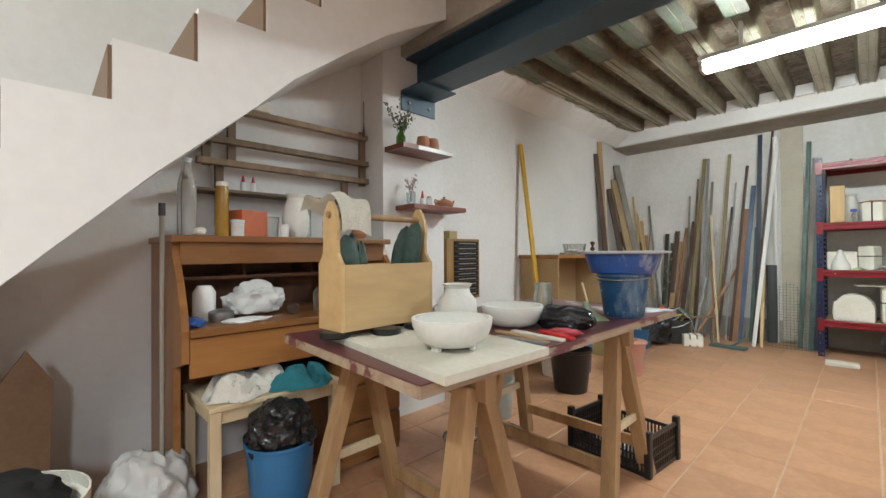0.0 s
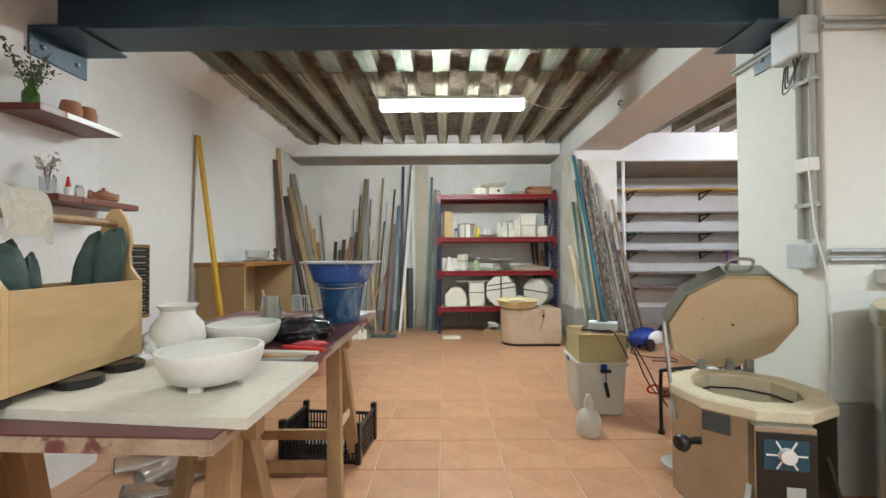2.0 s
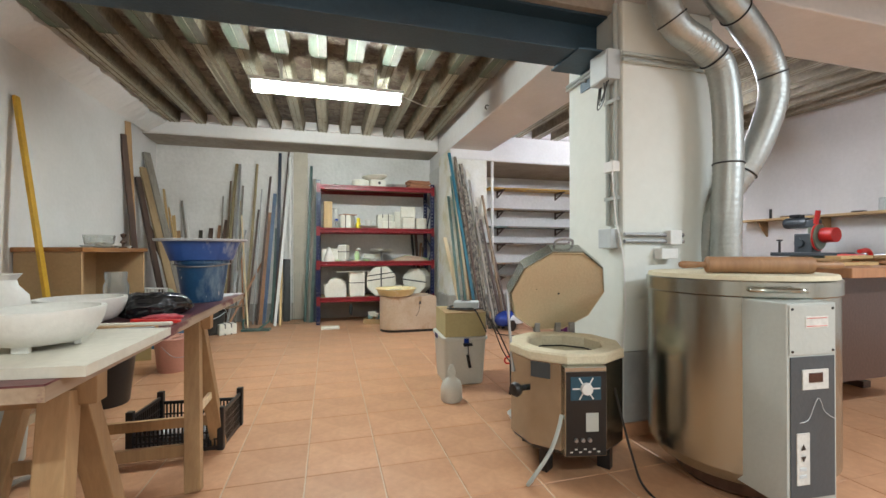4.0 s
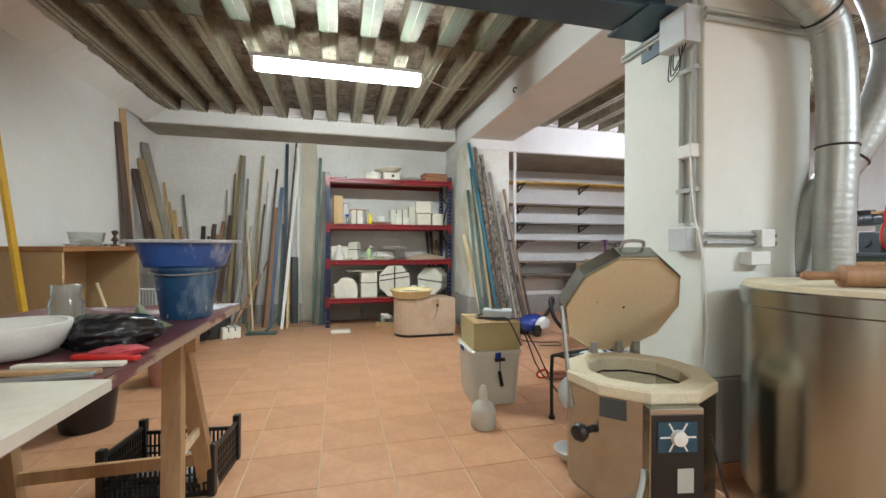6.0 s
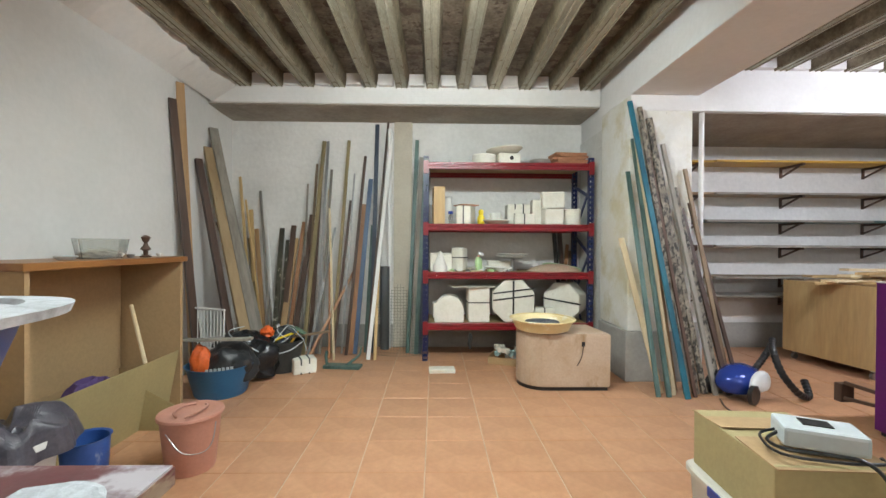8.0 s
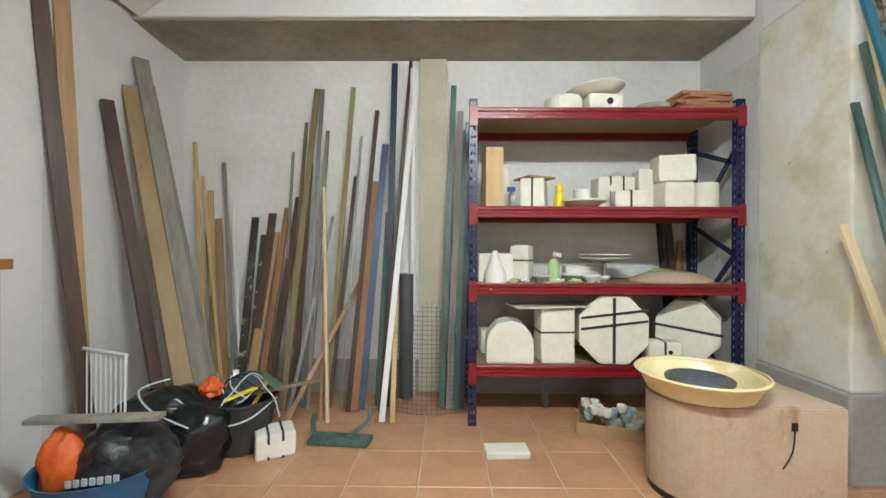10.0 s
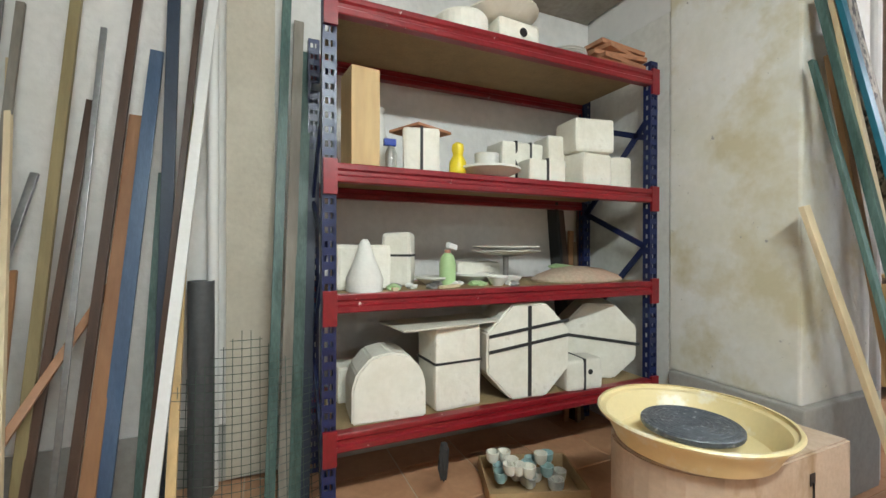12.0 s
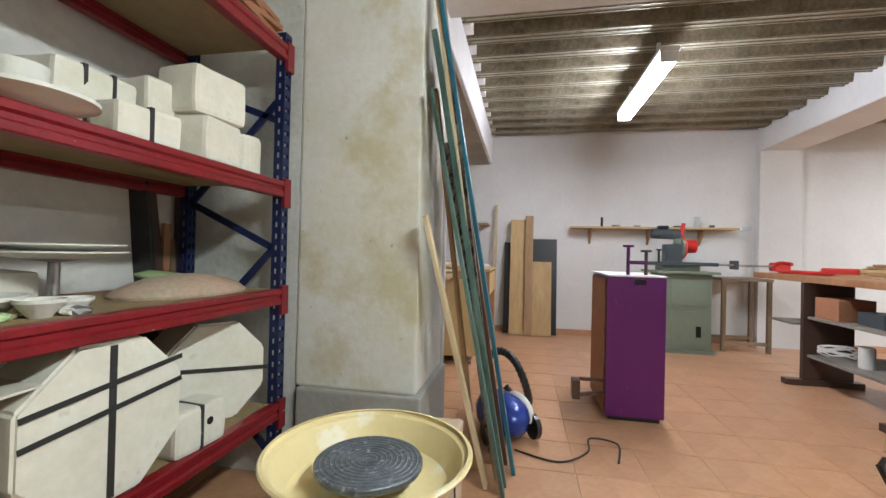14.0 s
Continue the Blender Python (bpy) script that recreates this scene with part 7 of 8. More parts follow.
t = thing("mixing_drill_hose", "dark spring-wound clamp and black plug hanging on the tub's front", "clamp", 0.80, 2.635, 0)
bm = bmesh.new()
tube(bm, [(-0.035 + 0.07 * i / 40, 0.006 * math.sin(i * 1.2), 0.315 + 0.010 * math.cos(i * 1.2)) for i in range(41)], 0.004, 5)
part("coil", bm, M_black, t)
part("plug", shift(B(-0.010, 0.010, -0.008, 0.008, -0.05, 0.05, bev=0.003), 0.005, 0, 0.19, 0, 0, -12), M_black, t)
bm = bmesh.new()
tube(bm, [(0, 0, 0.31), (0.0, 0, 0.24)], 0.003, 5)
part("wire", bm, M_black, t)
t = thing("spray_jug", "small milky plastic jug with a narrow neck, on the tiles", "jug", 0.60, 2.40, 0)
part("body", L([(0.065, 0), (0.072, 0.01), (0.074, 0.09), (0.06, 0.13), (0.028, 0.155), (0.024, 0.165), (0.03, 0.19), (0.022, 0.215), (0.012, 0.24)], 24), M_milky, t, smooth=True)
t = thing("small_basin", "small white plastic bowl on the floor by the kiln", "bowl", 0.90, 1.95, 0)
part("body", shell([(0.05, 0), (0.06, 0.01), (0.085, 0.05)], 0.004), M_white, t, smooth=True)
# compressor behind the small kiln, and its hose
t = thing("air_compressor", "small grey air compressor with a black tubular frame behind the kiln", "compressor", 1.25, 2.34, 0, 10)
M_redhose = mat("dark_red_hose", (0.22, 0.03, 0.02), 0.4, var=0.1)
part("tank", L([(0.03, -0.17), (0.085, -0.155), (0.105, -0.12), (0.108, -0.11), (0.108, 0.11), (0.105, 0.12), (0.085, 0.155), (0.03, 0.17)], 28, pose(0, 0, 0.17, 0, 90, 0)), M_greyplastic, t, smooth=True)
part("motor", L([(0.062, -0.08), (0.072, -0.07), (0.072, 0.05), (0.055, 0.08)], 24, pose(0.05, 0, 0.345, 0, 90, 0)), M_greyplastic, t, smooth=True)
part("fan_cover", L([(0.066, 0), (0.066, 0.03), (0.05, 0.04)], 24, pose(0.132, 0, 0.345, 0, 90, 0)), M_black, t)
part("pump_head", B(-0.11, -0.035, -0.045, 0.045, 0.279, 0.40, bev=0.008), M_slate, t)
for k in range(5):
    part("cooling_fin", B(-0.116, -0.03, -0.05, 0.05, 0.295 + 0.02 * k, 0.301 + 0.02 * k), M_slate, t)
part("pressure_switch", B(-0.03, 0.03, -0.105, -0.05, 0.27, 0.34, bev=0.005), M_black, t)
part("gauge", L([(0.022, 0), (0.024, 0.012), (0.020, 0.014)], 18, pose(0.06, -0.075, 0.30, 90, 0, 0)), M_steeldull, t)
for sy in (-1, 1):
    bm = bmesh.new()
    tube(bm, smooth_path([(-0.19, sy * 0.10, 0.02), (-0.19, sy * 0.10, 0.34), (-0.15, sy * 0.10, 0.385), (0.15, sy * 0.10, 0.385), (0.19, sy * 0.10, 0.34), (0.19, sy * 0.10, 0.02)], 6), 0.011, 10)
    part("frame_rail", bm, M_black, t, "black tubular frame rail", smooth=True)
for x in (-0.19, 0.19):
    for y in (-0.10, 0.10):
        part("foot", L([(0.020, 0), (0.018, 0.02)], 12, pose(x, y, 0)), M_blackrubber, t)
bm = bmesh.new()
tube(bm, [(-0.15, 0.10, 0.385), (-0.15, -0.10, 0.385)], 0.010, 8)
part("cross_rail", bm, M_black, t)
t = thing("coiled_air_hose", "dark red coiled air hose with a black blow gun", "hose", 1.55, 3.00, 0, -12)
bm = bmesh.new()
tube(bm, [(-0.17 + 0.32 * i / 190, 0.035 * math.cos(i * 0.62) + 0.02 * math.sin(i * 0.03), 0.041 + 0.035 * math.sin(i * 0.62)) for i in range(191)], 0.0045, 6)
part("coil", bm, M_redhose, t, smooth=True)
bm = bmesh.new()
tube(bm, smooth_path([(0.15, 0.0, 0.04), (0.20, -0.12, 0.02), (0.10, -0.30, 0.012), (-0.10, -0.42, 0.012), (-0.20, -0.56, 0.06), (-0.28, -0.66, 0.26)], 8), 0.005, 6)
part("tail", bm, M_redhose, t, smooth=True)
bm = bmesh.new()
tube(bm, smooth_path([(-0.17, 0.0, 0.05), (-0.22, -0.03, 0.10), (-0.27, 0.0, 0.07), (-0.25, 0.04, 0.02), (-0.17, 0.05, 0.02)], 6), 0.008, 8)
part("guard", bm, M_red, t, "red plastic guard", smooth=True)
bm = bmesh.new()
beam_between(bm, (0.17, 0.03, 0.02), (0.22, 0.08, 0.16), 0.028, 0.022, bev=0.006)
beam_between(bm, (0.215, 0.075, 0.15), (0.30, 0.02, 0.155), 0.024, 0.024, bev=0.006)
part("blow_gun", bm, M_black, t)

# ---- right bay: boards on wall brackets ----
for z, x0, x1, m_, lab in ((2.03, 2.30, 5.15, M_yellow, "long yellow plank"), (1.69, 2.3, 5.05, M_trestle, "long brown plank"), (1.40, 2.2, 4.90, M_green, "long grey-green plank"), (1.13, 2.3, 5.15, M_darkwood, "long dark plank"), (0.80, 2.3, 4.4, M_oldwood, "old brown plank"), (0.60, 2.3, 4.2, M_greywood, "pale grey plank")):
    t = thing("wall_plank", lab + " resting on wall brackets in the far bay", "plank", group="planks on wall brackets")
    part("plank", B(x0, x1, 5.94, 6.19, z, z + 0.025, bev=0.003), m_, t)
    part("plank", B(x0 + 0.4, x1 - 0.5, 5.90, 5.938, z, z + 0.022, bev=0.003), M_greywood if z < 1.9 else M_yellow, t)
    for x in (2.55, 3.65, 4.6):
        if x < x1:
            bm = bmesh.new()
            box(bm, x - 0.015, x + 0.015, 5.92, WY - 0.002, z - 0.022, z - 0.0005)
            box(bm, x - 0.015, x + 0.015, WY - 0.012, WY - 0.003, z - 0.12, z - 0.022)
            beam_between(bm, (x, 5.98, z - 0.022), (x, WY - 0.01, z - 0.11), 0.02, 0.014)
            part("bracket", bm, M_darkwood, t)
# wooden cabinet with timber on top
t = thing("wheeled_cabinet", "brown plywood cabinet on castors with timber offcuts on top", "cabinet", 3.42, 5.42, 0, 8)
part("body", B(-0.02, 0.90, -0.42, 0.38, 0.09, 0.80, bev=0.006), M_brownply, t)
part("edge_trim", B(-0.035, -0.0205, -0.42, 0.38, 0.09, 0.80), M_pine, t)
part("label_plate", B(0.19, 0.36, -0.426, -0.4205, 0.60, 0.68), M_label, t)
part("label_plate", B(0.10, 0.165, -0.425, -0.4205, 0.61, 0.68), M_label, t)
for x in (0.04, 0.84):
    for y in (-0.36, 0.32):
        part("castor", L([(0.03, -0.012), (0.03, 0.012)], 14, pose(x, y, 0.031, 90, 0, 0)), M_steeldull, t)
        part("castor_fork", B(x - 0.012, x + 0.012, y - 0.018, y + 0.018, 0.062, 0.0895), M_steeldull, t)
for k in range(6):
    t = thing("timber_offcut", "pale pine board lying on the wheeled cabinet", "board", 3.86 + 0.05 * k, 5.36 + 0.05 * (k % 3), 0.8005 + 0.022 * k, (4, 16, -6, 10, 22, 2)[k], group="boards on the cabinet")
    part("board", B(-0.72 + 0.05 * k, 0.62, -0.07 + 0.01 * k, 0.07, 0, 0.0215, bev=0.002), M_palewood if k % 2 else M_ply, t)
# purple cabinet
t = thing("purple_machine", "bright purple enamelled pottery machine cabinet with a foot pedal", "machine", 2.44, 3.86, 0, 0)
bm = bmesh.new()
prism(bm, [(-0.02, -0.15), (0.05, -0.15), (0.05, 0.20), (-0.02, 0.20)], 0.03, 0.92, "xy")
part("front_panel", bm, M_purple, t)
part("body", B(0.0505, 0.58, -0.145, 0.195, 0.04, 0.91, bev=0.006), M_purple, t)
part("side_panel", B(0.02, 0.52, 0.2005, 0.208, 0.04, 0.90), M_terracotta, t)
part("base", B(0.0, 0.56, -0.13, 0.18, 0.0, 0.039), M_black, t)
part("top_plate", B(-0.025, 0.59, -0.152, 0.203, 0.9205, 0.930, bev=0.002), M_white, t)
part("latch", B(-0.028, -0.0205, -0.03, 0.04, 0.875, 0.905), M_black, t)
for x, y, h in ((0.06, 0.06, 0.18), (0.10, -0.06, 0.15)):
    part("clamp_screw", L([(0.011, 0.9305), (0.011, 0.93 + h), (0.035, 0.932 + h), (0.035, 0.945 + h)], 12, pose(x, y, 0)), M_purple if h > 0.16 else M_darkwood, t)
part("clamp_arm", B(0.05, 0.075, -0.06, 0.06, 1.00, 1.025, bev=0.004), M_purple, t)
bm = bmesh.new()
beam_between(bm, (0.02, 0.21, 0.24), (-0.05, 0.36, 0.26), 0.02, 0.02)
beam_between(bm, (0.02, 0.21, 0.16), (-0.05, 0.36, 0.16), 0.02, 0.02)
part("pedal_arm", bm, M_darkwood, t)
part("pedal", B(-0.07, 0.02, 0.361, 0.41, 0.13, 0.25, bev=0.006), M_darkwood, t)
# vacuum cleaner
t = thing("vacuum_cleaner", "blue and white canister vacuum cleaner with a black hose", "vacuum cleaner", 2.06, 4.70, 0, 30)
t.scale = (1.15, 1.15, 1.15)
part("body", blob(0.14, 0.01, 1.5, 71, 1.35, 0.85, 0.75, 4), M_vacblue, t, smooth=True)
bpy.data.objects[t.children[0].name].location.z = 0.105
s_ = part("side_panel", blob(0.10, 0.005, 1.5, 72, 1.3, 0.35, 0.8, 3), M_white, t, smooth=True)
s_.location = (0.02, -0.11, 0.11)
for sy in (-1, 1):
    part("wheel", L([(0.06, -0.012), (0.06, 0.012)], 20, pose(-0.10, sy * 0.125, 0.061, 90, 0, 0)), M_black, t)
bm = bmesh.new()
pts = smooth_path([(0.17, 0.0, 0.12), (0.27, -0.02, 0.20), (0.30, -0.06, 0.30), (0.22, -0.10, 0.36), (0.12, -0.14, 0.32), (0.10, -0.20, 0.18), (0.18, -0.26, 0.06), (0.30, -0.27, 0.03), (0.38, -0.22, 0.10)], 14)
tube(bm, pts, lambda u: 0.021 + 0.0025 * math.sin(u * len(pts) * 2.2), 10)
part("hose", bm, M_black, t, smooth=True)
t = thing("floor_cable", "black flex curling on the tiles by the vacuum cleaner", "cable")
bm = bmesh.new()
tube(bm, smooth_path([(1.86, 4.62, 0.006), (1.78, 4.40, 0.006), (1.92, 4.24, 0.006), (2.10, 4.20, 0.006), (2.06, 4.06, 0.006), (1.84, 4.10, 0.006)], 8), 0.005, 6)
part("flex", bm, M_black, t)

# ---- far wall ----
t = thing("mitre_saw_stand", "green-grey steel cabinet stand of the cut-off saw", "machine stand", 4.72, 2.80, 0, 0)
part("body", B(-0.12, 0.42, -0.24, 0.24, 0.03, 0.87, bev=0.008), M_machinegreen, t)
part("door", B(-0.128, -0.1205, -0.19, 0.17, 0.52, 0.80, bev=0.002), M_machinegreen, t)
part("door", B(-0.128, -0.1205, -0.19, 0.17, 0.08, 0.46, bev=0.002), M_machinegreen, t)
part("handle", B(-0.136, -0.1285, -0.13, -0.08, 0.18, 0.30), M_black, t)
part("base", B(-0.16, 0.45, -0.28, 0.28, 0, 0.029), M_machinegreen, t)
part("table_top", B(-0.18, 0.45, -0.30, 0.34, 0.8705, 0.90, bev=0.005), M_machinegreen, t)
t = thing("cutoff_saw", "grey and red metal cut-off saw with a long fence", "saw", 4.72, 2.86, 0.9005, 0)
part("base", B(-0.06, 0.18, -0.20, 0.20, 0, 0.07, bev=0.01), M_machinegreen, t)
part("vice", B(-0.12, 0.0, -0.36, 0.36, 0.06, 0.10, bev=0.008), M_slate, t)
part("blade_guard", L([(0.13, -0.02), (0.14, 0), (0.13, 0.02)], 28, pose(0.04, -0.02, 0.26, 90, 0, 10)), M_machinegreen, t, smooth=True)
part("motor", L([(0.075, 0), (0.08, 0.02), (0.075, 0.12)], 22, pose(0.04, -0.06, 0.28, 90, 0, 0)), M_red, t, smooth=True)
part("gearbox", B(-0.02, 0.10, -0.02, 0.22, 0.36, 0.45, bev=0.02), M_slate, t)
part("grip", L([(0.022, 0), (0.022, 0.14)], 12, pose(0.0, -0.02, 0.40, 10, 0, 0)), M_red, t)
part("cap", L([(0.045, 0), (0.045, 0.05)], 16, pose(-0.02, 0.10, 0.20, 0, -90, 0)), M_slate, t)
part("drive_motor", L([(0.030, 0.0), (0.052, 0.01), (0.055, 0.05), (0.055, 0.20), (0.050, 0.235), (0.02, 0.25)], 22, pose(0.02, 0.30, 0.42, 90, 0, 0)), M_slate, t, smooth=True)
for k in range(7):
    part("motor_fin", L([(0.060, 0), (0.060, 0.006)], 20, pose(0.02, 0.27 - 0.024 * k, 0.42, 90, 0, 0)), M_slate, t)
part("terminal_box", B(-0.03, 0.06, 0.12, 0.22, 0.475, 0.51, bev=0.006), M_black, t)
part("swing_arm", B(-0.015, 0.055, -0.02, 0.05, 0.30, 0.43, bev=0.012), M_machinegreen, t)
part("guard_rim", L([(0.142, -0.008), (0.147, 0), (0.142, 0.008)], 28, pose(0.04, -0.02, 0.26, 90, 0, 10)), M_red, t, smooth=True)
part("crank", L([(0.012, 0), (0.012, 0.12), (0.03, 0.125), (0.03, 0.14)], 12, pose(-0.13, 0.25, 0.10)), M_black, t)
part("pivot_block", B(-0.05, 0.08, -0.02, 0.16, 0.07, 0.30, bev=0.015), M_slate, t)
bm = bmesh.new()
tube(bm, [(0.05, -0.20, 0.08), (0.05, -1.0, 0.075)], 0.012, 8)
tube(bm, [(0.12, -0.20, 0.08), (0.12, -1.0, 0.075)], 0.012, 8)
part("fence_rails", bm, M_steeldull, t)
part("stop", B(0.02, 0.15, -0.62, -0.58, 0.03, 0.13, bev=0.005), M_slate, t)
part("end_clamp", B(0.0, 0.16, -1.12, -0.98, 0.02, 0.12, bev=0.02), M_red, t)
t = thing("side_table", "small old wooden table against the far wall", "table", 5.02, 2.12, 0, 0)
part("top", B(-0.22, 0.22, -0.26, 0.26, 0.80, 0.83, bev=0.004), M_oldwood, t)
for x in (-0.19, 0.19):
    for y in (-0.23, 0.23):
        part("leg", B(x - 0.02, x + 0.02, y - 0.02, y + 0.02, 0, 0.7995), M_oldwood, t)
    part("stretcher", B(x - 0.012, x + 0.012, -0.209, 0.209, 0.08, 0.12), M_oldwood, t)
t = thing("wall_ledge", "long pine shelf on three brackets on the far wall", "shelf", 0, 0, 0)
part("board", B(5.08, 5.278, 2.08, 4.0, 1.395, 1.42, bev=0.003), M_ply, t)
for y in (2.45, 3.05, 3.75):
    bm = bmesh.new()
    prism(bm, [(5.277, 1.394), (5.11, 1.394), (5.277, 1.20)], y - 0.012, y + 0.012, "xz")
    part("bracket", bm, M_trestle, t)
for k, (y, r, h, m_) in enumerate(((3.62, 0.015, 0.12, M_black), (3.45, 0.05, 0.02, M_oldwood), (2.72, 0.06, 0.015, M_black), (2.52, 0.035, 0.13, M_glass), (2.35, 0.03, 0.03, M_slate), (3.2, 0.04, 0.02, M_steeldull))):
    bottle("shelf_item", "small workshop item on the far wall ledge", "container", 5.16, y, 1.4205, [(r, 0), (r, h)], m_, None, None, "things on the ledge")
for y, w, h, m_, lab, x in ((4.96, 0.035, 1.70, M_palewood, "thin pale batten", 5.18), (4.78, 0.12, 1.20, M_black, "narrow black board", 5.20), (4.64, 0.24, 1.50, M_pine, "tall pine board", 5.14), (4.52, 0.10, 1.55, M_trestle, "narrow pine plank", 5.10), (4.35, 0.24, 0.95, M_pine, "short knotty pine panel", 5.12), (4.32, 0.32, 1.25, M_black, "black panel", 5.20)):
    t = thing("leaning_board", lab + " leaning on the far wall", "board", group="boards on the far wall")
    bm = bmesh.new()
    beam_between(bm, (x - 0.10, y, 0.01), (x + 0.05, y, h), w, 0.02, up=(0, 0, 1) if False else (1, 0, 0), bev=0.002)
    part("board", bm, m_, t)
t = thing("corner_desk", "small light wooden desk cluttered with paper in the far corner", "desk", 4.30, 5.20, 0, 0)
part("top", B(-0.45, 0.40, -0.28, 0.28, 0.86, 0.885, bev=0.004), M_ply, t)
part("side", B(-0.44, -0.415, -0.27, 0.27, 0, 0.859), M_orangewood, t)
part("side", B(0.365, 0.39, -0.27, 0.27, 0, 0.859), M_orangewood, t)
part("drawer_front", B(-0.41, 0.36, -0.275, -0.255, 0.62, 0.84, bev=0.003), M_ply, t)
part("shelf", B(-0.41, 0.36, -0.25, 0.25, 0.32, 0.34), M_orangewood, t)
for k in range(6):
    t = thing("paper_pile", "loose pale papers and scraps on the corner desk", "paper", 4.05 + 0.1 * k, 5.05 + 0.06 * (k % 3), 0.886 + 0.006, k * 35, group="papers on the corner desk")
    part("sheet", shift(blob(0.06, 0.03, 3, 80 + k, 1.3, 1, 0.4, 3), 0, 0, 0.012), (M_towel, M_label, M_orangewood)[k % 3], t)
t = thing("wall_socket", "small grey socket box on the far wall", "socket", 0, 0, 0)
part("box", B(5.250, 5.2795, 1.87, 1.98, 1.40, 1.445, bev=0.005), M_greyplastic, t)
t = thing("small_wall_shelf", "short wooden shelf with scraps on the far wall near the corner", "shelf", 0, 0, 0)
part("board", B(5.05, 5.278, 5.05, 5.55, 1.42, 1.445, bev=0.003), M_trestle, t)
part("bracket", B(5.10, 5.278, 5.28, 5.30, 1.30, 1.4195), M_trestle, t)
t = thing("workshop_bench", "dark-legged workbench with a thick orange wooden top", "workbench", 3.6, 1.9, 0)
part("top", B(-1.05, 0.85, -0.62, 0.34, 0.865, 0.92, bev=0.006), M_orangewood, t)
for x in (0.04, -0.96):
    part("end_panel", B(x - 0.02, x + 0.02, -0.01, 0.36, 0.05, 0.8645), M_brownpaper, t)
    part("foot", B(x - 0.04, x + 0.04, -0.08, 0.49, 0.0, 0.049, bev=0.004), M_brownpaper, t)
part("shelf", B(-0.9395, 0.0195, -0.45, 0.33, 0.56, 0.58), M_greywood, t)
part("shelf", B(-0.9395, 0.0195, -0.45, 0.33, 0.24, 0.26), M_greywood, t)
part("back_panel", B(-0.9395, 0.0195, -0.47, -0.4505, 0.24, 0.8645), M_brownpaper, t)
part("side_shelf", B(0.0605, 0.40, 0.02, 0.42, 0.50, 0.515), M_greywood, t)
t = thing("cardboard_carton", "brown carton on the workbench shelf", "box", 3.46, 2.07, 0.5805, 4)
part("box", B(-0.12, 0.12, -0.13, 0.13, 0, 0.17, bev=0.003), M_terracotta, t)
t = thing("storage_bin", "dark grey bin on the workbench shelf", "bin", 3.10, 2.02, 0.5805, -6)
part("bin", B(-0.14, 0.14, -0.12, 0.12, 0, 0.10, bev=0.01), M_slate, t)
t = thing("blue_carton", "bright blue carton on the lower bench shelf", "box", 3.02, 1.98, 0.2605, 4)
part("box", B(-0.07, 0.07, -0.07, 0.07, 0, 0.17, bev=0.003), M_bluetub, t)
t = thing("white_canister", "short white canister on the lower bench shelf", "canister", 3.22, 2.08, 0.2605)
part("body", L([(0.045, 0), (0.048, 0.01), (0.048, 0.15), (0.04, 0.16)], 20), M_white, t)
t = thing("red_clamp", "bright red bar clamp lying on the bench end", "clamp", 4.05, 2.10, 0.9205, 10)
bm = bmesh.new()
tube(bm, smooth_path([(-0.35, 0, 0.02), (0.0, 0, 0.02), (0.16, 0, 0.02), (0.22, 0, 0.06), (0.16, 0, 0.10), (0.02, 0, 0.09)], 5), 0.018, 8)
part("bar", bm, M_red, t, smooth=True)
for k in range(7):
    t = thing("timber_offcut", ("pale sawn batten lying on the workbench", "orange-brown batten lying on the workbench")[k % 2], "board", 3.0 + 0.17 * k, 1.60 + 0.09 * (k * 3 % 5), 0.9205 + 0.021 * (k % 3), (3, -8, 12, -3, 6, -14, 9)[k], group="offcuts on the workbench")
    part("board", B(-0.42, 0.42, -0.04, 0.04, 0, 0.0205, bev=0.002), M_ply if k % 2 == 0 else M_trestle, t)
t = thing("cable_coil", "white cable coil on the lower bench shelf", "cable", 3.42, 2.14, 0.265)
bm = bmesh.new()
tube(bm, [(0.09 * math.cos(a * 0.5) * (1 + 0.15 * math.sin(a)), 0.12 * math.sin(a * 0.5), 0.012 + 0.06 * abs(math.sin(a * 0.31)) + 0.001 * a) for a in range(60)], 0.006, 6)
part("coil", bm, M_white, t)
for k in range(5):
    t = thing("bench_board", "loose wooden board on the workbench", "board", 3.75, 1.45 - 0.08 * k, 0.9305 + 0.02 * k, k * 13 - 10, group="boards on the workbench")
    part("board", B(-0.45, 0.45, -0.05, 0.05, 0, 0.0195, bev=0.002), M_pine if k % 2 else M_orangewood, t)
t = thing("red_clamp", "red bar clamp lying on the workbench", "clamp", 3.70, 1.95, 0.9305, 60)
part("jaw", B(-0.12, 0.12, -0.03, 0.03, 0, 0.06, bev=0.015), M_red, t)

# ---- below the stair ----
t = thing("white_bucket", "white plastic bucket with a dark bag inside, under the stair", "bucket", -1.62, -0.10, 0)
part("body", shell([(0.15, 0), (0.155, 0.01), (0.19, 0.36), (0.205, 0.365), (0.205, 0.40)], 0.006), M_towel, t, smooth=True)
part("liner_bag", shift(blob(0.15, 0.03, 3, 91, 1, 1, 0.6, 4), 0, 0, 0.38), M_darkcloth, t, smooth=True)
t = thing("torn_carton", "torn brown carton standing by the wall under the stair", "box", -2.02, -0.19, 0, 10)
bm = bmesh.new()
prism(bm, [(-0.20, 0.0), (0.20, 0.0), (0.22, 0.62), (0.15, 0.74), (0.06, 0.60), (-0.02, 0.58), (-0.10, 0.66), (-0.2, 0.60)], -0.006, 0.006, "yz")
part("panel", bm, M_riser, t)
part("side", B(-0.30, -0.006, 0.19, 0.20, 0, 0.5), M_riser, t)
t = thing("dark_board", "small dark purple-black panel on the carton", "panel", -1.95, -0.27, 0.60, 10)
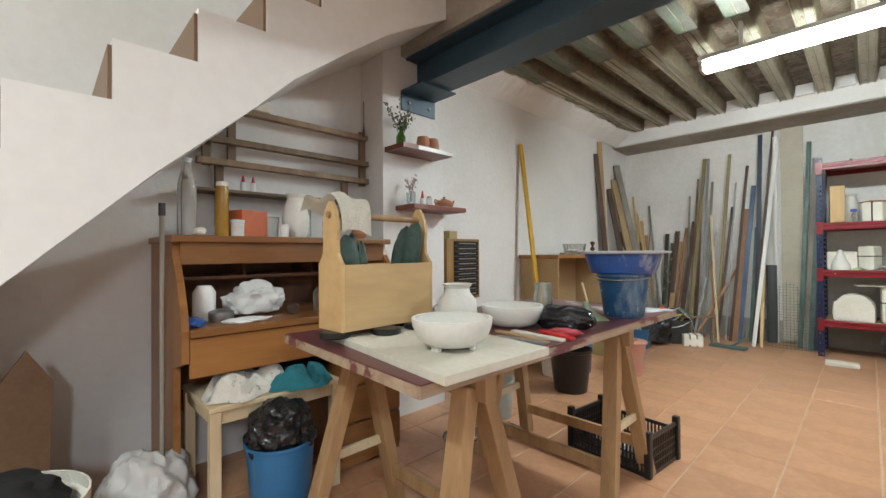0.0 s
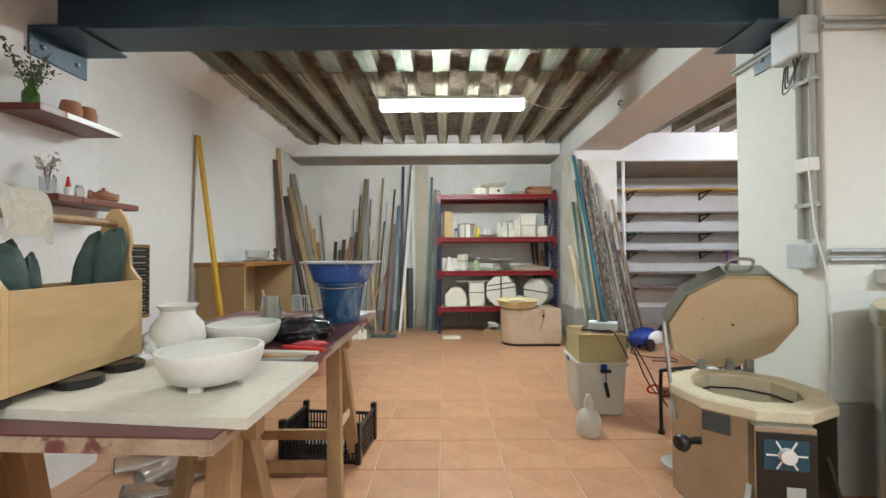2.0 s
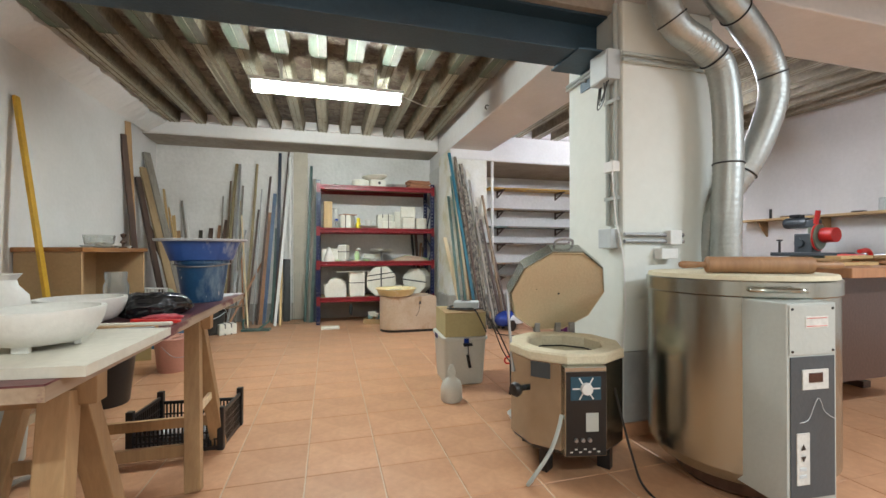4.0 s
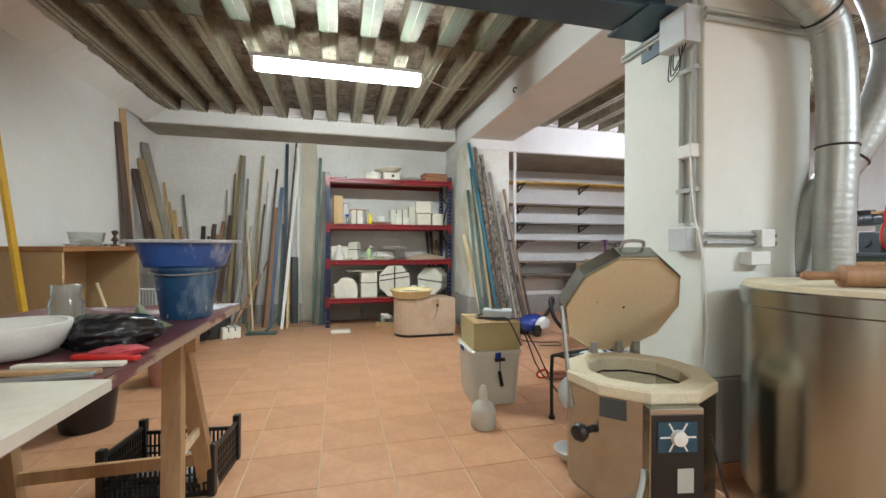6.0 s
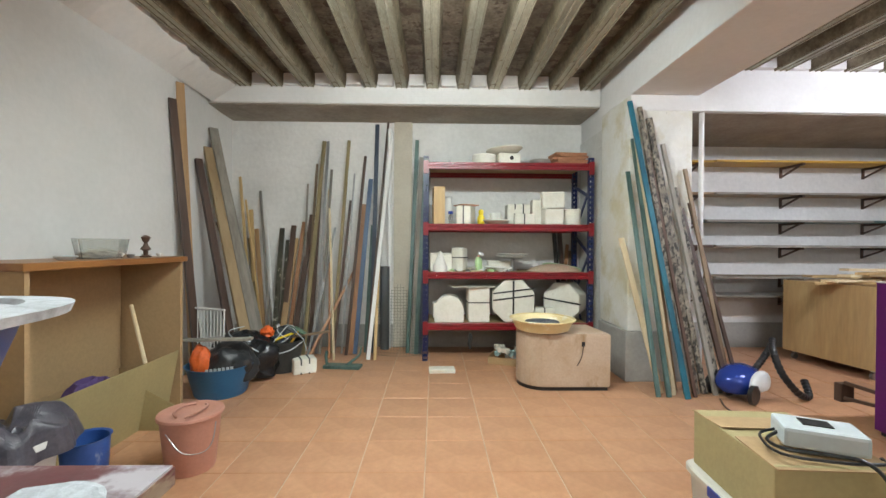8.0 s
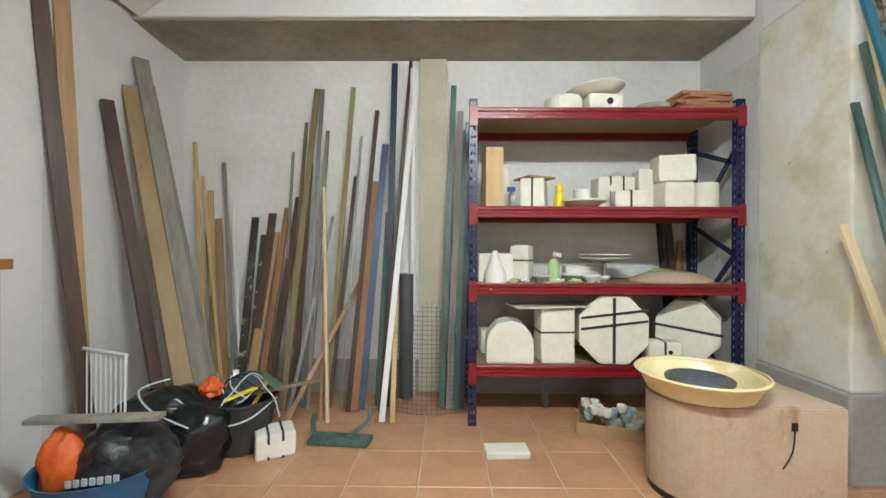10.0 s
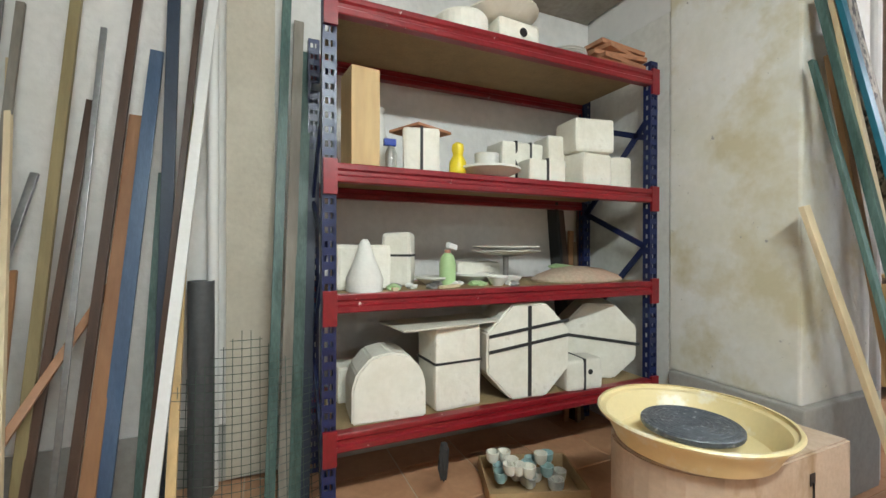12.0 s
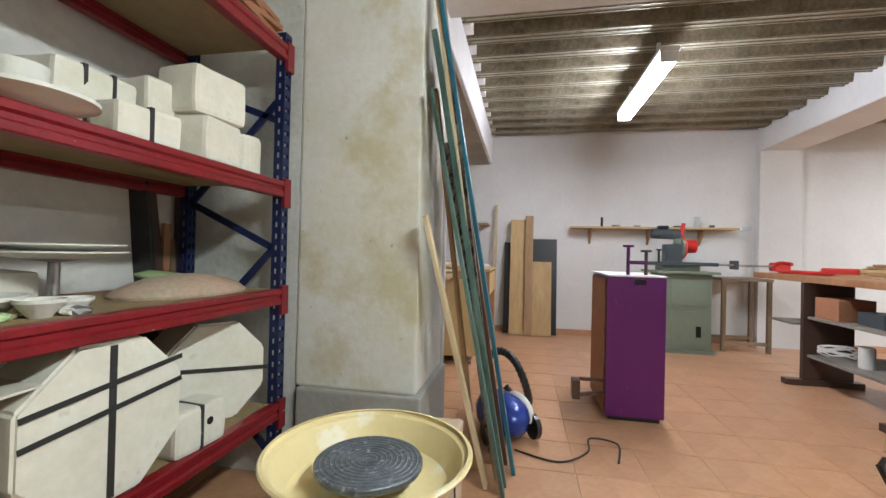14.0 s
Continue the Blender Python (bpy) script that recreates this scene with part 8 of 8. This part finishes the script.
part("panel", B(-0.01, 0.01, -0.12, 0.12, 0, 0.28, bev=0.005), mat("dark_violet", (0.02, 0.012, 0.035), 0.3), t)
t = thing("carrier_bag", "crumpled white translucent bag on the floor by the bureau", "bag", -1.92, 0.28, 0.14)
part("bag", blob(0.17, 0.05, 2.8, 95, 0.9, 0.9, 1.05, 5), M_film, t, smooth=True)
t = thing("standing_pole", "slim pale pole standing against the bureau side", "pole", -1.90, 0.33, 0)
part("pole", L([(0.009, 0), (0.009, 1.22)], 12), M_greywood, t)
part("grip", L([(0.012, 1.2205), (0.012, 1.27)], 12), M_black, t)
t = thing("wooden_prop", "slim brown wooden prop leaning against the workbench", "prop", 0, 0, 0)
bm = bmesh.new()
beam_between(bm, (2.30, 2.62, 0.012), (2.62, 2.262, 0.86), 0.028, 0.022, bev=0.003)
part("stick", bm, M_trestle, t)
t = thing("ceiling_cable", "thin white cable slack between the lamp and the beam", "cable")
bm = bmesh.new()
tube(bm, smooth_path([(0.42, 3.46, 2.45), (0.70, 3.60, 2.42), (0.95, 3.9, 2.55), (1.05, 4.1, 2.655)], 8), 0.004, 6)
part("cable", bm, M_white, t)
t = thing("beam_hook", "small dark hook in the side of the concrete beam", "hook", 1.366, 3.63, 2.50)
bm = bmesh.new()
tube(bm, smooth_path([(0, 0, 0), (-0.03, 0, 0.0), (-0.04, 0, -0.03), (-0.02, 0, -0.04)], 4), 0.006, 6)
part("hook", bm, M_black, t)

# ---- floor tiles ----
bm = B(-0.1641, 0.1641, -0.1658, 0.1658, -0.012, 0.0)
bmesh.ops.bevel(bm, geom=[e for e in bm.edges if e.verts[0].co.z > -0.001 and e.verts[1].co.z > -0.001], offset=0.003, segments=1, affect="EDGES")
tile_mesh = bpy.data.meshes.new("tile")
bm.to_mesh(tile_mesh)
bm.free()
tile_mesh.materials.append(M_tile)
far = bmesh.new()
P3 = 1.0 / 3.0
cells = []
for i in range(-7, 17):
    for j in range(-24, 5):
        x, y = -0.305 + (i + 0.5) * P3, 4.66 + (j + 0.5) * P3
        if x - P3 / 2 < LX - 0.25 or x + P3 / 2 > FX + 0.3 or y + P3 / 2 > WY + 0.3 or y < -3.2:
            continue
        cells.append((abs(x - 0.3) * 1.1 + abs(y - 4.2) * 0.8, x, y))
cells.sort()
for k, (_, x, y) in enumerate(cells):
    if k < 300:
        ob = new("tile", tile_mesh)
        ob.parent = floor
        ob.location = (x, y, random.uniform(-0.0006, 0.0))
    else:
        box(far, x - 0.1641, x + 0.1641, y - 0.1658, y + 0.1658, -0.012, -0.0004)
rest = link("far_tiles", far, M_tile, floor, "", "stuff")
